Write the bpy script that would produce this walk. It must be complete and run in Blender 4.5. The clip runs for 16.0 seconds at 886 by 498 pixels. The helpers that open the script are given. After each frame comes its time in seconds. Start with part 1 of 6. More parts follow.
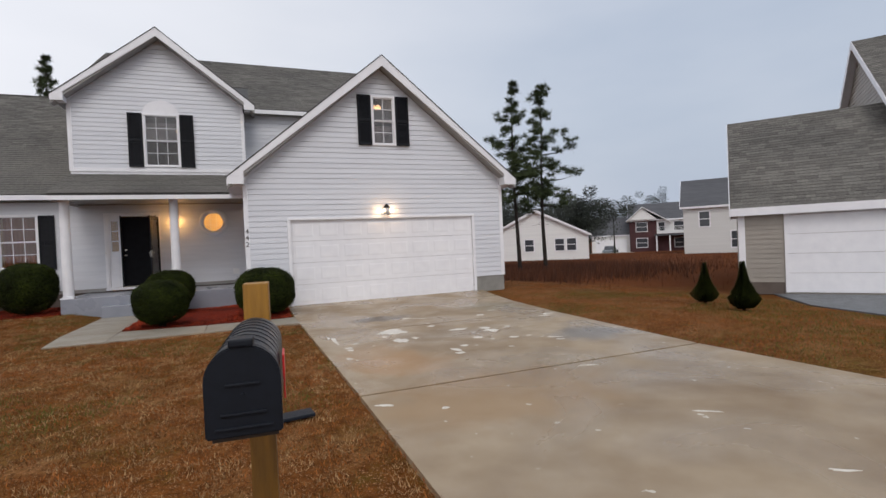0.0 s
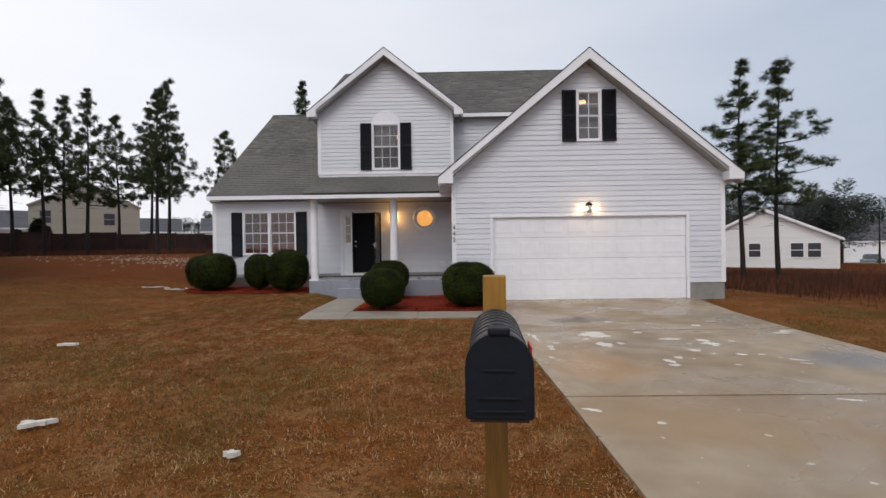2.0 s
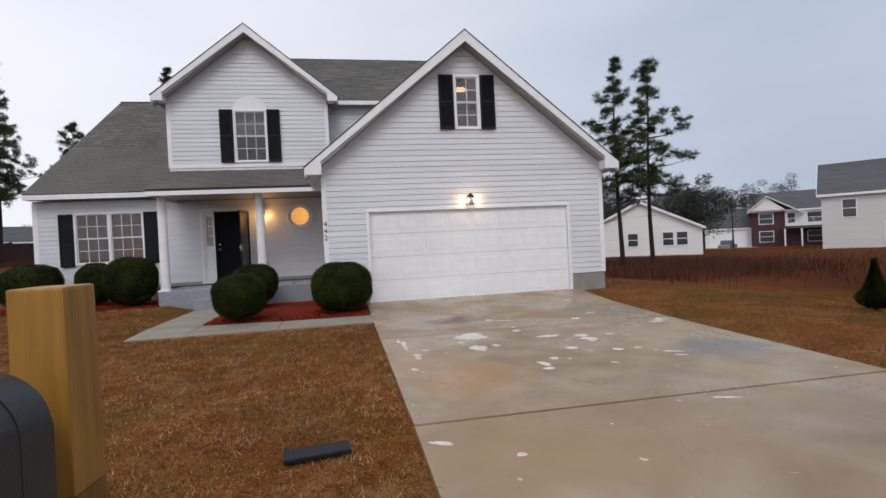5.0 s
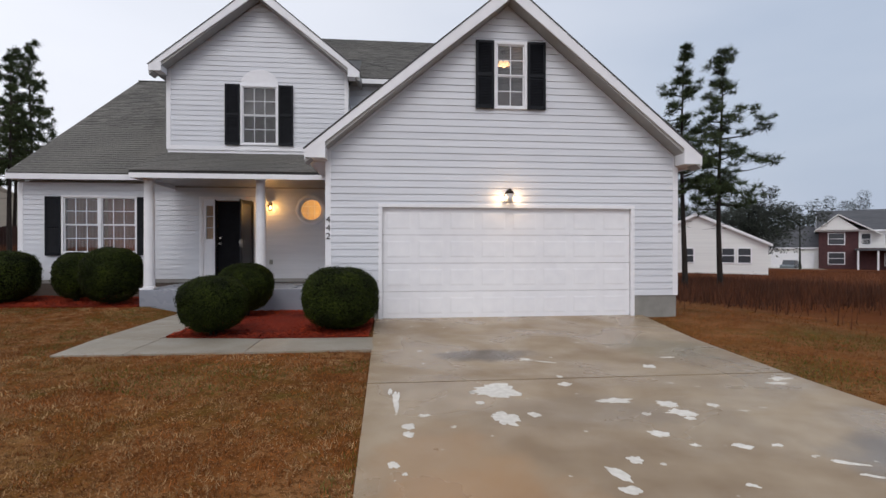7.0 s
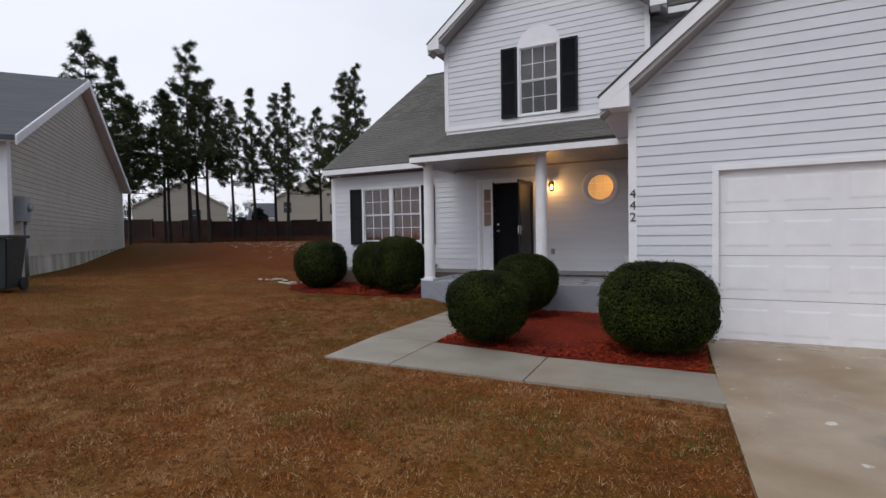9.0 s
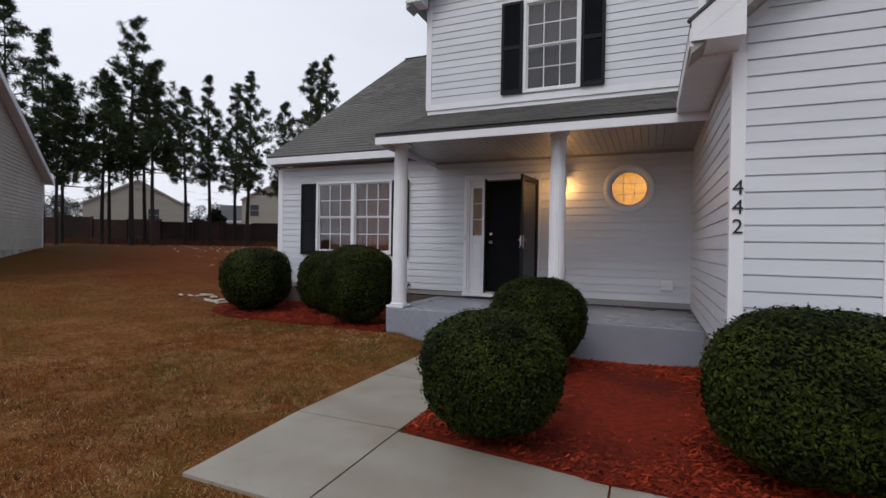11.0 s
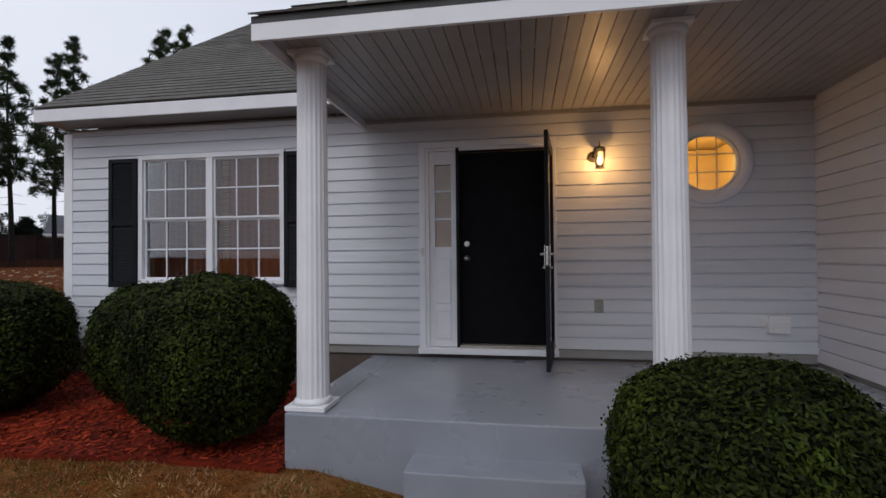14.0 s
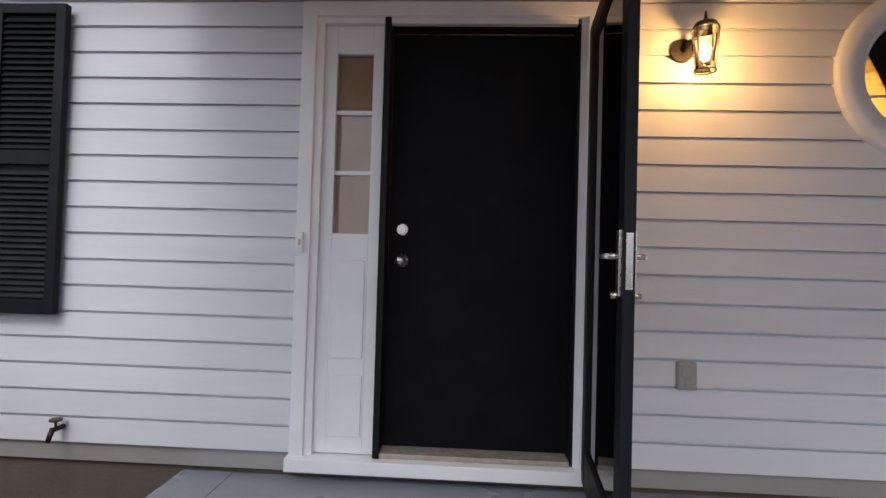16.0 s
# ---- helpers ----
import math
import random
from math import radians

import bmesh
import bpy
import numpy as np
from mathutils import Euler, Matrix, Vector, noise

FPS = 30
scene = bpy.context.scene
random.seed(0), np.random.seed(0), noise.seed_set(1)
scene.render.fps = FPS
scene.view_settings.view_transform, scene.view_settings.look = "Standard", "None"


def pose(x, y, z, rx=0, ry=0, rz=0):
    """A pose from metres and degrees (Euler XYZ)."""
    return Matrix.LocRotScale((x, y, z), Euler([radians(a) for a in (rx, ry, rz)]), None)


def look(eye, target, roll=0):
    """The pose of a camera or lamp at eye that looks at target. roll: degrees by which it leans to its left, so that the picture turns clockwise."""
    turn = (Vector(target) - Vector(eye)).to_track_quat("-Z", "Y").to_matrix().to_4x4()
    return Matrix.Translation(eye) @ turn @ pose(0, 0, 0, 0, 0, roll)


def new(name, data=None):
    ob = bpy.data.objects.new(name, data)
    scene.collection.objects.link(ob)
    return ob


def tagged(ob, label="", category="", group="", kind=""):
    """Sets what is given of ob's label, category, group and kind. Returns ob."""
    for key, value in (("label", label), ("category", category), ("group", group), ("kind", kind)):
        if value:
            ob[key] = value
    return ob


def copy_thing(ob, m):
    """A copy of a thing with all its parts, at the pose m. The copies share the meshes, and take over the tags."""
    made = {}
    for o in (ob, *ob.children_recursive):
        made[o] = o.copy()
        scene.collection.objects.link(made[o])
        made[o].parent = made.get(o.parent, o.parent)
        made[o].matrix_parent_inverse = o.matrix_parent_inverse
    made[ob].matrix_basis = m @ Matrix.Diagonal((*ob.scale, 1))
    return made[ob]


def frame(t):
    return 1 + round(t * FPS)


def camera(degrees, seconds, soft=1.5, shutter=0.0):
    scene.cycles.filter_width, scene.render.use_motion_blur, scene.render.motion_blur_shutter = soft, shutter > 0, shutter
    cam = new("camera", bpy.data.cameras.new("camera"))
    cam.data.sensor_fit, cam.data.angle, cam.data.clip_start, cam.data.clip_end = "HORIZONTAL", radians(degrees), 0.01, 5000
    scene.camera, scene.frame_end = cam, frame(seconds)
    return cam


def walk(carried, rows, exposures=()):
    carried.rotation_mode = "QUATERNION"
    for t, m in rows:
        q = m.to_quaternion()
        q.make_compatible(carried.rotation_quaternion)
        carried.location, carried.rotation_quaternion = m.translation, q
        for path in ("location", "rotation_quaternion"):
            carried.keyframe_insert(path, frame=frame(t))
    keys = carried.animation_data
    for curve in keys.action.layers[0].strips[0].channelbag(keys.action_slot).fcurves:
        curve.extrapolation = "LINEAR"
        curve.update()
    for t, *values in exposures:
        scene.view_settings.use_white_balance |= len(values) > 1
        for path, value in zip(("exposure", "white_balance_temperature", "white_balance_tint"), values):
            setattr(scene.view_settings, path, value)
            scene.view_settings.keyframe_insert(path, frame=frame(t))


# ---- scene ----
cam = camera(84.4, 16.0)
PATH = [
    (0, (0.438, -0.26, 1.482), (1.166, 1.603, 1.456), -2.6),
    (0.5, (0.373, -0.224, 1.479), (0.758, 1.738, 1.455), -2.1),
    (1, (0.314, -0.218, 1.483), (0.409, 1.780, 1.484), -1.5),
    (1.5, (0.281, -0.225, 1.484), (0.264, 1.775, 1.486), -1.1),
    (2, (0.274, -0.229, 1.482), (0.240, 1.771, 1.471), -0.8),
    (2.5, (0.273, -0.239, 1.481), (0.205, 1.760, 1.493), -0.5),
    (3, (0.287, -0.224, 1.459), (0.212, 1.774, 1.46), -0.7),
    (3.5, (0.346, -0.188, 1.408), (0.307, 1.808, 1.295), -1.1),
    (4, (0.501, 0.036, 1.377), (0.73, 2.02, 1.285), -1.4),
    (4.2, (0.614, 0.153, 1.389), (0.914, 2.131, 1.358), -1.2),
    (6.3, (1.466, 2.174, 1.418), (1.821, 4.142, 1.395), -3.8),
    (6.5, (1.541, 2.403, 1.429), (1.807, 4.385, 1.409), -2.6),
    (7, (1.578, 2.971, 1.438), (1.774, 4.961, 1.431), 0.0),
    (7.5, (1.527, 3.543, 1.418), (1.371, 5.536, 1.402), -1.9),
    (8, (1.387, 4.098, 1.467), (0.853, 6.025, 1.426), -1.2),
    (8.5, (1.127, 4.7, 1.495), (0.433, 6.572, 1.375), -0.7),
    (9, (0.913, 5.241, 1.441), (0.04, 7.039, 1.386), -0.9),
    (9.2, (0.801, 5.469, 1.459), (-0.1, 7.253, 1.393), 0.3),
    (11.5, (-0.713, 8.151, 1.454), (-1.438, 10.015, 1.450), 0.8),
    (12, (-1.214, 8.541, 1.491), (-1.850, 10.437, 1.459), 0.0),
    (12.5, (-1.597, 9.193, 1.442), (-2.126, 11.121, 1.472), -1.4),
    (13, (-1.897, 9.786, 1.487), (-2.406, 11.720, 1.476), -0.5),
    (13.5, (-2.165, 10.410, 1.496), (-2.477, 12.386, 1.508), -1.0),
    (14, (-2.343, 11.093, 1.554), (-2.672, 13.065, 1.584), -0.5),
    (14.5, (-2.451, 11.790, 1.645), (-2.782, 13.762, 1.597), 1.2),
    (15, (-2.591, 12.487, 1.488), (-2.900, 14.460, 1.598), 0.2),
    (15.5, (-2.582, 13.189, 1.453), (-2.873, 15.164, 1.578), 2.6),
    (16, (-2.623, 13.822, 1.541), (-2.721, 15.819, 1.585), 1.6),
]
walk(cam, [(t, look(eye, target, roll)) for t, eye, target, roll in PATH],
     [(0, 0.04, 6500, 10), (4, 0.04, 6400, 10), (7, 0.02, 6300, 10), (9, -0.08, 6220, 10), (11.5, -0.18, 6200, 10), (13, -0.25, 6220, 10), (14, -0.25, 6120, 10), (14.5, -0.22, 6150, 10), (15, -0.18, 6150, 10), (15.5, 0.34, 6200, 10), (16, 0.50, 6280, 10)])

# ---- light ----
world = bpy.data.worlds.new("world")
scene.world = world
world.use_nodes = True
wn, wl = world.node_tree.nodes, world.node_tree.links
wn.clear()
SUN_EL, SUN_AZ = radians(48), radians(186)
sky = wn.new("ShaderNodeTexSky")
sky.sky_type = 'NISHITA'
sky.sun_disc = False
sky.sun_elevation, sky.sun_rotation = SUN_EL, SUN_AZ
sky.air_density, sky.dust_density = 2.0, 6.0
geo = wn.new("ShaderNodeTexCoord")
sep = wn.new("ShaderNodeSeparateXYZ")
wl.new(geo.outputs["Generated"], sep.inputs[0])
cloud_noise = wn.new("ShaderNodeTexNoise")
cloud_noise.inputs["Scale"].default_value = 1.6
cloud_noise.inputs["Detail"].default_value = 4.0
stretch = wn.new("ShaderNodeMapping")
stretch.inputs["Scale"].default_value = (1, 1, 3)
wl.new(geo.outputs["Generated"], stretch.inputs[0])
wl.new(stretch.outputs[0], cloud_noise.inputs["Vector"])
side = wn.new("ShaderNodeMapRange")
side.inputs["From Min"].default_value, side.inputs["From Max"].default_value = -0.75, 0.95
wl.new(sep.outputs["X"], side.inputs["Value"])
mixn = wn.new("ShaderNodeMath")
mixn.operation = 'MULTIPLY_ADD'
wl.new(cloud_noise.outputs["Fac"], mixn.inputs[0])
mixn.inputs[1].default_value = 0.45
mixn.inputs[2].default_value = -0.22
adds = wn.new("ShaderNodeMath")
adds.operation = 'ADD'
adds.use_clamp = True
wl.new(side.outputs[0], adds.inputs[0])
wl.new(mixn.outputs[0], adds.inputs[1])
ramp = wn.new("ShaderNodeValToRGB")
ramp.color_ramp.elements[0].position, ramp.color_ramp.elements[0].color = 0.0, (1.06, 1.06, 1.12, 1)
ramp.color_ramp.elements[1].position, ramp.color_ramp.elements[1].color = 1.0, (0.42, 0.50, 0.64, 1)
midc = ramp.color_ramp.elements.new(0.45)
midc.color = (0.82, 0.84, 0.91, 1)
wl.new(adds.outputs[0], ramp.inputs[0])
overcast = wn.new("ShaderNodeBackground")
overcast.inputs["Strength"].default_value = 1.0
wl.new(ramp.outputs[0], overcast.inputs["Color"])
clear = wn.new("ShaderNodeBackground")
clear.inputs["Strength"].default_value = 0.10
wl.new(sky.outputs[0], clear.inputs["Color"])
blend = wn.new("ShaderNodeMixShader")
blend.inputs[0].default_value = 0.88
wout = wn.new("ShaderNodeOutputWorld")
wl.new(clear.outputs[0], blend.inputs[1])
wl.new(overcast.outputs[0], blend.inputs[2])
wl.new(blend.outputs[0], wout.inputs["Surface"])

sun = new("sun", bpy.data.lights.new("sun", 'SUN'))
sun.data.energy, sun.data.angle, sun.data.color = 1.0, radians(26), (1.0, 0.96, 0.92)
sun.matrix_world = look((-1.0, -9, 10), (0, 0, 0))


def lamp(name, where, watts, color, radius=0.03):
    ob = new(name, bpy.data.lights.new(name, 'POINT'))
    ob.data.energy, ob.data.color, ob.data.shadow_soft_size = watts, color, radius
    ob.location = where
    return ob


AMBER = (1.0, 0.50, 0.14)
lamp("porch_lamp_light", (-1.62, 15.87, 2.46), 8.0, AMBER, 0.03)
lamp("garage_lamp_light_a", (3.60, 12.04, 2.38), 3, (1.0, 0.62, 0.30), 0.02)
lamp("garage_lamp_light_b", (3.88, 12.04, 2.38), 3, (1.0, 0.62, 0.30), 0.02)
lamp("foyer_light", (-0.46, 17.5, 2.65), 80, (1.0, 0.55, 0.12), 0.15)
lamp("bedroom_light", (-1.54, 17.5, 5.31), 6, (1.0, 0.60, 0.28), 0.1)
lamp("loft_light", (3.95, 13.5, 5.3), 5, (1.0, 0.60, 0.30), 0.1)
lamp("living_room_light", (-5.48, 17.5, 1.98), 14, (1.0, 0.50, 0.18), 0.2)

# ---- materials ----


def mat(name, a, b=None, scale=6.0, rough=0.6, bump=0.15, bscale=60.0, metal=0.0, big=0.6, per_piece=0.0, island=0.0, stretchz=(1, 1, 1), rough_var=0.1, spec=0.5, obj=False):
    """A surface of two tones mixed by fine and broad noise, with relief, and tone by piece."""
    m = bpy.data.materials.new(name)
    m.use_nodes = True
    n, l = m.node_tree.nodes, m.node_tree.links
    p = n["Principled BSDF"]
    b = b or tuple(c * 0.8 for c in a)
    tc = n.new("ShaderNodeTexCoord")
    mp = n.new("ShaderNodeMapping")
    mp.inputs["Scale"].default_value = stretchz
    g = n.new("ShaderNodeNewGeometry")
    l.new(tc.outputs["Object"] if obj else g.outputs["Position"], mp.inputs[0])
    n1 = n.new("ShaderNodeTexNoise")
    n1.inputs["Scale"].default_value, n1.inputs["Detail"].default_value = scale, 6
    n2 = n.new("ShaderNodeTexNoise")
    n2.inputs["Scale"].default_value, n2.inputs["Detail"].default_value = big, 3
    l.new(mp.outputs[0], n1.inputs["Vector"])
    l.new(mp.outputs[0], n2.inputs["Vector"])
    ad = n.new("ShaderNodeMath")
    ad.operation = 'ADD'
    l.new(n1.outputs["Fac"], ad.inputs[0])
    l.new(n2.outputs["Fac"], ad.inputs[1])
    mr = n.new("ShaderNodeMapRange")
    mr.inputs["From Min"].default_value, mr.inputs["From Max"].default_value = 0.7, 1.3
    l.new(ad.outputs[0], mr.inputs["Value"])
    mx = n.new("ShaderNodeMix")
    mx.data_type = 'RGBA'
    mx.inputs["A"].default_value, mx.inputs["B"].default_value = (*a, 1), (*b, 1)
    l.new(mr.outputs[0], mx.inputs["Factor"])
    col = mx.outputs["Result"]
    for amount, kind in ((per_piece, "obj"), (island, "isl")):
        if amount:
            src = n.new("ShaderNodeObjectInfo").outputs["Random"] if kind == "obj" else g.outputs["Random Per Island"]
            vr = n.new("ShaderNodeMapRange")
            vr.inputs["To Min"].default_value, vr.inputs["To Max"].default_value = 1 - amount, 1 + amount
            l.new(src, vr.inputs["Value"])
            hs = n.new("ShaderNodeHueSaturation")
            l.new(vr.outputs[0], hs.inputs["Value"])
            l.new(col, hs.inputs["Color"])
            col = hs.outputs[0]
    l.new(col, p.inputs["Base Color"])
    rr = n.new("ShaderNodeMapRange")
    rr.inputs["To Min"].default_value, rr.inputs["To Max"].default_value = max(0.02, rough - rough_var), min(1, rough + rough_var)
    l.new(n1.outputs["Fac"], rr.inputs["Value"])
    l.new(rr.outputs[0], p.inputs["Roughness"])
    p.inputs["Metallic"].default_value = metal
    p.inputs["Specular IOR Level"].default_value = spec
    if bump:
        n3 = n.new("ShaderNodeTexNoise")
        n3.inputs["Scale"].default_value, n3.inputs["Detail"].default_value = bscale, 4
        l.new(mp.outputs[0], n3.inputs["Vector"])
        bp = n.new("ShaderNodeBump")
        bp.inputs["Strength"].default_value, bp.inputs["Distance"].default_value = bump, 0.01
        l.new(n3.outputs["Fac"], bp.inputs["Height"])
        l.new(bp.outputs[0], p.inputs["Normal"])
    return m


def glow(name, color, strength):
    m = bpy.data.materials.new(name)
    m.use_nodes = True
    p = m.node_tree.nodes["Principled BSDF"]
    p.inputs["Base Color"].default_value = (*color, 1)
    p.inputs["Emission Color"].default_value = (*color, 1)
    p.inputs["Emission Strength"].default_value = strength
    return m


def clear_glass(name, tint=(1, 1, 1), rough=0.0):
    """A thin pane: mostly clear, with a mirror's gloss that grows at grazing view."""
    m = bpy.data.materials.new(name)
    m.use_nodes = True
    n, l = m.node_tree.nodes, m.node_tree.links
    n.clear()
    tr = n.new("ShaderNodeBsdfTransparent")
    tr.inputs[0].default_value = (*tint, 1)
    gl = n.new("ShaderNodeBsdfGlossy")
    gl.inputs["Roughness"].default_value = rough
    fr = n.new("ShaderNodeFresnel")
    fr.inputs["IOR"].default_value = 1.5
    ad = n.new("ShaderNodeMath")
    ad.operation = 'ADD'
    ad.inputs[1].default_value = 0.01
    l.new(fr.outputs[0], ad.inputs[0])
    mx = n.new("ShaderNodeMixShader")
    l.new(ad.outputs[0], mx.inputs[0])
    l.new(tr.outputs[0], mx.inputs[1])
    l.new(gl.outputs[0], mx.inputs[2])
    out = n.new("ShaderNodeOutputMaterial")
    l.new(mx.outputs[0], out.inputs[0])
    return m


def lawn_material(name, base, alt, green, tan):
    m = mat(name, base, alt, scale=9, rough=0.95, bump=0.9, bscale=45, big=0.35, rough_var=0.05, spec=0.05)
    n, l = m.node_tree.nodes, m.node_tree.links
    p = n["Principled BSDF"]
    src = p.inputs["Base Color"].links[0].from_socket
    g = n.new("ShaderNodeNewGeometry")
    for color, sc, lo, hi, amount in ((green, 0.55, 0.47, 0.66, 0.7), (green, 2.4, 0.54, 0.68, 0.5), (tan, 1.3, 0.48, 0.64, 0.6), (tuple(c * 0.30 for c in base), 18, 0.48, 0.60, 0.75), (tuple(c * 0.22 for c in base), 60, 0.49, 0.58, 0.8), (tuple(min(1, c * 1.7 + 0.04) for c in tan), 60, 0.56, 0.66, 0.75), (tuple(min(1, c * 2.3 + 0.06) for c in tan), 22, 0.66, 0.72, 0.6)):
        q = n.new("ShaderNodeTexNoise")
        q.inputs["Scale"].default_value, q.inputs["Detail"].default_value = sc, 6
        q.inputs["Roughness"].default_value = 0.65
        off = n.new("ShaderNodeMapping")
        off.inputs["Location"].default_value = (sc * 7.3, sc * 1.7, 0)
        l.new(g.outputs["Position"], off.inputs[0])
        l.new(off.outputs[0], q.inputs["Vector"])
        r = n.new("ShaderNodeMapRange")
        r.inputs["From Min"].default_value, r.inputs["From Max"].default_value, r.inputs["To Max"].default_value = lo, hi, amount
        l.new(q.outputs["Fac"], r.inputs["Value"])
        mx = n.new("ShaderNodeMix")
        mx.data_type = 'RGBA'
        mx.inputs["B"].default_value = (*color, 1)
        l.new(src, mx.inputs["A"])
        l.new(r.outputs[0], mx.inputs["Factor"])
        src = mx.outputs["Result"]
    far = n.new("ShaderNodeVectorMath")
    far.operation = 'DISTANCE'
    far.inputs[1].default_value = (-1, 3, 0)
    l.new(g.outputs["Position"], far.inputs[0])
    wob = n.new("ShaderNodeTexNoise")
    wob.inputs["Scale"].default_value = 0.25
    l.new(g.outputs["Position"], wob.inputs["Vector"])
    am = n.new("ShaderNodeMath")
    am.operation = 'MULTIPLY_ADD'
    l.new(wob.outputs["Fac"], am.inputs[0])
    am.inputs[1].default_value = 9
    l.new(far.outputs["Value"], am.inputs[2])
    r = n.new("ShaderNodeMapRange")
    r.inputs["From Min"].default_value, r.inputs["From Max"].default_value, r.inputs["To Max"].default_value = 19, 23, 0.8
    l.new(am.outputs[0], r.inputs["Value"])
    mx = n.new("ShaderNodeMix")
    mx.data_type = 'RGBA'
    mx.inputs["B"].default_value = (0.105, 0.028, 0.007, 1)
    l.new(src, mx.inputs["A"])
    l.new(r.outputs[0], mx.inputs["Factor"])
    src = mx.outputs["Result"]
    # Duller, greener grass at near left, deepened to include the lens's corner darkening.
    sx = n.new("ShaderNodeSeparateXYZ")
    l.new(g.outputs["Position"], sx.inputs[0])
    pa = n.new("ShaderNodeTexNoise")
    pa.inputs["Scale"].default_value, pa.inputs["Detail"].default_value = 1.1, 6
    l.new(g.outputs["Position"], pa.inputs["Vector"])
    ma = n.new("ShaderNodeMath")
    ma.operation = 'MULTIPLY_ADD'
    l.new(pa.outputs["Fac"], ma.inputs[0])
    ma.inputs[1].default_value = -7
    yx = n.new("ShaderNodeMath")
    yx.operation = 'MULTIPLY_ADD'
    yx.inputs[1].default_value = 0.9
    l.new(sx.outputs["Y"], yx.inputs[0])
    l.new(sx.outputs["X"], yx.inputs[2])
    l.new(yx.outputs[0], ma.inputs[2])
    r = n.new("ShaderNodeMapRange")
    r.inputs["From Min"].default_value, r.inputs["From Max"].default_value = -2.6, -6.5
    r.inputs["To Min"].default_value, r.inputs["To Max"].default_value = 0, 0.6
    l.new(ma.outputs[0], r.inputs["Value"])
    mx = n.new("ShaderNodeMix")
    mx.data_type = 'RGBA'
    mx.inputs["B"].default_value = (0.075, 0.044, 0.011, 1)
    l.new(src, mx.inputs["A"])
    l.new(r.outputs[0], mx.inputs["Factor"])
    l.new(mx.outputs["Result"], p.inputs["Base Color"])
    return m


def concrete_material(name, a, b, stains=(), wet=0.22, specks=0.0):
    """Weathered concrete, damp in places, with oil stains at given places and pale flaked specks."""
    m = mat(name, a, b, scale=2.2, rough=0.5, bump=0.25, bscale=160, big=0.5, per_piece=0.04, spec=0.45)
    n, l = m.node_tree.nodes, m.node_tree.links
    p = n["Principled BSDF"]
    src = p.inputs["Base Color"].links[0].from_socket
    g = n.new("ShaderNodeNewGeometry")
    damp = n.new("ShaderNodeTexNoise")
    damp.inputs["Scale"].default_value, damp.inputs["Detail"].default_value, damp.inputs["Distortion"].default_value = 0.8, 6, 0.6
    l.new(g.outputs["Position"], damp.inputs["Vector"])
    r = n.new("ShaderNodeMapRange")
    r.inputs["From Min"].default_value, r.inputs["From Max"].default_value = 0.40, 0.62
    r.inputs["To Min"].default_value, r.inputs["To Max"].default_value = wet, 0.62
    l.new(damp.outputs["Fac"], r.inputs["Value"])
    l.new(r.outputs[0], p.inputs["Roughness"])
    for x, y, rx, ry, color, amount in stains:
        mp = n.new("ShaderNodeMapping")
        mp.inputs["Location"].default_value = (-x / rx, -y / ry, 0)
        mp.inputs["Scale"].default_value = (1 / rx, 1 / ry, 0)
        l.new(g.outputs["Position"], mp.inputs[0])
        q = n.new("ShaderNodeTexNoise")
        q.inputs["Scale"].default_value, q.inputs["Detail"].default_value = 3, 5
        l.new(g.outputs["Position"], q.inputs["Vector"])
        ln = n.new("ShaderNodeVectorMath")
        ln.operation = 'LENGTH'
        l.new(mp.outputs[0], ln.inputs[0])
        ad = n.new("ShaderNodeMath")
        ad.operation = 'ADD'
        l.new(ln.outputs["Value"], ad.inputs[0])
        l.new(q.outputs["Fac"], ad.inputs[1])
        r = n.new("ShaderNodeMapRange")
        r.inputs["From Min"].default_value, r.inputs["From Max"].default_value = 1.05, 1.5
        r.inputs["To Min"].default_value, r.inputs["To Max"].default_value = amount, 0
        l.new(ad.outputs[0], r.inputs["Value"])
        mx = n.new("ShaderNodeMix")
        mx.data_type = 'RGBA'
        mx.inputs["B"].default_value = (*color, 1)
        l.new(src, mx.inputs["A"])
        l.new(r.outputs[0], mx.inputs["Factor"])
        src = mx.outputs["Result"]
    if specks:
        q = n.new("ShaderNodeTexNoise")
        q.inputs["Scale"].default_value, q.inputs["Detail"].default_value = 5.5, 3
        l.new(g.outputs["Position"], q.inputs["Vector"])
        r = n.new("ShaderNodeMapRange")
        r.inputs["From Min"].default_value, r.inputs["From Max"].default_value, r.inputs["To Max"].default_value = 0.70, 0.725, specks
        l.new(q.outputs["Fac"], r.inputs["Value"])
        mx = n.new("ShaderNodeMix")
        mx.data_type = 'RGBA'
        mx.inputs["B"].default_value = (0.62, 0.58, 0.50, 1)
        l.new(src, mx.inputs["A"])
        l.new(r.outputs[0], mx.inputs["Factor"])
        src = mx.outputs["Result"]
    l.new(src, p.inputs["Base Color"])
    return m


SIDING = mat("white_vinyl", (0.68, 0.695, 0.74), (0.61, 0.625, 0.675), scale=3, rough=0.42, bump=0.05, bscale=30, per_piece=0.03, stretchz=(0.5, 0.5, 4))
TRIM = mat("white_paint", (0.82, 0.82, 0.85), (0.74, 0.74, 0.78), scale=5, rough=0.4, bump=0.06, bscale=40)
# Far below the trim white: shade under eaves and porch is in this colour.
SOFFIT = mat("soffit_vinyl_shaded", (0.33, 0.32, 0.31), (0.28, 0.27, 0.26), scale=5, rough=0.4, bump=0.05)
SHINGLE = mat("grey_shingle", (0.150, 0.142, 0.130), (0.095, 0.092, 0.086), scale=14, rough=0.9, bump=0.6, bscale=220, island=0.22, spec=0.2)
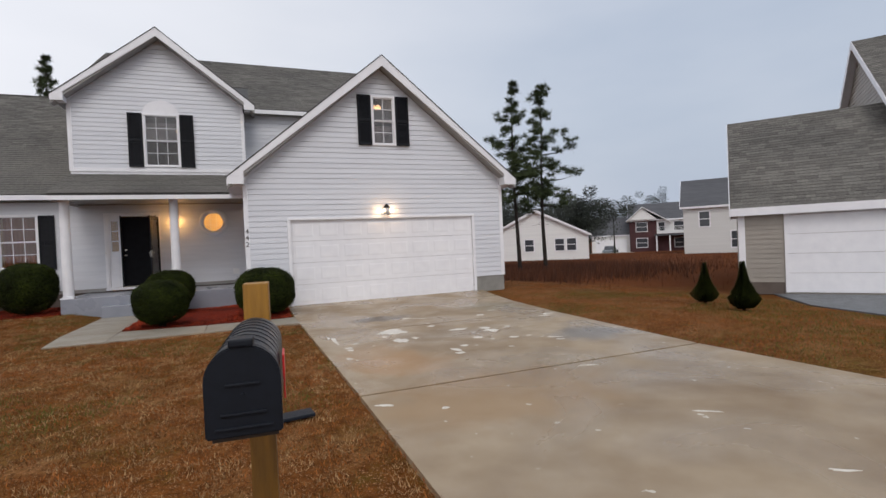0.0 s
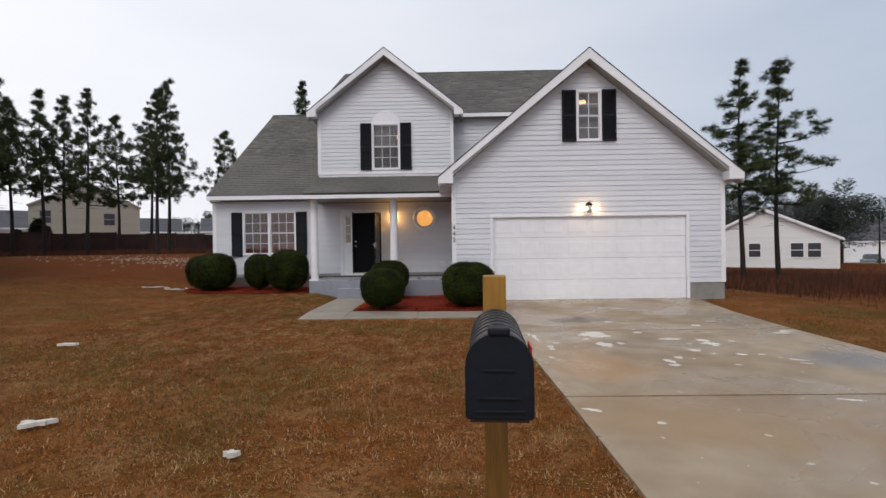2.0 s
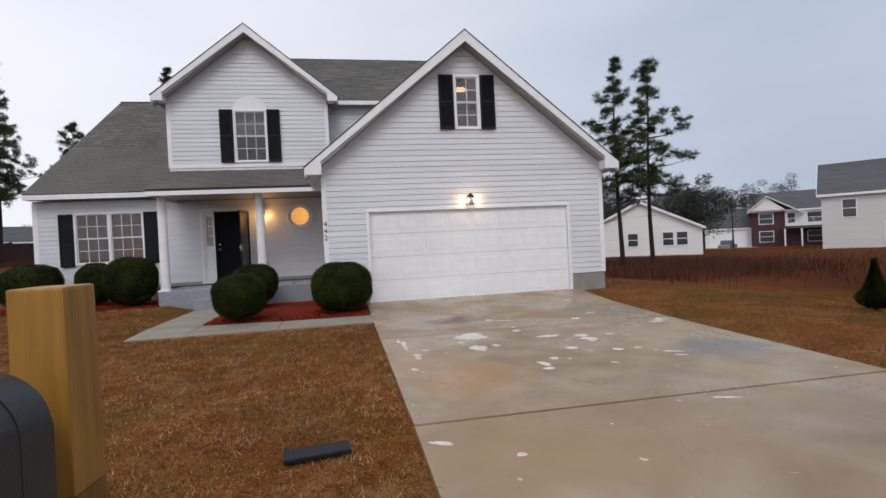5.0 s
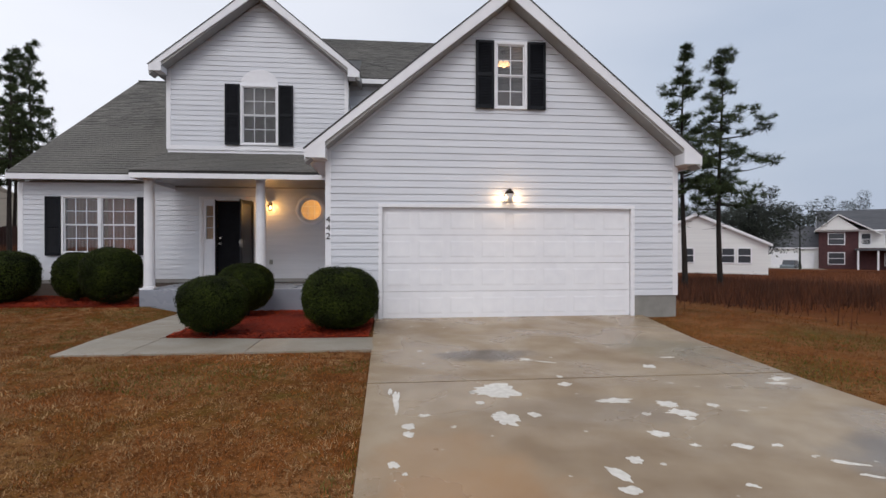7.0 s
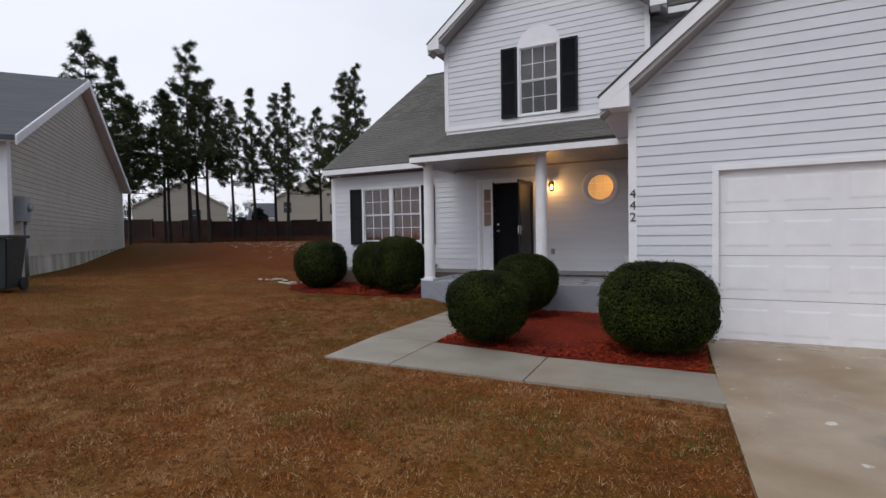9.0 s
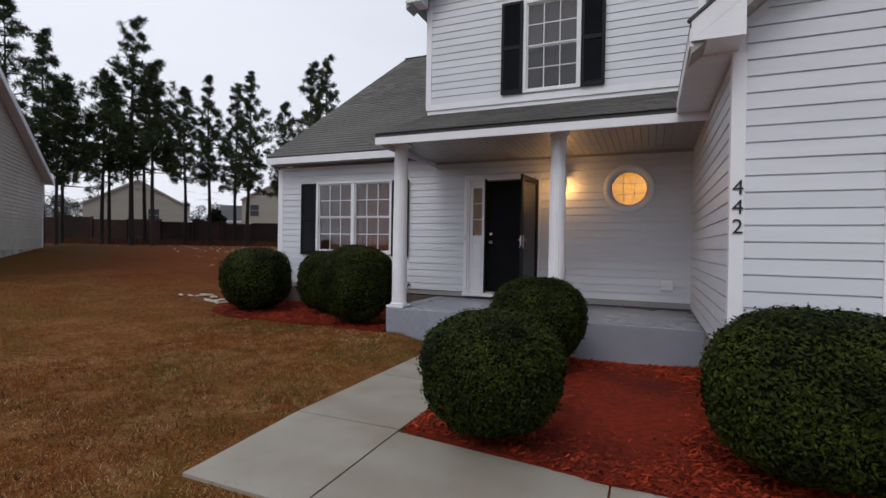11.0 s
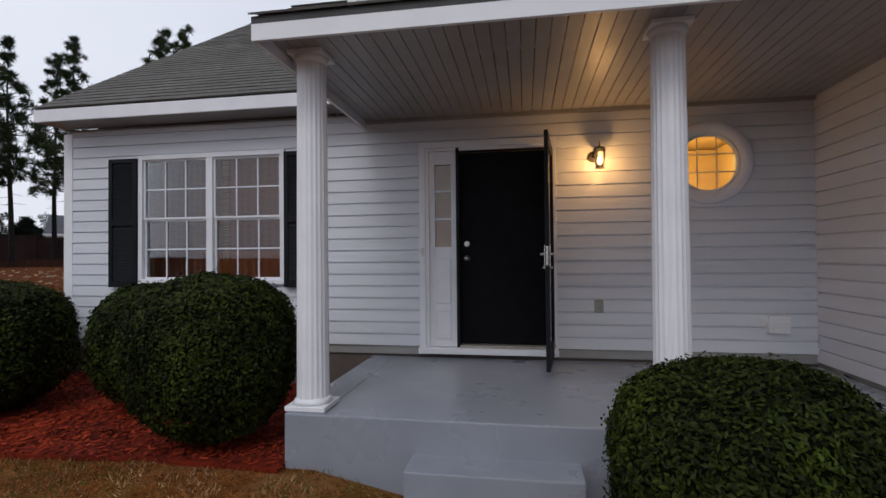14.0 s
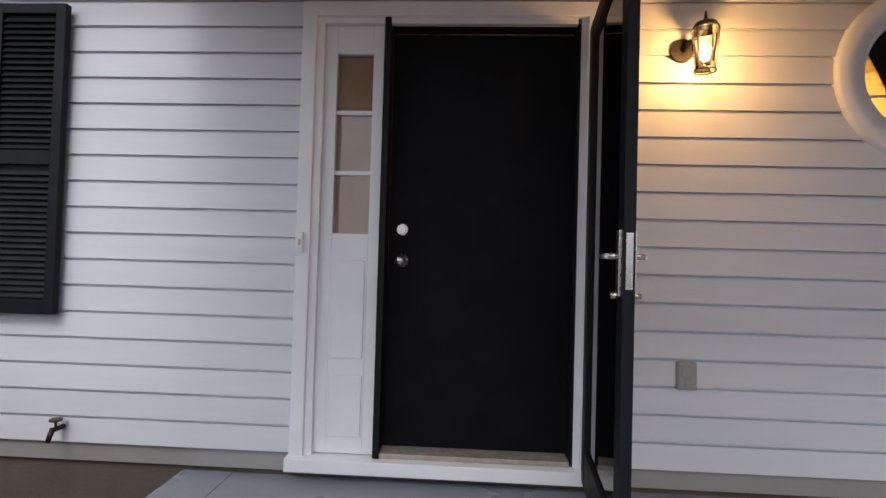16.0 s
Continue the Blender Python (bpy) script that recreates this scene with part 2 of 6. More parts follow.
ROOF_EDGE = mat("dark_drip_edge", (0.05, 0.05, 0.05), rough=0.7)
BLACK = mat("black_paint", (0.008, 0.009, 0.014), (0.005, 0.006, 0.009), scale=12, rough=0.55, bump=0.08, bscale=80, spec=0.2)
BLACK_DOOR = mat("black_door_paint", (0.006, 0.006, 0.009), (0.003, 0.003, 0.005), scale=8, rough=0.6, bump=0.05, spec=0.12)
MAILBLACK = mat("black_plastic", (0.010, 0.013, 0.020), (0.007, 0.009, 0.014), scale=30, rough=0.5, bump=0.12, bscale=420, spec=0.22)
MAILTOP = mat("damp_black_plastic", (0.014, 0.017, 0.024), (0.007, 0.009, 0.014), scale=30, rough=0.36, bump=0.15, bscale=300, spec=0.5)
FOUND = mat("foundation_block", (0.30, 0.29, 0.27), (0.20, 0.195, 0.18), scale=4, rough=0.85, bump=0.4, bscale=90)
FOUND_BROWN = mat("foundation_brown", (0.13, 0.105, 0.09), (0.09, 0.07, 0.06), scale=4, rough=0.9, bump=0.4)
PORCH = mat("grey_floor_paint", (0.27, 0.285, 0.33), (0.22, 0.235, 0.275), scale=3, rough=0.30, bump=0.1, bscale=120, rough_var=0.14)
CONC = concrete_material("driveway_concrete", (0.36, 0.280, 0.188), (0.215, 0.148, 0.085), specks=0.8,
                         stains=((2.74, 9.36, 0.75, 0.42, (0.07, 0.06, 0.055), 0.75), (5.15, 5.88, 0.7, 0.6, (0.12, 0.12, 0.125), 0.6), (2.6, 3.9, 1.5, 1.0, (0.30, 0.19, 0.095), 0.6), (2.1, 5.6, 0.7, 0.7, (0.34, 0.19, 0.085), 0.6),
                                 (3.1, 7.1, 1.2, 0.5, (0.22, 0.17, 0.12), 0.5), (5.4, 9.6, 0.8, 0.9, (0.21, 0.19, 0.13), 0.5), (1.9, 6.0, 0.6, 1.0, (0.33, 0.20, 0.10), 0.6)))
WALK = concrete_material("walk_concrete", (0.33, 0.305, 0.26), (0.235, 0.200, 0.150), wet=0.4)
SPALL = mat("flaked_concrete", (0.72, 0.69, 0.63), (0.52, 0.48, 0.42), scale=20, rough=0.8, bump=0.5, bscale=120)
ASPHALT = mat("asphalt_drive", (0.13, 0.14, 0.15), (0.09, 0.095, 0.10), scale=5, rough=0.55, bump=0.4, bscale=150)
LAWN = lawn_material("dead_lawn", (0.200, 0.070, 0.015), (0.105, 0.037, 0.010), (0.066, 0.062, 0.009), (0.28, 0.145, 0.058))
BLADE = mat("dry_grass_blade", (0.32, 0.108, 0.024), (0.075, 0.025, 0.007), scale=7, rough=0.85, bump=0, island=0.65, spec=0.2)
BLADE_PALE = mat("straw_blade", (0.46, 0.31, 0.16), (0.22, 0.12, 0.05), scale=1.5, rough=0.8, bump=0, island=0.4, spec=0.1)
BLADE_GREEN = mat("green_grass_blade", (0.095, 0.115, 0.018), (0.055, 0.080, 0.014), scale=1.5, rough=0.8, bump=0, island=0.4, spec=0.2)
MULCH = mat("red_mulch", (0.20, 0.018, 0.003), (0.070, 0.007, 0.003), scale=16, rough=0.9, bump=1.0, bscale=60, big=1.2, spec=0.2)
CHIP = mat("mulch_chip", (0.34, 0.040, 0.010), (0.12, 0.013, 0.006), scale=5, rough=0.85, bump=0, island=0.5, spec=0.2)
LEAF = mat("boxwood_leaf", (0.030, 0.042, 0.004), (0.006, 0.009, 0.0015), scale=3, rough=0.6, bump=0, island=0.75, big=2.5, spec=0.10)
# Near-black so the shade inside the foliage is held by the colour.
LEAF_CORE = mat("shrub_core_shade", (0.004, 0.005, 0.002), rough=0.95, spec=0.1)
NEEDLE = mat("pine_needle", (0.062, 0.080, 0.032), (0.024, 0.034, 0.017), scale=1.5, spec=0.1, rough=0.85, bump=0, island=0.5)
BARK = mat("pine_bark", (0.030, 0.021, 0.016), (0.014, 0.010, 0.009), scale=10, rough=0.95, bump=0.8, bscale=25, stretchz=(1, 1, 0.3))
FARWOOD = mat("far_foliage", (0.022, 0.028, 0.018), (0.012, 0.016, 0.011), scale=0.6, rough=0.9, bump=0, island=0.4)
BRUSH = mat("dry_brush", (0.115, 0.036, 0.013), (0.055, 0.020, 0.009), scale=1.0, rough=0.95, bump=0, island=0.5)
POST = mat("treated_post", (0.38, 0.19, 0.022), (0.19, 0.085, 0.012), scale=12, rough=0.5, bump=0.5, bscale=50, stretchz=(3, 3, 0.35))
POST_DARK = mat("wet_dark_wood", (0.045, 0.030, 0.022), rough=0.6, bump=0.4)
POST_LOW = mat("post_lower", (0.22, 0.105, 0.016), (0.075, 0.036, 0.010), scale=12, rough=0.5, bump=0.5, bscale=50, stretchz=(3, 3, 0.35))
CONE_LEAF = mat("evergreen_leaf", (0.075, 0.090, 0.018), (0.030, 0.040, 0.009), scale=3, rough=0.6, bump=0, island=0.6, big=2.5, spec=0.2)
RED = mat("red_flag_plastic", (0.60, 0.025, 0.03), (0.5, 0.02, 0.02), rough=0.35, bump=0)
METAL = mat("brushed_nickel", (0.60, 0.58, 0.55), (0.5, 0.48, 0.46), scale=60, rough=0.28, metal=1.0, bump=0.05)
BRONZE = mat("dark_bronze", (0.03, 0.024, 0.02), rough=0.4, metal=0.6)
GLASS = clear_glass("window_glass", (0.86, 0.88, 0.90))
LAMPGLASS = clear_glass("lamp_glass")
BLIND_BROWN = mat("brown_blind_slat", (0.15, 0.115, 0.11), (0.11, 0.08, 0.075), rough=0.5, bump=0)
RUBBLE = mat("dull_rubble", (0.36, 0.29, 0.21), (0.24, 0.18, 0.12), rough=0.9, bump=0)
BLIND = mat("blind_slat", (0.55, 0.50, 0.50), (0.48, 0.43, 0.43), rough=0.5, bump=0)
CURTAIN = mat("brown_curtain", (0.13, 0.065, 0.062), (0.075, 0.04, 0.042), scale=6, rough=0.9, bump=0.2, stretchz=(4, 4, 0.3))
ROOM = mat("cream_wall", (0.60, 0.48, 0.30), (0.52, 0.40, 0.24), rough=0.8, bump=0.05)
# Dimness of the rooms behind the glass is put into this wall colour.
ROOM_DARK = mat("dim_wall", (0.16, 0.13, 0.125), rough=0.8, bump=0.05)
BULB = glow("warm_bulb", (1.0, 0.55, 0.18), 28)
SHADE_GLOW = glow("lit_shade", (1.0, 0.60, 0.28), 2.2)
# Peach tint stands in for hall light coming through; the sheet is opaque.
CURTAINLET = mat("warm_lit_sheer", (0.84, 0.54, 0.32), (0.60, 0.36, 0.20), scale=7, rough=0.8, bump=0.4, bscale=14)
PLATE = mat("grey_plate", (0.34, 0.34, 0.31), rough=0.5)
TAN = mat("tan_vinyl", (0.43, 0.395, 0.34), (0.37, 0.335, 0.29), scale=3, rough=0.5, bump=0.05, per_piece=0.03)
GREIGE = mat("greige_vinyl", (0.33, 0.30, 0.265), (0.285, 0.26, 0.23), scale=3, rough=0.5, bump=0.05, per_piece=0.03)
BEIGE = mat("beige_vinyl", (0.33, 0.30, 0.25), (0.29, 0.265, 0.22), rough=0.7, scale=2, bump=0.1, bscale=8, stretchz=(0.1, 0.1, 6))
CREAM = mat("cream_vinyl", (0.62, 0.62, 0.61), (0.56, 0.56, 0.55), rough=0.7, scale=2, bump=0.1, bscale=8, stretchz=(0.1, 0.1, 6))
WHITE_FAR = mat("white_far_vinyl", (0.78, 0.78, 0.77), (0.70, 0.70, 0.70), rough=0.7, scale=2, bump=0.1, bscale=8, stretchz=(0.1, 0.1, 6))
BRICK = mat("red_brick", (0.085, 0.032, 0.034), (0.055, 0.024, 0.026), scale=4, rough=0.9, bump=0.4, bscale=20)
ROOF_FAR = mat("far_shingle", (0.085, 0.088, 0.098), (0.060, 0.062, 0.070), scale=3, rough=0.9, bump=0.2, bscale=6, stretchz=(0.3, 0.3, 4))
DARKGLASS = mat("dark_window", (0.06, 0.065, 0.075), rough=0.08, bump=0)
FENCE = mat("dark_red_fence", (0.060, 0.028, 0.022), (0.035, 0.018, 0.016), scale=1.5, rough=0.95, bump=0.3, per_piece=0.3, bscale=20)
BIN = mat("dark_green_bin", (0.020, 0.028, 0.028), rough=0.5, bump=0.1)
METER = mat("meter_grey", (0.30, 0.32, 0.33), rough=0.5, metal=0.3)
STAINED = mat("stained_foundation", (0.50, 0.47, 0.42), (0.17, 0.16, 0.11), scale=1.6, rough=0.9, bump=0.3, big=2.2, stretchz=(1.5, 1.5, 0.25))
CARPAINT = mat("silver_car", (0.30, 0.34, 0.37), rough=0.25, metal=0.5, bump=0)
RUBBER = mat("tyre_rubber", (0.02, 0.02, 0.02), rough=0.8)
PAPER = mat("pale_litter", (0.66, 0.62, 0.56), (0.50, 0.46, 0.40), scale=20, rough=0.8, bump=0.5)
NUMBER = mat("number_black", (0.015, 0.015, 0.015), rough=0.4, bump=0)

# ---- building helpers ----


def smooth(v):
    v = min(1, max(0, v))
    return v * v * (3 - 2 * v)


def ground_z(x, y):
    d = math.hypot(x - 1, y - 5)
    z = 0.09 * smooth((y - 10.7) / 1.1) * smooth((x + 0.5) / 1.5) * smooth((12 - x) / 4)
    z += 0.15 * smooth((y - 11) / 3) * smooth((-x - 3.05) / 0.7) * smooth((9 + x) / 3)
    z += 0.60 * smooth((-x - 5) / 9) + 0.65 * smooth((d - 18) / 14) * smooth((-x - 3) / 9)
    z -= 0.32 * smooth((x - 7) / 6)
    z -= 0.5 * smooth((d - 22) / 30) * smooth((x - 5) / 8) + 0.8 * smooth((d - 55) / 35) * smooth((x - 5) / 8)
    return z


def box(bm, x0, x1, y0, y1, z0, z1, bevel=0.0):
    m = Matrix.LocRotScale(((x0 + x1) / 2, (y0 + y1) / 2, (z0 + z1) / 2), None, (abs(x1 - x0), abs(y1 - y0), abs(z1 - z0)))
    r = bmesh.ops.create_cube(bm, size=1, matrix=m)
    if bevel:
        edges = list({e for v in r["verts"] for e in v.link_edges})
        bmesh.ops.bevel(bm, geom=edges, offset=bevel, segments=2, affect='EDGES', profile=0.6)
    return bm


def boxes(*rows, bevel=0.0):
    bm = bmesh.new()
    for r in rows:
        box(bm, *r, bevel=bevel)
    return bm


def prism(bm, pts, axis, a, b):
    """A solid between two planes of an axis, with the outline pts in the other two axes (in x, y, z order)."""
    def at(p, v):
        return {"x": (v, p[0], p[1]), "y": (p[0], v, p[1]), "z": (p[0], p[1], v)}[axis]
    va, vb = [bm.verts.new(at(p, a)) for p in pts], [bm.verts.new(at(p, b)) for p in pts]
    n = len(pts)
    bm.faces.new(va)
    bm.faces.new(vb[::-1])
    for i in range(n):
        bm.faces.new((va[i], vb[i], vb[(i + 1) % n], va[(i + 1) % n]))
    return bm


def cyl(bm, p, q, r0, r1=None, seg=12):
    p, q = Vector(p), Vector(q)
    r1 = r0 if r1 is None else r1
    z = (q - p).normalized()
    x = z.orthogonal().normalized()
    y = z.cross(x)
    ring = lambda c, r: [bm.verts.new(c + x * r * math.cos(k * 2 * math.pi / seg) + y * r * math.sin(k * 2 * math.pi / seg)) for k in range(seg)]
    a, b = ring(p, r0), ring(q, r1)
    for k in range(seg):
        f = bm.faces.new((a[k], a[(k + 1) % seg], b[(k + 1) % seg], b[k]))
        f.smooth = seg > 8
    bm.faces.new(a[::-1])
    bm.faces.new(b)
    return bm


def finish(name, bm, material):
    bmesh.ops.recalc_face_normals(bm, faces=bm.faces)
    me = bpy.data.meshes.new(name)
    bm.to_mesh(me)
    bm.free()
    me.materials.append(material)
    return me


def part(name, bm, material, parent=None, label="", kind=""):
    ob = new(name, finish(name, bm, material))
    ob.parent = parent
    return tagged(ob, label, kind=kind)


def thing(name, label, category, where=(0, 0, 0), group="", kind="", turn=0.0):
    ob = new(name)
    ob.empty_display_size = 0.1
    ob.location = where
    ob.rotation_euler = (0, 0, radians(turn))
    return tagged(ob, label, category, group, kind)


def raw(name, verts, faces, material, parent=None, label="", category="", kind="", smooth_faces=False):
    me = bpy.data.meshes.new(name)
    me.from_pydata(verts, [], faces)
    me.materials.append(material)
    if smooth_faces:
        me.polygons.foreach_set("use_smooth", [True] * len(faces))
    ob = new(name, me)
    ob.parent = parent
    return tagged(ob, label, category, kind=kind)


# ---- siding, shingles, windows ----
COURSE = 0.130


def siding(parent, material, z0, z1, span, holes=(), place=None, course=COURSE, lip=0.024, label=""):
    """Lapped boards, one mesh each. span(z) gives the wall's ends; holes are (u0, u1, z0, z1); place(u, out, z) lays a point."""
    z = z0
    while z < z1 - 0.01:
        top = min(z + course, z1)
        cuts = sorted({z, top, max(z, min(top, z + course - 0.014))} | {c for h in holes for c in h[2:4] if z < c < top})
        vs, fs = [], []
        for a, b in zip(cuts, cuts[1:]):
            if b - a < 0.004:
                continue
            mid = (a + b) / 2
            u0, u1 = span(mid)
            if u1 - u0 < 0.05:
                continue
            parts = [(None, None)]
            runs, cur = [], u0
            for h in sorted(h for h in holes if h[2] < mid < h[3]):
                runs.append((cur, h[0], cur == u0, False))
                cur = h[1]
            runs.append((cur, u1, cur == u0, True))
            groove = a > z + course - 0.0145
            off = lambda zz: 0.0005 if groove else lip * (0.86 - 0.22 * (zz - z) / course)
            for r0, r1, openl, openr in runs:
                if r1 - r0 < 0.01:
                    continue
                la, lb = (span(a)[0], span(b)[0]) if openl else (r0, r0)
                ra, rb = (span(a)[1], span(b)[1]) if openr else (r1, r1)
                if rb - lb < 0:
                    lb = rb = (lb + rb) / 2
                i = len(vs)
                vs += [place(la, off(a), a), place(ra, off(a), a), place(rb, off(b), b), place(lb, off(b), b)]
                fs.append((i, i + 1, i + 2, i + 3))
                if a == z:
                    vs += [place(la, 0.0, a), place(ra, 0.0, a)]
                    fs.append((i + 4, i + 5, i + 1, i))
                elif groove:
                    ledge = lip * 0.66
                    vs += [place(la, ledge, a), place(ra, ledge, a)]
                    fs.append((i + 4, i + 5, i + 1, i))
        if fs:
            raw("siding_board", vs, fs, material, parent, label)
        z = top


def shingles(name, parent, corner, along, up, length, rise, material=SHINGLE, left=lambda s: 0.0, right=None, tab=0.32, row=0.142, singles=False):
    """Courses of tabs on a roof plane: corner is its lower left, along and up are unit vectors, left and right trim a row by its height."""
    along, up, corner = Vector(along).normalized(), Vector(up).normalized(), Vector(corner)
    nrm = along.cross(up).normalized()
    if nrm.z < 0:
        nrm = -nrm
    rnd = random.Random(hash((round(corner.x, 2), round(corner.y, 2))) & 0xffff)
    vs, fs = [], []
    right = right or (lambda s: length)
    k, s = 0, 0.0
    while s < rise:
        e = min(s + row, rise)
        u = left(s) - rnd.random() * tab
        end = right(s)
        while u < end:
            w = tab * rnd.uniform(0.6, 1.3)
            a, b = max(u, left(s)) + 0.002, min(u + w, end) - 0.002
            if b > a:
                i = len(vs)
                t = 0.012 + rnd.uniform(0, 0.006)
                lo, hi = corner + up * s, corner + up * min(e + 0.01, rise)
                vs += [lo + along * a + nrm * t, lo + along * b + nrm * t, hi + along * b + nrm * 0.006, hi + along * a + nrm * 0.006, lo + along * a, lo + along * b]
                fs += [(i, i + 1, i + 2, i + 3), (i + 4, i + 5, i + 1, i)]
            u += w
        s = e
        k += 1
    n = 300 if singles else 0
    for k in range(0, min(2 * n, len(fs)), 2):
        i = 3 * k
        raw("shingle", vs[i:i + 6], [(0, 1, 2, 3), (4, 5, 1, 0)], material, parent)
    rest = [tuple(q - 6 * n for q in f) for f in fs[2 * n:]]
    if rest:
        return raw(name, vs[6 * n:], rest, material, parent, kind="stuff")


def slab(bm, a, b, c, d, thick):
    """A roof plate: four corners, thickened downwards."""
    top = [bm.verts.new(Vector(p)) for p in (a, b, c, d)]
    low = [bm.verts.new(Vector(p) - Vector((0, 0, thick))) for p in (a, b, c, d)]
    bm.faces.new(top)
    bm.faces.new(low[::-1])
    for i in range(4):
        bm.faces.new((top[i], low[i], low[(i + 1) % 4], top[(i + 1) % 4]))
    return bm


def window_unit(name, x0, x1, z0, z1, y, lights, label, sashes=1, cols=3, shutters=0.36, blinds=None, shutter_h=0.0):
    """A sash window in a wall that faces -y: white frame, meeting rail, grilles, panes and louvred shutters."""
    w = thing(name, label, "window", (x0, y, z0), kind="structure")
    W, H = x1 - x0, z1 - z0
    fr = 0.055
    part("window_frame", boxes((0, fr, -0.03, 0.09, 0, H), (W - fr, W, -0.03, 0.09, 0, H), (fr, W - fr, -0.03, 0.09, 0, fr), (fr, W - fr, -0.03, 0.09, H - fr, H), bevel=0.004), TRIM, w, "white vinyl window frame")
    sw = (W - fr * 2) / sashes
    for s in range(sashes):
        a, b = fr + s * sw, fr + (s + 1) * sw
        if s:
            part("mullion", boxes((a - 0.04, a + 0.04, -0.028, 0.08, fr, H - fr), bevel=0.004), TRIM, w)
        if sashes > 1:
            a, b = a + (0.04 if s else 0), b - (0.04 if s < sashes - 1 else 0)
        mid = H / 2
        for lower in (0, 1):
            q0, q1 = (fr, mid) if lower else (mid, H - fr)
            yy = 0.0 if not lower else 0.02
            r = 0.022
            part("sash", boxes((a, a + r, yy, yy + 0.03, q0, q1), (b - r, b, yy, yy + 0.03, q0, q1), (a + r, b - r, yy, yy + 0.03, q0, q0 + r), (a + r, b - r, yy, yy + 0.03, q1 - r, q1)), TRIM, w)
            part("pane", boxes((a + r, b - r, yy + 0.012, yy + 0.016, q0 + r, q1 - r)), GLASS, w, "clear window glass").visible_shadow = False
            bars = bmesh.new()
            for c in range(1, cols):
                u = a + r + (b - a - 2 * r) * c / cols
                box(bars, u - 0.008, u + 0.008, yy + 0.002, yy + 0.010, q0 + r, q1 - r)
            v = (q0 + q1) / 2
            box(bars, a + r, b - r, yy + 0.0025, yy + 0.0095, v - 0.008, v + 0.008)
            part("grille", bars, TRIM, w, "white grille bars over the glass")
    if blinds:
        bm = bmesh.new()
        z = H - fr - 0.03
        while z > fr + (H * blinds[1]):
            vs = [bm.verts.new(p) for p in ((fr, 0.10, z), (W - fr, 0.10, z), (W - fr, 0.118, z + 0.015), (fr, 0.118, z + 0.015))]
            bm.faces.new(vs)
            z -= 0.028
        part("blind", bm, blinds[0], w, "narrow horizontal blind slats behind the glass")
    if shutters:
        for sx, side in ((-shutters - 0.005, "a"), (W + 0.005, "b")):
            shutter(w, sx, shutters, H + shutter_h)
    return w


def shutter(w, x, width, H):
    t = 0.05
    sh = part("shutter", boxes((x, x + t, -0.055, -0.02, 0, H), (x + width - t, x + width, -0.055, -0.02, 0, H), (x + t, x + width - t, -0.055, -0.02, 0, t + 0.02), (x + t, x + width - t, -0.055, -0.02, H - t, H),
                                (x + t, x + width - t, -0.055, -0.02, H * 0.5 - 0.035, H * 0.5 + 0.035), (x + t, x + width - t, -0.032, -0.022, t, H - t), bevel=0.003), BLACK, w, "black louvred shutter")
    for a, b in ((t + 0.03, H * 0.5 - 0.045), (H * 0.5 + 0.045, H - t - 0.01)):
        bm = bmesh.new()
        z = a
        while z < b - 0.01:
            vs = [bm.verts.new(p) for p in ((x + t, -0.050, z), (x + width - t, -0.050, z), (x + width - t, -0.034, z + 0.026), (x + t, -0.034, z + 0.026))]
            bm.faces.new(vs)
            z += 0.030
        part("louvre", bm, BLACK, sh)


# ---- ground ----
DRIVE_L = ((-3.0, 1.45), (1.5, 1.40), (4.52, 1.365), (8.15, 1.29), (12.24, 1.20))
DRIVE_R = ((-3.0, 6.3), (1.5, 6.0), (4.52, 5.85), (8.15, 6.03), (12.24, 6.46))


def edge_x(rows, y):
    for (y0, a), (y1, b) in zip(rows, rows[1:]):
        if y <= y1:
            return a + (b - a) * (y - y0) / (y1 - y0)
    return rows[-1][1]


def grid_ground():
    xs = sorted({round(-400 + k * 40, 2) for k in range(21)} | {round(-72 + k * 6, 2) for k in range(28)} | {round(-18 + k * 0.75, 2) for k in range(46)})
    ys = sorted({round(-400 + k * 40, 2) for k in range(21)} | {round(-36 + k * 6, 2) for k in range(24)} | {round(-3 + k * 0.75, 2) for k in range(36)})
    vs, fs = [], []
    for y in ys:
        for x in xs:
            near = -18 <= x <= 16 and -3 <= y <= 24
            b = 0.012 * noise.noise(Vector((x * 0.7, y * 0.7, 0))) if near else 0.0
            dip = 0.0
            if y < 12.2 and edge_x(DRIVE_L, y) - 0.4 < x < edge_x(DRIVE_R, y) + 0.4:
                dip, b = 0.03, 0
            vs.append((x, y, ground_z(x, y) - 0.012 + b - dip))
    n = len(xs)
    for j in range(len(ys) - 1):
        for i in range(n - 1):
            k = j * n + i
            fs.append((k, k + 1, k + n + 1, k + n))
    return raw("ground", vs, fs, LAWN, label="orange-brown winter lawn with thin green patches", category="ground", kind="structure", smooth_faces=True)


grid_ground()


def sheet(name, outline, lift, material, label, thick=0.12, parent=None, step=0.0, kind="structure", category="", steps=0):
    """A flat slab that follows the ground, with an outline of (x, y)."""
    bm = bmesh.new()
    top = [bm.verts.new((x, y, ground_z(x, y) + lift)) for x, y in outline]
    low = [bm.verts.new((x, y, ground_z(x, y) + lift - thick)) for x, y in outline]
    bm.faces.new(top)
    n = len(outline)
    for i in range(n):
        bm.faces.new((top[i], low[i], low[(i + 1) % n], top[(i + 1) % n]))
    ob = part(name, bm, material, parent, label, kind)
    if category:
        ob["category"] = category
    return ob


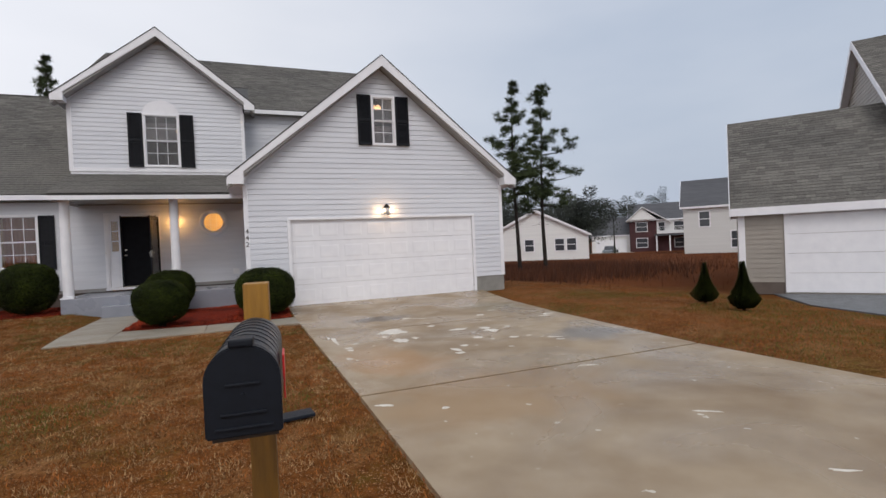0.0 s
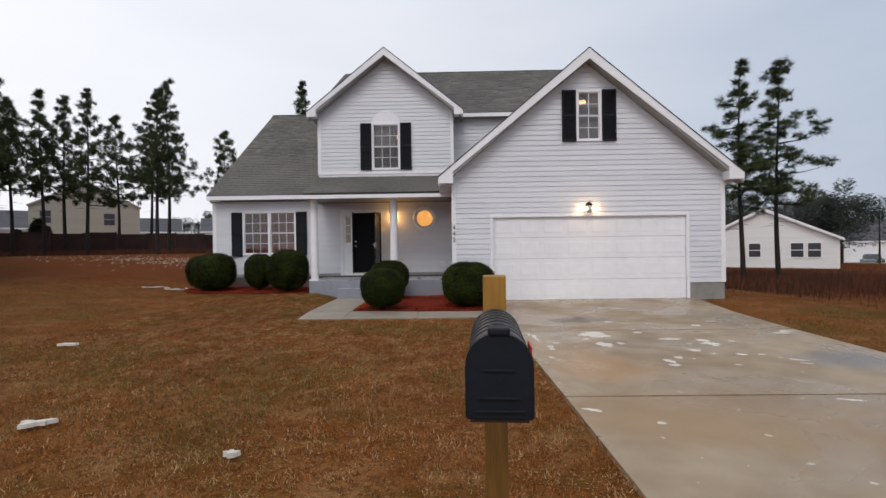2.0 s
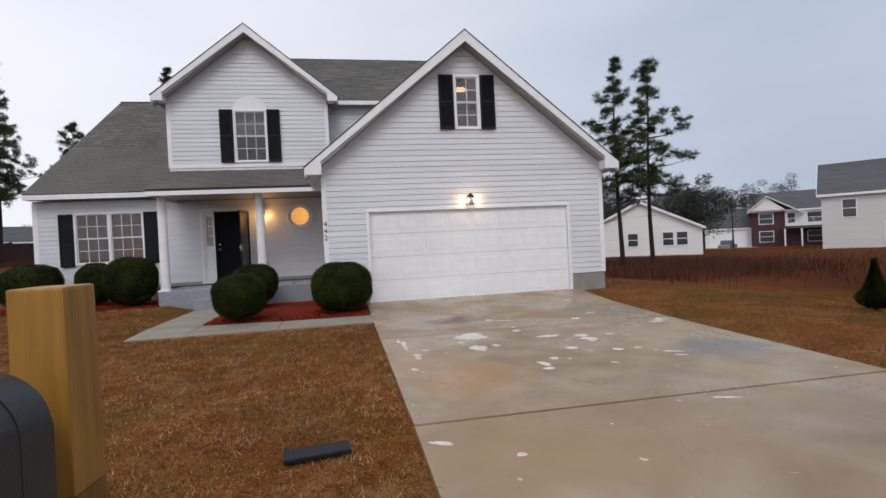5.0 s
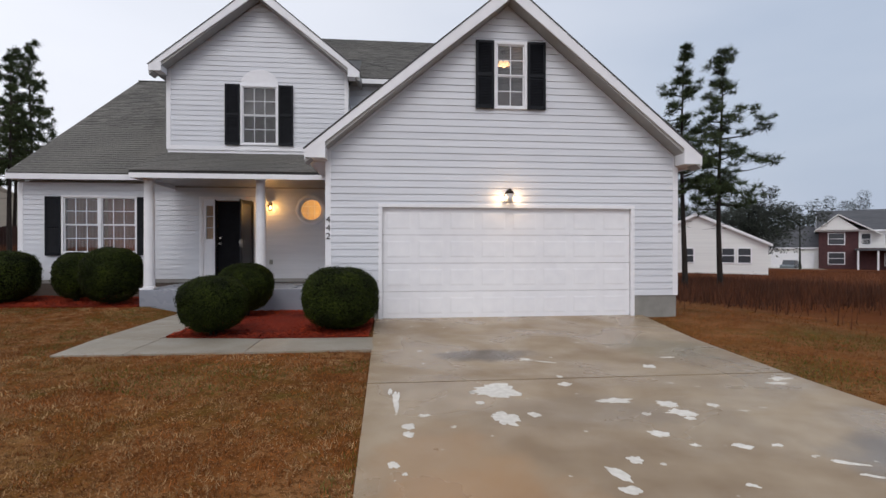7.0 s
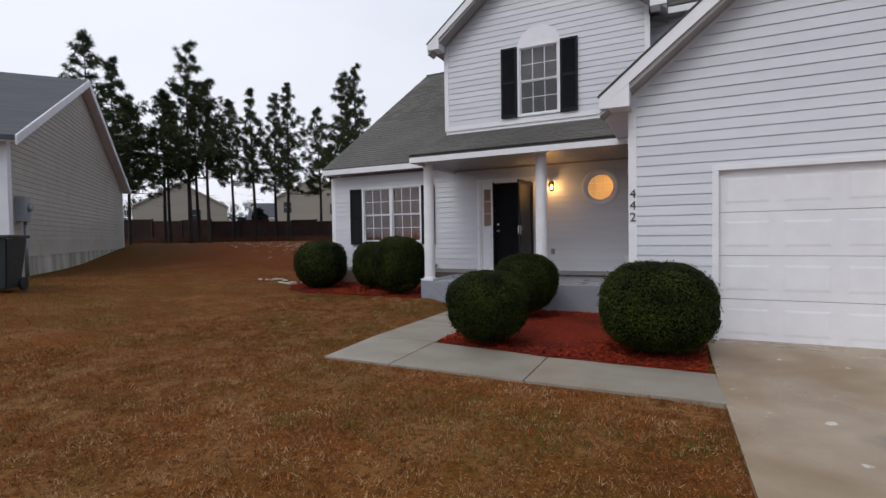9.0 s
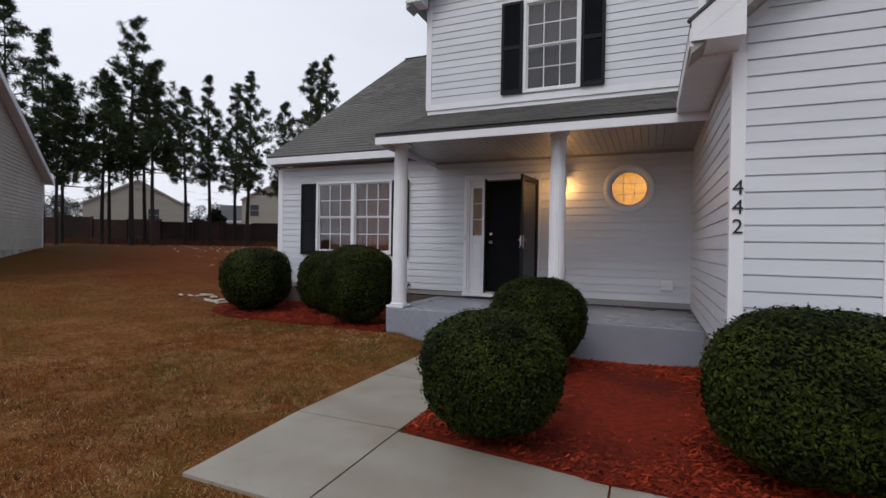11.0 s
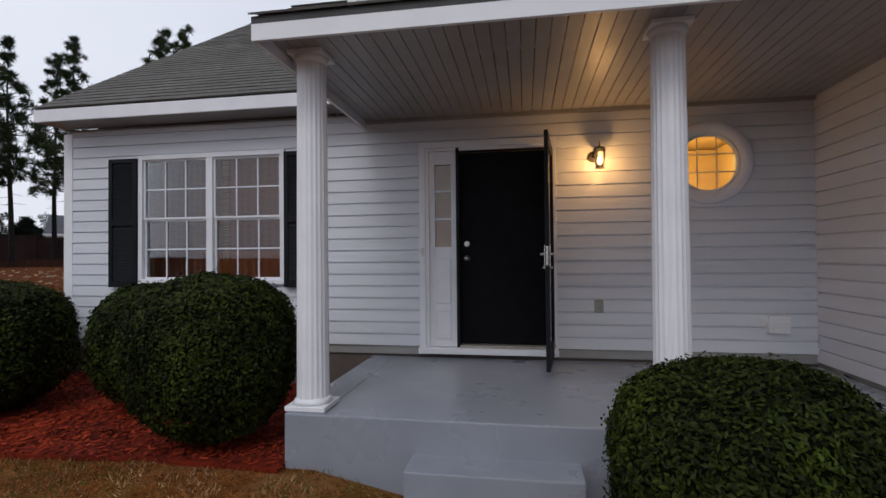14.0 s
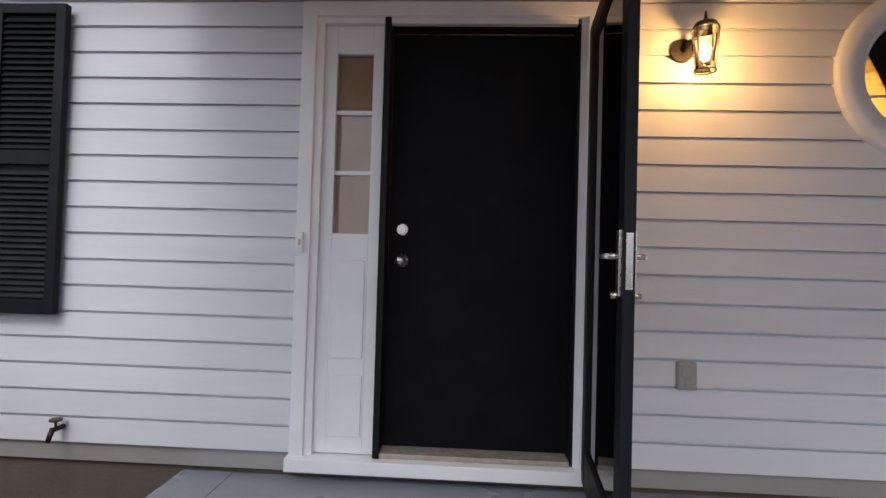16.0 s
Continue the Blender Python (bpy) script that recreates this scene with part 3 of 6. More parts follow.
driveway = thing("driveway", "wide damp concrete driveway with pale flaked patches", "driveway", kind="structure")
JOINTS = (-3.0, 0.9, 4.52, 8.15, 12.24)
for a, b in zip(JOINTS, JOINTS[1:]):
    mids = [a + 0.021, (a + b) / 2, b - 0.021]
    if b > 11:
        mids = [a + 0.012, a + 1.0, a + 2.0, a + 3.0, b]
    elif a > 4:
        mids = [a + 0.021, a + 1.2, a + 2.4, b - 0.021]
    bm = bmesh.new()
    L = [(edge_x(DRIVE_L, y), y) for y in mids]
    R = [(edge_x(DRIVE_R, y), y) for y in mids]
    nx = 8
    rows = []
    for (lx, y), (rx, _) in zip(L, R):
        rows.append([bm.verts.new((lx + (rx - lx) * i / nx, y, ground_z(lx + (rx - lx) * i / nx, y) + 0.008)) for i in range(nx + 1)])
    for r0, r1 in zip(rows, rows[1:]):
        for i in range(nx):
            bm.faces.new((r0[i], r0[i + 1], r1[i + 1], r1[i]))
    res = bmesh.ops.extrude_face_region(bm, geom=bm.faces[:])
    bmesh.ops.translate(bm, verts=[v for v in res["geom"] if isinstance(v, bmesh.types.BMVert)], vec=(0, 0, -0.10))
    part("slab", bm, CONC, driveway)
part("joint_bed", boxes((1.5, 5.8, 0.86, 0.94, -0.09, -0.012), (1.4, 5.8, 4.48, 4.56, -0.09, -0.012), (1.35, 5.95, 8.11, 8.19, -0.09, -0.012)), ROOF_EDGE, driveway, "dark gap between slabs")

walkway = thing("walkway", "pale concrete path of separate slabs beside the mulch bed", "path", kind="structure")
for o in (((-0.46, 9.84), (1.27, 9.86), (1.24, 10.78), (-0.47, 10.86)), ((-2.02, 9.86), (-0.475, 9.84), (-0.485, 10.86), (-2.05, 11.04)),
          ((-2.94, 9.87), (-2.035, 9.86), (-2.065, 11.08), (-3.05, 11.08)), ((-3.05, 11.095), (-2.065, 11.095), (-2.06, 12.45), (-3.05, 12.45)), ((-3.05, 12.465), (-2.06, 12.465), (-2.05, 13.98), (-3.05, 13.98))):
    sheet("path_slab", o, 0.012, WALK, "", parent=walkway, kind="")

bed_r = ((-2.03, 11.12), (-0.47, 10.83), (1.15, 10.79), (1.19, 12.19), (0.31, 12.19), (0.32, 14.20), (-2.03, 14.20))
bed_l = ((-3.95, 14.10), (-5.0, 14.13), (-6.0, 14.00), (-6.9, 13.95), (-7.7, 14.32), (-8.2, 15.1), (-8.1, 16.0), (-7.7, 16.2), (-3.90, 16.2))


def inside(p, poly):
    x, y = p
    c = False
    for (x0, y0), (x1, y1) in zip(poly, poly[1:] + poly[:1]):
        if (y0 > y) != (y1 > y) and x < (x1 - x0) * (y - y0) / (y1 - y0) + x0:
            c = not c
    return c


def mulch_bed(name, poly, label, chips, seed):
    rnd = random.Random(seed)
    xs, ys = [p[0] for p in poly], [p[1] for p in poly]
    bm = bmesh.new()
    ring = []
    for (x0, y0), (x1, y1) in zip(poly, poly[1:] + poly[:1]):
        n = max(1, int(math.hypot(x1 - x0, y1 - y0) / 0.12))
        for k in range(n):
            ring.append((x0 + (x1 - x0) * k / n + rnd.uniform(-.012, .012), y0 + (y1 - y0) * k / n + rnd.uniform(-.012, .012)))
    cx, cy = sum(xs) / len(xs), sum(ys) / len(ys)
    top = [bm.verts.new((x, y, ground_z(x, y) + 0.025)) for x, y in ring]
    low = [bm.verts.new((x, y, ground_z(x, y) - 0.06)) for x, y in ring]
    bm.faces.new(top)
    for i in range(len(ring)):
        bm.faces.new((top[i], low[i], low[(i + 1) % len(ring)], top[(i + 1) % len(ring)]))
    bmesh.ops.triangulate(bm, faces=bm.faces[:])
    bed = part(name, bm, MULCH, None, label, "structure")
    bed["category"] = "mulch bed"
    vs, fs = [], []
    while len(fs) < chips:
        x, y = rnd.uniform(min(xs), max(xs)), rnd.uniform(min(ys), max(ys))
        if not inside((x, y), poly):
            continue
        z = ground_z(x, y) + 0.022 + abs(rnd.gauss(0, 0.010))
        a, l, w = rnd.uniform(0, 6.28), rnd.uniform(0.012, 0.035), rnd.uniform(0.004, 0.010)
        c, s = math.cos(a), math.sin(a)
        t = rnd.uniform(-0.012, 0.014)
        i = len(vs)
        vs += [(x - c * l - s * w, y - s * l + c * w, z), (x - c * l + s * w, y - s * l - c * w, z - 0.004), (x + c * l + s * w, y + s * l - c * w, z + t), (x + c * l - s * w, y + s * l + c * w, z + t + 0.005)]
        fs.append((i, i + 1, i + 2, i + 3))
    raw("mulch_chips", vs, fs, CHIP, bed, "loose red wood chips", kind="stuff")


mulch_bed("mulch_bed", bed_r, "bed of red wood mulch round the clipped shrubs", 17000, 3)
mulch_bed("mulch_bed", bed_l, "bed of red wood mulch under the front window", 9000, 4)


def blades(name, count, area, material, seed, height=(0.012, 0.042), reject=None, length=0.042):
    rnd = random.Random(seed)
    vs, fs = [], []
    tries = 0
    while len(fs) < count and tries < count * 6:
        tries += 1
        x, y = rnd.uniform(area[0], area[1]), rnd.uniform(area[2], area[3])
        if reject(x, y):
            continue
        z = ground_z(x, y) - 0.012
        a, h = rnd.uniform(0, 6.28), rnd.uniform(*height)
        lx, ly, w = math.cos(a) * length * rnd.random(), math.sin(a) * length * rnd.random(), rnd.uniform(0.0015, 0.0042)
        b = rnd.uniform(0, 6.28)
        i = len(vs)
        vs += [(x + math.cos(b) * w, y + math.sin(b) * w, z), (x - math.cos(b) * w, y - math.sin(b) * w, z), (x + lx, y + ly, z + h)]
        fs.append((i, i + 1, i + 2))
    raw(name, vs, fs, material, label="short dead grass blades matted on the lawn", category="grass", kind="stuff")


def off_lawn(x, y):
    if inside((x, y), bed_r) or inside((x, y), bed_l) or (y > 16.4 and -8.1 < x < 7) or (y > 11.8 and 0.3 < x < 7) or (y > 14.2 and -4.1 < x < 0.3):
        return True
    if -3.1 < x < -2.0 and 9.95 < y < 14.25 or (-3.0 < x < 1.25 and 9.93 < y < 11.0):
        return True
    return y < 12 and edge_x(DRIVE_L, y) - 0.0 < x < edge_x(DRIVE_R, y) + 0.0


def nearness(seed, falloff, ys):
    rnd = random.Random(seed)
    return lambda x, y: off_lawn(x, y) or noise.noise(Vector((x * ys, y * ys, 3.3 + seed))) < falloff


blades("grass", 120000, (-6.5, 1.6, 0.4, 14.6), BLADE, 11, reject=nearness(1, -0.12, 5.0))
blades("grass", 60000, (-6.5, 1.6, 0.4, 14.6), BLADE_PALE, 12, reject=nearness(2, 0.02, 6.0))
blades("grass", 26000, (-8.0, 1.6, 0.4, 14.6), BLADE_GREEN, 13, reject=nearness(5, 0.18, 0.8), height=(0.015, 0.05))
blades("grass", 36000, (-13.0, -5.5, 4, 18), BLADE, 14, reject=off_lawn, height=(0.02, 0.05))
blades("grass", 26000, (5.8, 12.5, 3, 14), BLADE, 15, reject=off_lawn, height=(0.02, 0.05))
blades("grass", 15000, (5.8, 12.5, 3, 11), BLADE_GREEN, 16, reject=nearness(7, -0.05, 0.5), height=(0.02, 0.05))

# ---- the house ----
GY, WY, GX0, GX1, GM = 12.18, 16.41, 0.30, 7.17, 3.735
EAVE = 3.00
SLOPE = 0.832


def wall_with_holes(name, x0, x1, y0, y1, z0, z1, holes, material, label):
    """A straight wall along x, pierced by rectangular holes (x0, x1, z0, z1)."""
    rows = []
    xs = sorted({x0, x1} | {v for h in holes for v in h[:2]})
    for a, b in zip(xs, xs[1:]):
        m = (a + b) / 2
        z = z0
        for h in sorted((h for h in holes if h[0] < m < h[1]), key=lambda h: h[2]):
            if h[2] > z:
                rows.append((a, b, y0, y1, z, h[2]))
            z = h[3]
        if z < z1:
            rows.append((a, b, y0, y1, z, z1))
    ob = part(name, boxes(*rows), material, None, label, "structure")
    ob["category"] = "wall"
    return ob


# garage block
GD = (1.345, 6.20, 0.02, 2.21)
GW = (3.465, 4.105, 4.08, 5.37)
gholes = [(GD[0], GD[1], -0.3, GD[3]), (GW[0] + .03, GW[1] - .03, GW[2] + .03, GW[3] - .03)]
wall_g = wall_with_holes("wall_garage", GX0 + 0.02, GX1 - 0.02, GY + 0.02, GY + 0.16, -0.4, 2.98, gholes[:1], FOUND, "white lap-sided garage front with a grey block base")
bm = bmesh.new()
GE = 3.235
apex = GE + (GX1 - GM) * SLOPE
prism(bm, [(GX0 + .02, 2.98), (GW[0] + .03, 2.98), (GW[0] + .03, GE + (GW[0] - GX0) * SLOPE), (GX0 + .02, GE)], "y", GY + 0.02, GY + 0.16)
prism(bm, [(GX1 - .02, 2.98), (GW[1] - .03, 2.98), (GW[1] - .03, GE + (GX1 - GW[1]) * SLOPE), (GX1 - .02, GE)], "y", GY + 0.02, GY + 0.16)
box(bm, GW[0] + .03, GW[1] - .03, GY + 0.02, GY + 0.16, 2.98, GW[2] + .03)
prism(bm, [(GW[0] + .03, GW[3] - .03), (GW[1] - .03, GW[3] - .03), (GW[1] - .03, apex - 0.30), (GM, apex - 0.02), (GW[0] + .03, apex - 0.24)], "y", GY + 0.02, GY + 0.16)
gable = part("wall_garage_gable", bm, TRIM, None, "white lap-sided gable above the garage", "structure")


def gspan(z):
    inset = max(0.0, (z - GE) / SLOPE)
    return (GX0 + 0.1 + inset * 0.985, GX1 - 0.1 - inset * 0.985)


garage_front = lambda u, o, z: (u, GY + 0.02 - o, z)
siding(wall_g, SIDING, 0.49, 2.96, gspan, [(GD[0] - .02, GD[1] + .02, -1, GD[3] + 0.02)], garage_front)
siding(gable, SIDING, 2.96, apex - 0.1, gspan, [(GW[0] + .02, GW[1] - .02, GW[2] + .02, GW[3] - .02)], garage_front)
part("garage_soffit", boxes((GX0 + .1, GX1 - .1, GY + .16, GY + .2, 2.9, 2.96)), SOFFIT, wall_g)

wall_s = part("wall_garage_side", boxes((GX0 + 0.02, GX0 + 0.16, GY + 0.16, WY + 0.3, -0.4, 3.0), (GX1 - 0.16, GX1 - 0.02, GY + 0.16, 28.0, -0.4, 3.0)), FOUND, None, "white lap-sided side wall of the garage over a grey block base", "structure")
siding(wall_s, SIDING, 0.555, 3.0, lambda z: (GY + 0.10, WY), (), lambda u, o, z: (GX0 + 0.02 - o, u, z))
siding(wall_s, SIDING, 0.49, 3.0, lambda z: (GY + 0.10, 28.0), (), lambda u, o, z: (GX1 - 0.02 + o, u, z))
for a, b in ((GX0 - 0.004, GX0 + 0.10), (GX1 - 0.10, GX1 + 0.004)):
    p = part("corner_board", boxes((a, b, GY - 0.004, GY + 0.02, 0.55 if a < 1 else 0.49, 3.02), (a if a < 1 else b - 0.02, a + 0.02 if a < 1 else b, GY + 0.02, GY + 0.11, 0.55 if a < 1 else 0.49, 3.02), bevel=0.003), TRIM, None, "white corner board", "structure")

# garage door
gdoor = thing("garage_door", "white raised-panel sectional garage door, closed", "garage door", (GD[0], GY, GD[2]), kind="structure")
nw, nh = 8, 4
PW, PH = (GD[1] - GD[0]) / nw, (GD[3] - GD[2] - 0.04) / nh
for r in range(nh):
    bm = boxes((0.0, GD[1] - GD[0], 0.065, 0.10, r * PH + 0.003 + .04, (r + 1) * PH - 0.003 + .04), bevel=0.003)
    sec = part("section", bm, TRIM, gdoor)
    for c in range(nw):
        bm = bmesh.new()
        a, b, z0, z1 = c * PW + 0.07, (c + 1) * PW - 0.07, r * PH + 0.15, (r + 1) * PH - 0.07
        vo = [bm.verts.new(p) for p in ((a, 0.0645, z0), (b, 0.0645, z0), (b, 0.0645, z1), (a, 0.0645, z1))]
        vi = [bm.verts.new(p) for p in ((a + .03, 0.060, z0 + .03), (b - .03, 0.060, z0 + .03), (b - .03, 0.060, z1 - .03), (a + .03, 0.060, z1 - .03))]
        bm.faces.new(vi)
        for i in range(4):
            bm.faces.new((vo[i], vo[(i + 1) % 4], vi[(i + 1) % 4], vi[i]))
        part("panel", bm, TRIM, sec)
part("bottom_seal", boxes((0, GD[1] - GD[0], 0.052, 0.10, -0.02, 0.042)), RUBBER, gdoor, "black rubber seal")
part("casing", boxes((-0.075, 0, -0.012, 0.07, -0.02 + 0.05, 2.17), (GD[1] - GD[0], GD[1] - GD[0] + 0.075, -0.012, 0.07, 0.03, 2.17), (-0.075, GD[1] - GD[0] + 0.075, -0.012, 0.07, 2.17, 2.235), bevel=0.004), TRIM, gdoor, "white flat casing")

# garage lamp
gl = thing("garage_wall_lamp", "small lit twin flood lamp on the siding over the garage door", "wall lamp", (3.74, GY, 2.355))
bm = bmesh.new()
cyl(bm, (0, 0.015, 0.12), (0, -0.03, 0.12), 0.06, 0.05)
cyl(bm, (0, -0.03, 0.12), (0, -0.12, 0.17), 0.018)
part("mount", bm, BRONZE, gl, "dark round back plate and arm")
bm = bmesh.new()
cyl(bm, (0, -0.12, 0.10), (0, -0.12, 0.17), 0.095, 0.045, 14)
cyl(bm, (0, -0.12, 0.17), (0, -0.12, 0.20), 0.045, 0.012, 14)
part("hood", bm, BRONZE, gl, "dark bronze hood")
bm = bmesh.new()
cyl(bm, (0, -0.12, -0.08), (0, -0.12, 0.095), 0.062, 0.085, 14)
part("shade", bm, mat("frosted_shade", (0.62, 0.60, 0.58), rough=0.5, bump=0), gl, "frosted glass shade")
for sx in (-0.12, 0.12):
    bm = bmesh.new()
    cyl(bm, (sx, -0.10, -0.02), (sx, -0.10, 0.05), 0.022, 0.014, 10)
    part("bulb", bm, glow("garage_bulb", (1.0, 0.72, 0.42), 9), gl, "warm lit bulb")

# house number on the corner board


def digit_text(name, body, where, size):
    cu = bpy.data.curves.new(name, 'FONT')
    cu.body, cu.size, cu.extrude, cu.align_x = body, size, 0.004, 'CENTER'
    ob = new(name + "_curve", cu)
    me = bpy.data.meshes.new_from_object(ob)
    bpy.data.objects.remove(ob)
    me.materials.clear()
    me.materials.append(NUMBER)
    d = new(name, me)
    d.location, d.rotation_euler = where, (radians(90), 0, 0)
    return d


num = thing("house_number", "black house number 442 set vertically on the white corner board", "house number", (0.352, GY - 0.006, 1.59))
for k, ch in enumerate("442"):
    d = digit_text("digit", ch, (0, -0.004, 0.31 - 0.155 * k), 0.165)
    d.parent = num

# garage roof
ov, fy = 0.42, GY - 0.30
rl, rr, rz = -0.02, 7.47, 3.09
apz = 6.30
groof = thing("roof_garage", "grey shingled gable roof over the garage", "roof", kind="structure")
bm = bmesh.new()
slab(bm, (rl, fy, rz + .08), (GM, fy, apz), (GM, 22.5, apz), (rl, 22.5, rz + .08), 0.10)
slab(bm, (GM, fy, apz), (rr, fy, rz + .08), (rr, 22.5, rz + .08), (GM, 22.5, apz), 0.10)
part("deck", bm, SOFFIT, groof)
sl = math.hypot(GM - rl, apz - rz - .08)
shingles("shingle", groof, (rl, fy, rz + .085), (0, 1, 0), (GM - rl, 0, apz - rz - .08), 11.0, sl)
shingles("shingle", groof, (rr, fy, rz + .085), (0, 1, 0), (GM - rr, 0, apz - rz - .08), 11.0, math.hypot(rr - GM, apz - rz - .08))


def rake_trim(parent, xl, xm, xr, y, zl, za, width=0.20, ret=0.36, thick=0.03):
    """White rake boards of a gable with their boxed returns."""
    bm = bmesh.new()
    prism(bm, [(xl, zl), (xm, za), (xm, za - width * 1.28), (xl, zl - width * 0.75)], "y", y - thick, y)
    part("rake_board", bm, TRIM, parent, "white rake board")
    bm = bmesh.new()
    prism(bm, [(xr, zl), (xm, za), (xm, za - width * 1.28), (xr, zl - width * 0.75)], "y", y - thick + 0.001, y + 0.001)
    part("rake_board", bm, TRIM, parent, "white rake board")
    bm = bmesh.new()
    k = (za - zl) / (xm - xl)
    eb = bmesh.new()
    prism(eb, [(xl - .012, zl - .004), (xm, za + .004), (xm, za + .026), (xl - .03, zl + .010)], "y", y - thick - .012, y + .01)
    prism(eb, [(xr + .012, zl - .004), (xm, za + .004), (xm, za + .026), (xr + .03, zl + .010)], "y", y - thick - .011, y + .011)
    part("shingle_edge", eb, ROOF_EDGE, parent, "dark shingle edge")
    prism(bm, [(xl + 0.005, zl - width * 0.75), (xl + 0.005, zl - .01), (xl + ret, zl - .01 + ret * k - width * .7), (xl + ret, zl - width * 0.75)], "y", y - thick + .002, y + 0.30)
    prism(bm, [(xr - 0.005, zl - width * 0.75), (xr - 0.005, zl - .01), (xr - ret, zl - .01 + ret * k - width * .7), (xr - ret, zl - width * 0.75)], "y", y - thick + .002, y + 0.30)
    part("eave_return", bm, TRIM, parent, "white boxed eave return")
    bm = bmesh.new()
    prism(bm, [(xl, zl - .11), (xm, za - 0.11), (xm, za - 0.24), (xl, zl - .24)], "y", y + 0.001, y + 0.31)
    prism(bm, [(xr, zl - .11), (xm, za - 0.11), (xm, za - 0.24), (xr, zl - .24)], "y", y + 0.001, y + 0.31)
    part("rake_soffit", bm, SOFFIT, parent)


rake_trim(groof, rl, GM, rr, fy, rz + .10, apz + .01)
part("eave_fascia", boxes((rl - .01, rl + 0.02, fy, 16.4, rz - .08, rz + .06), (rl + .02, GX0 + .02, fy + .3, 16.4, rz - .07, rz - .05), (rr - .02, rr + 0.01, fy, 22.5, rz - .08, rz + .06), (GX1 - .02, rr - .02, fy + .3, 22.5, rz - .07, rz - .05)), TRIM, groof, "white eave fascia")

window_unit("window_1", GW[0], GW[1], GW[2], GW[3], GY - 0.005, None, "narrow white sash window with black shutters in the garage gable", cols=2, shutters=0.355, blinds=(BLIND, 0.0))
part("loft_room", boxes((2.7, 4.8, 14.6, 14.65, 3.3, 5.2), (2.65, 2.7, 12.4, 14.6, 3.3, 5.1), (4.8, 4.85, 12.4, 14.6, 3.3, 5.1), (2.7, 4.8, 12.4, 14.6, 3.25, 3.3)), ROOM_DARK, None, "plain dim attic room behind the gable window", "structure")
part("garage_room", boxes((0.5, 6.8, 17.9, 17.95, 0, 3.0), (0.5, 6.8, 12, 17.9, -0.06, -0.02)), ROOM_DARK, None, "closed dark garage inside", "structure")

# front wall
before_front = set(scene.objects)
LW = (-6.99, -5.12, 1.26, 2.79)
DR = (-3.50, -2.17, 0.55, 2.73)
RW = (-0.652, 2.46)
holes = [(LW[0] + .03, LW[1] - .03, LW[2] + .03, LW[3] - .03), (DR[0], DR[1], 0.5, DR[3]), (RW[0] - .29, RW[0] + .29, RW[1] - .29, RW[1] + .29)]
wall_f = wall_with_holes("wall_front", -8.03, GX0 + .02, WY + 0.02, WY + 0.18, 0.5, 3.15, holes, SOFFIT, "white lap-sided front wall under the porch")
siding(wall_f, SIDING, 0.595, 3.12, lambda z: (-7.94, GX0 + 0.02), [(h[0] - .01, h[1] + .01, h[2] - .01, h[3] + .01) for h in holes[:1]] + [(DR[0] - .05, DR[1] + .04, 0, DR[3] + .05)] + [(holes[2])],
       lambda u, o, z: (u, WY + 0.02 - o, z))
part("wall_base", boxes((-7.98, GX0 + .02, WY + 0.045, WY + 0.18, -0.3, 0.5)), FOUND_BROWN, wall_f, "brown foundation under the siding")
part("corner_board", boxes((-8.05, -7.93, WY - 0.004, WY + 0.02, 0.59, 3.1), (-8.05, -8.03, WY + .02, WY + .12, 0.59, 3.1), bevel=0.003), TRIM, None, "white corner board", "structure")
part("wall_left", boxes((-8.03, -7.89, WY + .18, 28.6, -0.3, 3.15)), TRIM, None, "white side wall of the house", "structure")
bm = bmesh.new()
prism(bm, [(WY + .18, 3.15), (28.6, 3.15), (22.5, 7.5)], "x", -8.03, -7.89)
part("wall_left_gable", bm, TRIM, None, "white side gable", "structure")
part("wall_rear", boxes((-8.03, GX1, 28.6, 28.74, -0.3, 6.0)), TRIM, None, "plain white rear wall", "structure")

window_unit("window_2", LW[0], LW[1], LW[2], LW[3], WY - 0.005, None, "double white sash window with blinds, curtains and black shutters", sashes=2, shutters=0.375, blinds=(BLIND_BROWN, 0.2))
for ob in [o for o in scene.objects if o.name.startswith("shutter") and o.parent and o.parent.name == "window_2"]:
    ob.location.z -= 0.035
bm = bmesh.new()
for x0, x1 in ((-7.05, -6.1), (-6.02, -5.05)):
    prev = None
    for k in range(61):
        x = x0 + (x1 - x0) * k / 60
        y = WY + 0.30 + 0.025 * math.sin(k * 1.15) + 0.01 * math.sin(k * 0.4)
        cur = (bm.verts.new((x, y, 1.0)), bm.verts.new((x, y, 2.95)))
        if prev:
            bm.faces.new((prev[0], cur[0], cur[1], prev[1])).smooth = True
        prev = cur
cur = part("curtain", bm, CURTAIN, None, "pleated brown-mauve curtains hanging behind the blinds")
cur["category"] = "curtain"
cn, cl = CURTAIN.node_tree.nodes, CURTAIN.node_tree.links
trl = cn.new("ShaderNodeBsdfTranslucent")
trl.inputs[0].default_value = (0.75, 0.42, 0.30, 1)
cmx = cn.new("ShaderNodeMixShader")
cmx.inputs[0].default_value = 0.35
cout = [q for q in cn if q.type == 'OUTPUT_MATERIAL'][0]
cl.new(cn["Principled BSDF"].outputs[0], cmx.inputs[1])
cl.new(trl.outputs[0], cmx.inputs[2])
cl.new(cmx.outputs[0], cout.inputs[0])
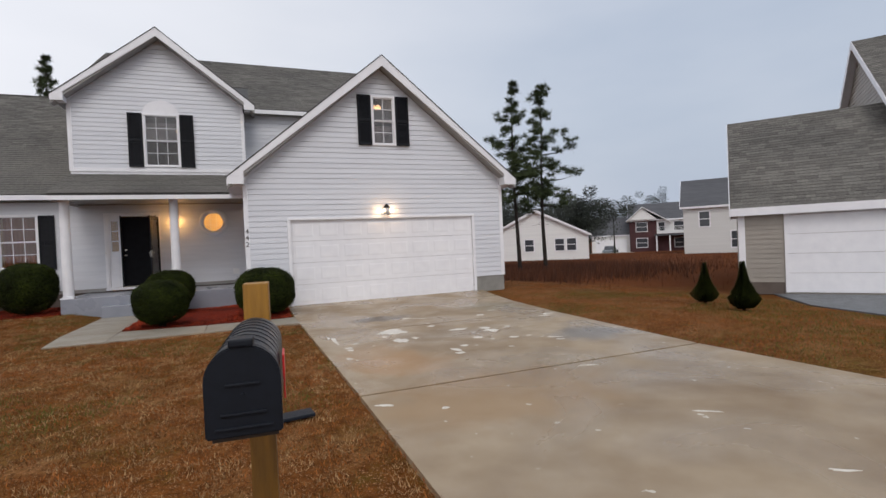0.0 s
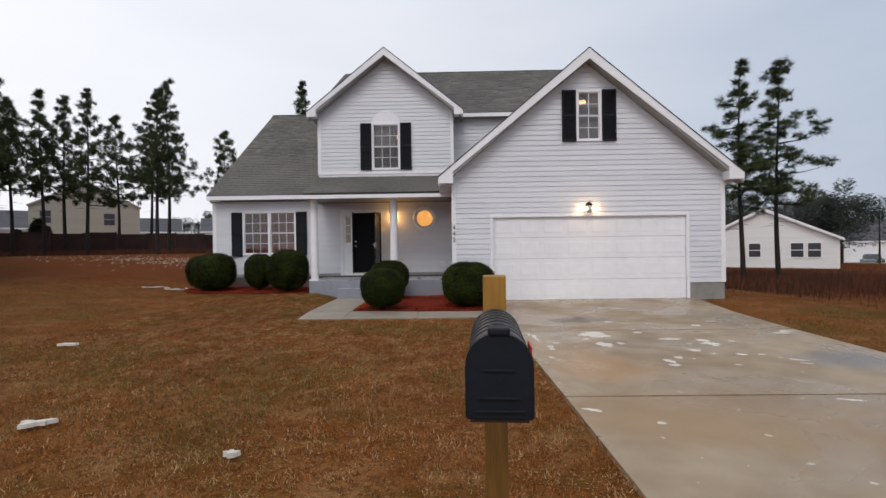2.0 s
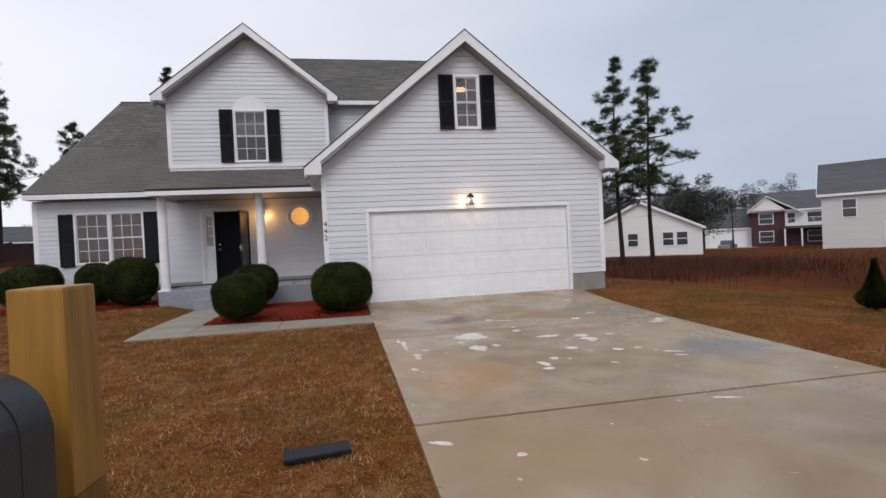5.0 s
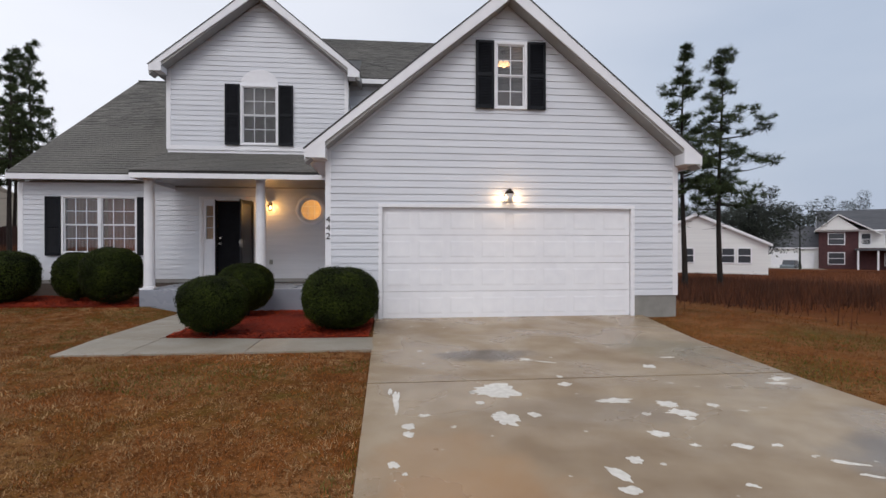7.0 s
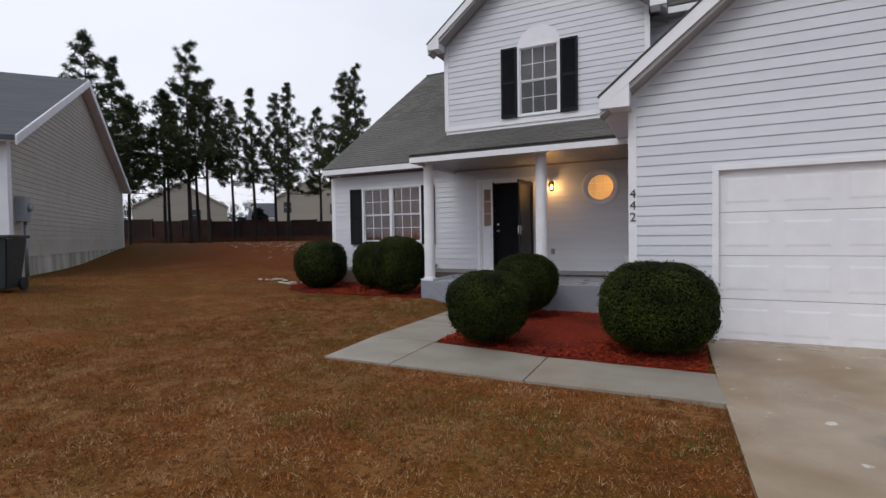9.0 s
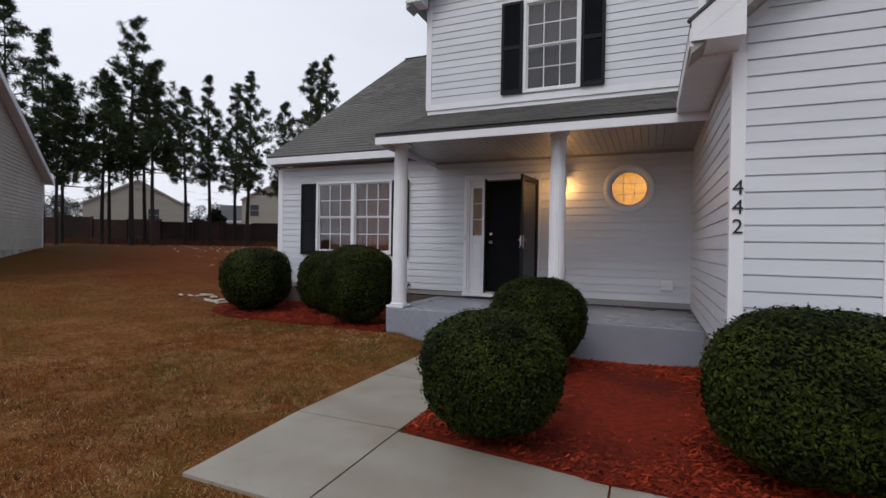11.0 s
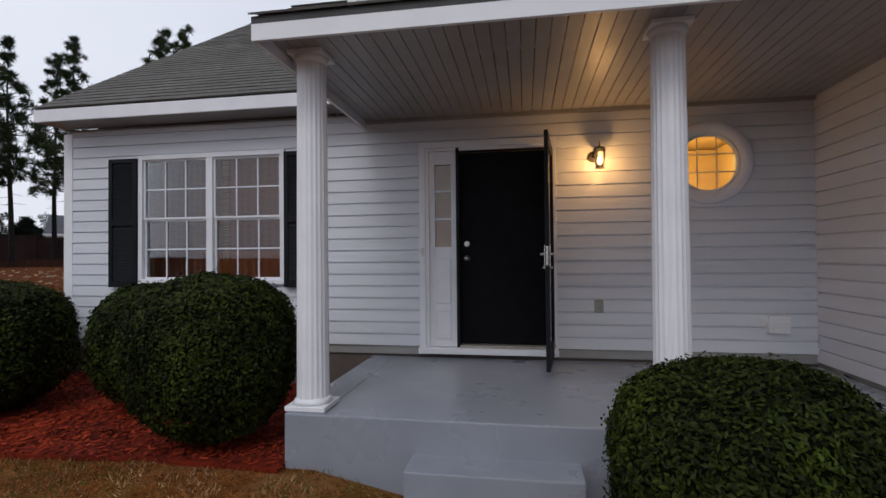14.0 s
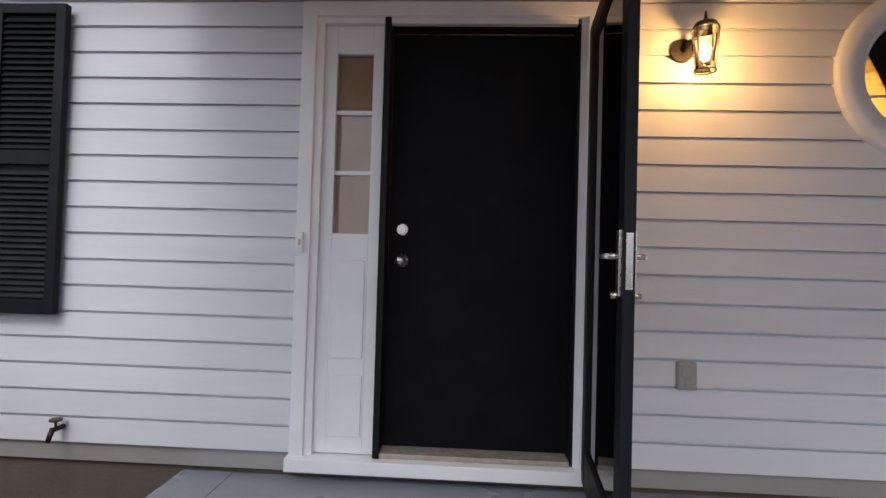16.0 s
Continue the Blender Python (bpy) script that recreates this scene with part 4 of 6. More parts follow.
part("living_room", boxes((-7.9, -3.7, 21.0, 21.05, 0.5, 3.1), (-7.88, -7.83, 16.7, 21.0, 0.5, 3.1), (-3.75, -3.7, 16.7, 21.0, 0.5, 3.1), (-7.88, 0.5, 16.6, 21.0, 0.42, 0.48), (-7.88, 0.5, 16.6, 21.0, 3.12, 3.17)), ROOM, None, "plain cream room behind the front window", "structure")
part("foyer", boxes((-3.7, 0.6, 19.0, 19.05, 0.5, 3.1), (0.35, 0.40, 16.65, 19.0, 0.5, 3.1), (-1.5, -1.45, 17.4, 19.0, 0.5, 2.3)), ROOM, None, "plain cream hall behind the round window", "structure")

# round window
rw = thing("window_3", "round white window glowing amber over the porch", "window", (RW[0], WY, RW[1]), kind="structure")


def ring(bm, r0, r1, y0, y1, seg=48):
    loops = []
    for r, y in ((r0, y1), (r0, y0), (r1 - .012, y0), (r1, y0 + .012), (r1, y1)):
        loops.append([bm.verts.new((r * math.cos(k * 2 * math.pi / seg), y, r * math.sin(k * 2 * math.pi / seg))) for k in range(seg)])
    for a, b in zip(loops, loops[1:]):
        for k in range(seg):
            bm.faces.new((a[k], a[(k + 1) % seg], b[(k + 1) % seg], b[k])).smooth = True
    return bm


part("ring_frame", ring(bmesh.new(), 0.295, 0.405, -0.03, 0.05), TRIM, rw, "white moulded round frame")
part("inner_rim", ring(bmesh.new(), 0.272, 0.297, -0.010, 0.06), TRIM, rw)
bm = bmesh.new()
cyl(bm, (0, 0.030, 0), (0, 0.034, 0), 0.28, seg=40)
part("pane", bm, GLASS, rw, "clear round pane").visible_shadow = False
part("grille", boxes((-0.095, -0.083, 0.036, 0.044, -0.26, 0.26), (0.083, 0.095, 0.036, 0.044, -0.26, 0.26), (-0.26, 0.26, 0.037, 0.043, -0.095, -0.083), (-0.26, 0.26, 0.037, 0.043, 0.083, 0.095)), TRIM, rw, "white grille bars")

# front door with sidelight
door = thing("door_1", "black front door with a white panelled sidelight", "door", (-3.57, WY, 0.55), kind="structure")
dw = 1.45
part("casing", boxes((0, 0.07, -0.02, 0.05, 0.0, 2.24), (dw - 0.07, dw, -0.02, 0.05, 0.0, 2.24), (0.0, dw, -0.022, 0.05, 2.17, 2.24), bevel=0.006), TRIM, door, "white moulded casing")
part("jamb", boxes((0.07, 0.105, 0.0, 0.16, 0.03, 2.17), (dw - 0.10, dw - 0.07, 0.0, 0.16, 0.03, 2.17), (0.105, dw - 0.10, 0.0, 0.16, 2.14, 2.17)), TRIM, door)
part("sill", boxes((-0.01, dw + 0.01, -0.05, 0.16, -0.03, 0.035), bevel=0.006), TRIM, door, "white worn door sill")
part("threshold", boxes((0.42, dw - 0.10, 0.0, 0.12, 0.036, 0.06), bevel=0.004), mat("worn_aluminium", (0.50, 0.47, 0.42), (0.30, 0.27, 0.23), scale=25, rough=0.5, metal=0.3), door, "worn pale threshold")
s0, s1 = 0.105, 0.405
side = part("sidelight", boxes((s0, s0 + 0.06, 0.03, 0.08, 0.04, 2.14), (s1 - 0.06, s1, 0.03, 0.08, 0.04, 2.14), (s0 + .06, s1 - 0.06, 0.03, 0.08, 0.04, 1.11), (s0 + .06, s1 - .06, 0.03, 0.08, 2.0, 2.14), bevel=0.003), TRIM, door, "white sidelight with three small panes")
part("glass", boxes((s0 + .06, s1 - .06, 0.05, 0.055, 1.11, 2.0)), GLASS, side).visible_shadow = False
part("muntin", boxes((s0 + .06, s1 - .06, 0.038, 0.062, 1.40, 1.42), (s0 + .06, s1 - .06, 0.038, 0.062, 1.70, 1.72)), TRIM, side)
part("raised_panel", boxes((s0 + .07, s1 - .07, 0.022, 0.032, 0.12, 0.42), (s0 + .07, s1 - .07, 0.022, 0.032, 0.50, 0.98), bevel=0.006), TRIM, side)
part("sheer_curtain", boxes((s0 + .06, s1 - .06, 0.075, 0.079, 1.11, 2.0)), CURTAINLET, side, "pale patterned sheer behind the glass, tinted as if lit from inside")
d0, d1 = 0.435, dw - 0.105
leaf = part("door_leaf", boxes((d0, d1, 0.10, 0.145, 0.062, 2.13), bevel=0.003), BLACK_DOOR, door, "flat black door leaf")
part("black_jamb", boxes((s1 + 0.0, s1 + 0.03, -0.015, 0.10, 0.04, 2.165), (dw - 0.115, dw - 0.100, 0.0, 0.10, 0.04, 2.165), (s1 + .03, dw - .115, 0.03, 0.10, 2.135, 2.165)), BLACK, door, "black storm-door frame")
for z, r in ((1.14, 0.030), (0.985, 0.034)):
    bm = bmesh.new()
    cyl(bm, (d0 + 0.07, 0.10, z), (d0 + 0.07, 0.088, z), r, r * 0.9, 20)
    if z < 1.1:
        cyl(bm, (d0 + 0.07, 0.088, z), (d0 + 0.07, 0.055, z), 0.014, 0.014, 12)
        bmesh.ops.create_uvsphere(bm, u_segments=18, v_segments=10, radius=0.029, matrix=Matrix.Translation((d0 + 0.07, 0.042, z)))
        for f in bm.faces:
            f.smooth = True
    else:
        cyl(bm, (d0 + 0.07, 0.088, z), (d0 + 0.07, 0.078, z), r * 0.7, r * 0.65, 20)
    part("knob" if z < 1.1 else "deadbolt", bm, METAL, leaf, "brushed nickel hardware")

# storm door, standing open
storm = thing("storm_door", "black full-glass storm door standing wide open on the porch", "door", (-2.17, WY - 0.04, 0.55), turn=-96)
L, Hs = 0.83, 2.10
part("stile", boxes((0, 0.085, -0.018, 0.018, 0.0, Hs), bevel=0.003), BLACK, storm, "black hinge stile")
part("stile", boxes((L - 0.085, L, -0.018, 0.018, 0.0, Hs), bevel=0.003), BLACK, storm, "black latch stile")
part("rail", boxes((0.085, L - 0.085, -0.016, 0.016, 0.0, 0.16), bevel=0.003), BLACK, storm, "black bottom rail")
part("rail", boxes((0.085, L - 0.085, -0.016, 0.016, Hs - 0.09, Hs), bevel=0.003), BLACK, storm, "black top rail")
part("glass", boxes((0.085, L - 0.085, -0.003, 0.003, 0.16, Hs - 0.09)), GLASS, storm, "clear full-height glass").visible_shadow = False
bm = bmesh.new()
for s in (-1, 1):
    cyl(bm, (L - 0.045, s * 0.018, 1.02), (L - 0.045, s * 0.055, 1.02), 0.010)
    cyl(bm, (L - 0.045, s * 0.055, 1.02), (L - 0.15, s * 0.055, 1.02), 0.009, 0.008)
    box(bm, L - 0.065, L - 0.025, s * 0.018, s * 0.026, 0.90, 1.10)
    cyl(bm, (L - 0.045, s * 0.02, 0.90), (L - 0.045, s * 0.045, 0.90), 0.012, 0.010)
box(bm, L, L + 0.003, -0.010, 0.010, 0.92, 1.09)
part("handle", bm, METAL, storm, "nickel lever handle with lock plate")
bm = bmesh.new()
cyl(bm, (0.05, 0.03, 0.08), (0.33, 0.04, 0.08), 0.018, seg=10)
cyl(bm, (0.33, 0.04, 0.08), (0.42, 0.045, 0.08), 0.006, seg=8)
box(bm, 0.02, 0.06, 0.0, 0.05, 0.06, 0.10)
part("closer", bm, TRIM, storm, "white tube door closer")
bm = bmesh.new()
for z in (0.2, 0.8, 1.4, 2.0):
    cyl(bm, (0, 0, z - .04), (0, 0, z + .04), 0.012, seg=8)
part("hinge", bm, BLACK, storm)

# porch lamp
pl = thing("porch_wall_lamp", "dark bronze porch lantern with a lit bulb beside the front door", "wall lamp", (-1.72, WY + 0.005, 2.52))
bm = bmesh.new()
cyl(bm, (-0.03, 0, 0.04), (-0.03, -0.02, 0.04), 0.055, 0.055, 20)
cyl(bm, (-0.03, -0.02, 0.04), (0.02, -0.13, 0.10), 0.014, 0.012)
part("back_plate", bm, BRONZE, pl)
bm = bmesh.new()
cyl(bm, (0.02, -0.13, 0.085), (0.02, -0.13, 0.115), 0.06, 0.045, 18)
cyl(bm, (0.02, -0.13, 0.115), (0.02, -0.13, 0.17), 0.010, 0.004)
for a in range(4):
    c, s = math.cos(a * math.pi / 2 + .6), math.sin(a * math.pi / 2 + .6)
    cyl(bm, (0.02 + c * .062, -0.13 + s * .062, 0.085), (0.02 + c * .045, -0.13 + s * .045, -0.10), 0.004, seg=6)
for k in range(20):
    a, b = k * math.pi / 10, (k + 1) * math.pi / 10
    cyl(bm, (0.02 + .046 * math.cos(a), -.13 + .046 * math.sin(a), -.10), (0.02 + .046 * math.cos(b), -.13 + .046 * math.sin(b), -.10), 0.004, seg=5)
part("cage", bm, BRONZE, pl, "dark bronze cap and thin bars")
bm = bmesh.new()
cyl(bm, (0.02, -0.13, -0.095), (0.02, -0.13, 0.083), 0.044, 0.060, 20)
part("glass_shade", bm, LAMPGLASS, pl, "clear tapered glass").visible_shadow = False
bm = bmesh.new()
bmesh.ops.create_uvsphere(bm, u_segments=12, v_segments=8, radius=0.022, matrix=Matrix.Translation((0.02, -0.13, -0.02)) @ Matrix.Diagonal((1, 1, 1.7, 1)))
part("bulb", bm, BULB, pl, "glowing warm bulb").visible_shadow = False

for nm, x0, x1, z0, z1, m, lab, cat in (("outlet_box", -1.752, -1.668, 0.975, 1.10, PLATE, "grey weatherproof outlet cover on the siding", "outlet"), ("dryer_vent", -0.15, 0.04, 0.79, 0.96, mat("bright_vent", (0.88, 0.88, 0.90), bump=0), "small white louvred vent plate on the siding", "vent"), ("doorbell", -3.555, -3.527, 1.56, 1.66, TRIM, "small yellowed doorbell button on the door casing", "doorbell")):
    t = thing(nm, lab, cat, (x0, WY, z0))
    w, h = x1 - x0, z1 - z0
    yf = -0.03 if nm == "outlet_box" else -0.045
    part("cover", boxes((0, w, yf, 0.02, 0, h), bevel=0.005), m, t)
    if nm == "outlet_box":
        part("flap", boxes((0.012, w - .012, yf - .008, yf, h * .5, h - .01), (0.03, w - .03, yf - .006, yf, .02, h * .42), bevel=0.003), m, t)
    elif nm == "dryer_vent":
        part("louvre", boxes(*[(0.012, w - .012, yf - .006, yf - .001, .02 + k * .045, .05 + k * .045) for k in range(3)], bevel=0.002), m, t)
    else:
        part("button", boxes((0.008, w - .008, yf - .004, yf, .035, .065), bevel=0.002), mat("aged_plastic", (0.55, 0.50, 0.34), bump=0), t)

sp = thing("spigot", "small brass hose tap low on the siding", "tap", (-4.71, WY, 0.67))
bm = bmesh.new()
cyl(bm, (0, 0.02, 0), (0, -0.07, 0), 0.012)
cyl(bm, (0, -0.06, 0.01), (0, -0.09, -0.05), 0.013, 0.011)
cyl(bm, (0, -0.045, 0), (0, -0.045, 0.04), 0.006)
cyl(bm, (0, -0.045, 0.04), (0, -0.045, 0.05), 0.028, seg=10)
part("valve", bm, BRONZE, sp)

# porch
PZ = 0.47
part("porch_floor", boxes((-4.12, GX0 + .02, 14.44, WY + 0.045, -0.2, PZ), bevel=0.012), PORCH, None, "raised porch floor painted glossy grey", "structure")["category"] = "porch"
part("porch_edge", boxes((-4.10, -3.86, 14.47, WY + 0.03, PZ, PZ + 0.004)), PORCH, None, "painted border strip of the porch floor", "structure")
part("porch_step", boxes((-3.20, -2.11, 14.17, 14.455, -0.1, 0.24), bevel=0.012), PORCH, None, "single concrete porch step painted grey", "structure")["category"] = "step"


def column(x, y, group="porch columns"):
    c = thing("porch_column", "white fluted porch column on a square base", "column", (x, y, PZ + .004), group)
    r, h, seg = 0.118, 3.05 - PZ, 40
    bm = bmesh.new()
    loops = []
    for z in (0.07, 0.3, 1.2, h - 0.12, h - 0.06):
        rr_ = r * (1 - 0.10 * z / h)
        loops.append([bm.verts.new(((rr_ - (0.005 if k % 2 else 0)) * math.cos(k * 2 * math.pi / seg), (rr_ - (0.005 if k % 2 else 0)) * math.sin(k * 2 * math.pi / seg), z)) for k in range(seg)])
    for a, b in zip(loops, loops[1:]):
        for k in range(seg):
            bm.faces.new((a[k], a[(k + 1) % seg], b[(k + 1) % seg], b[k]))
    part("shaft", bm, TRIM, c, "white fluted shaft")
    bm = boxes((-0.15, 0.15, -0.15, 0.15, 0.0, 0.035), bevel=0.006)
    cyl(bm, (0, 0, 0.035), (0, 0, 0.075), 0.145, 0.120, 32)
    part("base", bm, TRIM, c)
    bm = boxes((-0.13, 0.13, -0.13, 0.13, h - 0.03, h - 0.0), bevel=0.004)
    cyl(bm, (0, 0, h - 0.08), (0, 0, h - 0.03), 0.108, 0.125, 32)
    part("capital", bm, TRIM, c)
    return c


col_a = column(-3.985, 14.62)
copy_thing(col_a, pose(-1.51, 14.62, PZ + .004))

proof = thing("porch_roof", "low shingled porch roof with white fascia and panelled soffit", "roof", kind="structure")
px0, px1, py0 = -4.19, -0.05, 14.15
bm = bmesh.new()
slab(bm, (px0, py0, 3.13), (px1 + .6, py0, 3.13), (px1 + .6, WY + 0.0, 4.02), (px0, WY + 0.0, 4.02), 0.05)
part("deck", bm, ROOF_EDGE, proof)
pr_rise = math.hypot(WY - py0, 0.89)
shingles("shingle", proof, (px0 - .01, py0 - 0.02, 3.132), (1, 0, 0), (0, WY - py0, 0.89), px1 + 0.6 - px0, pr_rise, singles=True)
part("fascia", boxes((px0, GX0 + .0, py0, py0 + 0.03, 2.97, 3.085), (px0, px0 + 0.03, py0 + .03, WY, 2.97, 3.085), bevel=0.003), TRIM, proof, "white porch fascia")
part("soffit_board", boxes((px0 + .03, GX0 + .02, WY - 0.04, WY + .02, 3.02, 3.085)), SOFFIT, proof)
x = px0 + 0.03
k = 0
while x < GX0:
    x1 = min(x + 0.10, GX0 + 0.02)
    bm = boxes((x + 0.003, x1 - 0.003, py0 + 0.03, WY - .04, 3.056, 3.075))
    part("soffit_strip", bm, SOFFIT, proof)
    x = x1
bm = bmesh.new()
prism(bm, [(py0 + .1, 3.085), (WY, 3.085), (WY, 3.96)], "x", px0 + 0.02, px0 + 0.05)
part("cheek", bm, TRIM, proof, "white cheek under the roof edge")

# main roof, left wing
lroof = thing("roof_left_wing", "steep grey shingled roof of the one-storey wing", "roof", kind="structure")
ly0, lz0, ly1, lz1 = 16.05, 3.31, 22.5, 7.75
bm = bmesh.new()
slab(bm, (-8.06, ly0, lz0), (-4.0, ly0, lz0), (-4.0, ly1, lz1), (-8.06, ly1, lz1), 0.08)
slab(bm, (-8.06, ly1, lz1), (-4.0, ly1, lz1), (-4.0, 28.95, lz0), (-8.06, 28.95, lz0), 0.08)
part("deck", bm, ROOF_EDGE, lroof)
shingles("shingle", lroof, (-8.07, ly0 - .01, lz0 + .004), (1, 0, 0), (0, ly1 - ly0, lz1 - lz0), 3.98, math.hypot(ly1 - ly0, lz1 - lz0), singles=True)
part("ridge_cap", boxes((-8.07, -4.0, ly1 - .08, ly1 + .08, lz1, lz1 + .03), bevel=0.01), SHINGLE, lroof)
part("fascia", boxes((-8.06, -4.17, ly0 - .005, ly0 + 0.025, lz0 - .15, lz0 - .01), bevel=0.003), TRIM, lroof, "white eave fascia")
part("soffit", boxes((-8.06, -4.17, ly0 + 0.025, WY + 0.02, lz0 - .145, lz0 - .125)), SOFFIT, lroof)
bm = bmesh.new()
prism(bm, [(ly0, lz0 - .15), (ly0, lz0 + .0), (ly1, lz1), (ly1, lz1 - .18)], "x", -8.08, -8.06)
part("rake_board", bm, TRIM, lroof, "white rake board")

# upper storey
UX0, UX1, UE = -4.25, 7.2, 6.0
DX0, DX1, DM = -4.20, 0.39, -1.875
wall_d = thing("wall_dormer", "white lap-sided upper front gable with one shuttered window", "wall", kind="structure")
DWN = (-2.37, -1.41, 4.09, 5.66)
wy = 16.07
DS = 0.81
bm = boxes((DX0 + .02, DWN[0] + .03, wy + .02, wy + .14, 3.6, 5.80), (DWN[1] - .03, DX1 - .02, wy + .02, wy + .14, 3.6, 5.80), (DWN[0] + .03, DWN[1] - .03, wy + .02, wy + .14, 3.6, DWN[2] + .03), (DWN[0] + .03, DWN[1] - .03, wy + .02, wy + .14, DWN[3] - .03, 5.80),
           (DX0 + .02, DX0 + .14, wy + .14, 22.0, 3.6, 5.8), (DX1 - .14, DX1 - .02, wy + .14, 18.0, 3.6, 5.8))
prism(bm, [(DX0 + .02, 5.80), (DX1 - .02, 5.80), (DX1 - .02, 6.02), (DM, 7.84), (DX0 + .02, 6.02)], "y", wy + .02, wy + .14)
part("sheathing", bm, TRIM, wall_d)


def dspan(z):
    i = max(0.0, (z - 6.0) / DS)
    return (DX0 + 0.1 + i * .98, DX1 - 0.1 - i * .98)


siding(wall_d, SIDING, 4.06, 7.78, dspan, [(DWN[0] + .02, DWN[1] - .02, DWN[2] + .02, DWN[3] - .02)], lambda u, o, z: (u, wy + .02 - o, z))
siding(wall_d, SIDING, 4.06, 5.8, lambda z: (wy + 0.1, 22.0), (), lambda u, o, z: (DX0 + .02 - o, u, z), label="")
part("bottom_trim", boxes((DX0, DX1, wy - 0.006, wy + .02, 3.95, 4.06), bevel=0.003), TRIM, wall_d)
for a, b in ((DX0 - .004, DX0 + .10), (DX1 - .10, DX1 + .004)):
    part("corner_board", boxes((a, b, wy - 0.008, wy + .02, 4.0, 5.82), bevel=0.003), TRIM, wall_d)
window_unit("window_4", DWN[0], DWN[1], DWN[2], DWN[3], wy - 0.005, None, "white sash window with black shutters under a plain white arch panel", cols=3, shutters=0.375, blinds=(BLIND, 0.48))
bm = bmesh.new()
pts = [((DWN[0] + DWN[1]) / 2 + 0.475 * math.cos(math.pi * k / 24), 5.665 + 0.40 * math.sin(math.pi * k / 24)) for k in range(25)]
prism(bm, pts, "y", wy - 0.012, wy + .02)
part("arch_panel", bm, TRIM, wall_d, "plain white half-round panel above the window")
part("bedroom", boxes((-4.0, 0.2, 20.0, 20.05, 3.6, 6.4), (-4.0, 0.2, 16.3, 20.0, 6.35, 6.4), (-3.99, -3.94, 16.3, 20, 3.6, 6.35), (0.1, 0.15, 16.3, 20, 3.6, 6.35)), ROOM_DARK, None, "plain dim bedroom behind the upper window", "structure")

droof = thing("roof_dormer", "grey shingled gable roof over the upper front window", "roof", kind="structure")
dl, dr_, dz, da = -4.46, 0.71, 5.96, 8.05
dfy = wy - 0.36
bm = bmesh.new()
slab(bm, (dl, dfy, dz), (DM, dfy, da), (DM, 21.0, da), (dl, 21.0, dz), 0.10)
slab(bm, (DM, dfy, da), (dr_, dfy, dz), (dr_, 21.0, dz), (DM, 21.0, da), 0.10)
part("deck", bm, SOFFIT, droof)
shingles("shingle", droof, (dl, dfy, dz + .005), (0, 1, 0), (DM - dl, 0, da - dz), 4.6, math.hypot(DM - dl, da - dz))
shingles("shingle", droof, (dr_, dfy, dz + .005), (0, 1, 0), (DM - dr_, 0, da - dz), 4.6, math.hypot(DM - dr_, da - dz))
rake_trim(droof, dl, DM, dr_, dfy, dz + .01, da + .01, width=0.19, ret=0.30)

wall_u = thing("wall_upper", "white lap-sided upper wall set back beside the gable", "wall", kind="structure")
ry = 16.75
part("sheathing", boxes((DX1 - .3, UX1 - .1, ry + .02, ry + .16, 3.6, UE), (UX0 + .1, UX0 + .24, 21.0, 28.6, 3.0, UE), (UX1 - .24, UX1 - .1, ry + .16, 28.6, 3.0, UE)), TRIM, wall_u)
siding(wall_u, SIDING, 3.9, UE - .02, lambda z: (DX1 - .1, 3.2), (), lambda u, o, z: (u, ry + .02 - o, z))
uroof = thing("roof_upper", "grey shingled roof of the upper storey", "roof", kind="structure")
uy0, uz0, uy1, uz1 = 16.45, 6.10, 22.6, 9.70
bm = bmesh.new()
slab(bm, (-4.62, uy0 + 0.8, uz0 + .47), (7.32, uy0, uz0), (7.32, uy1, uz1), (-4.62, uy1, uz1), 0.08)
slab(bm, (-4.62, uy1, uz1), (7.32, uy1, uz1), (7.32, 28.9, uz0), (-4.62, 28.9, uz0), 0.08)
for xx in (UX0 + .1, UX1 - .24):
    prism(bm, [(17.2, UE), (28.6, UE), (22.6, 9.55)], "x", xx, xx + .14)
part("deck", bm, ROOF_EDGE, uroof)
shingles("shingle", uroof, (-4.63, uy0 - .01, uz0 + .004), (1, 0, 0), (0, uy1 - uy0, uz1 - uz0), 11.95, math.hypot(uy1 - uy0, uz1 - uz0), left=lambda s: 0.0 if s > 2.6 else 5.2)
part("fascia", boxes((0.6, 3.9, uy0 - .005, uy0 + .025, uz0 - .14, uz0 - .01), bevel=0.003), TRIM, uroof, "white eave fascia")
part("soffit", boxes((0.4, 3.9, uy0 + .025, ry + .02, uz0 - .135, uz0 - .115)), SOFFIT, uroof)

for nm, at, lab in (("ceiling_lamp", (-1.62, 18.0, 5.66), "small amber ceiling lamp lit inside the upper room"), ("ceiling_lamp", (3.95, 13.5, 5.50), "small amber ceiling lamp lit inside the attic room")):
    t = thing(nm, lab, "ceiling lamp", at)
    bm = bmesh.new()
    for a in range(5):
        bmesh.ops.create_uvsphere(bm, u_segments=10, v_segments=6, radius=0.05, matrix=Matrix.Translation((0.09 * math.cos(a * 1.257), 0.09 * math.sin(a * 1.257), -0.05)))
    part("shade", bm, SHADE_GLOW, t, "glowing amber shades")
    bm = bmesh.new()
    cyl(bm, (0, 0, 0), (0, 0, 0.2), 0.012)
    cyl(bm, (0, 0, 0.2), (0, 0, 0.22), 0.07)
    part("stem", bm, BRONZE, t)

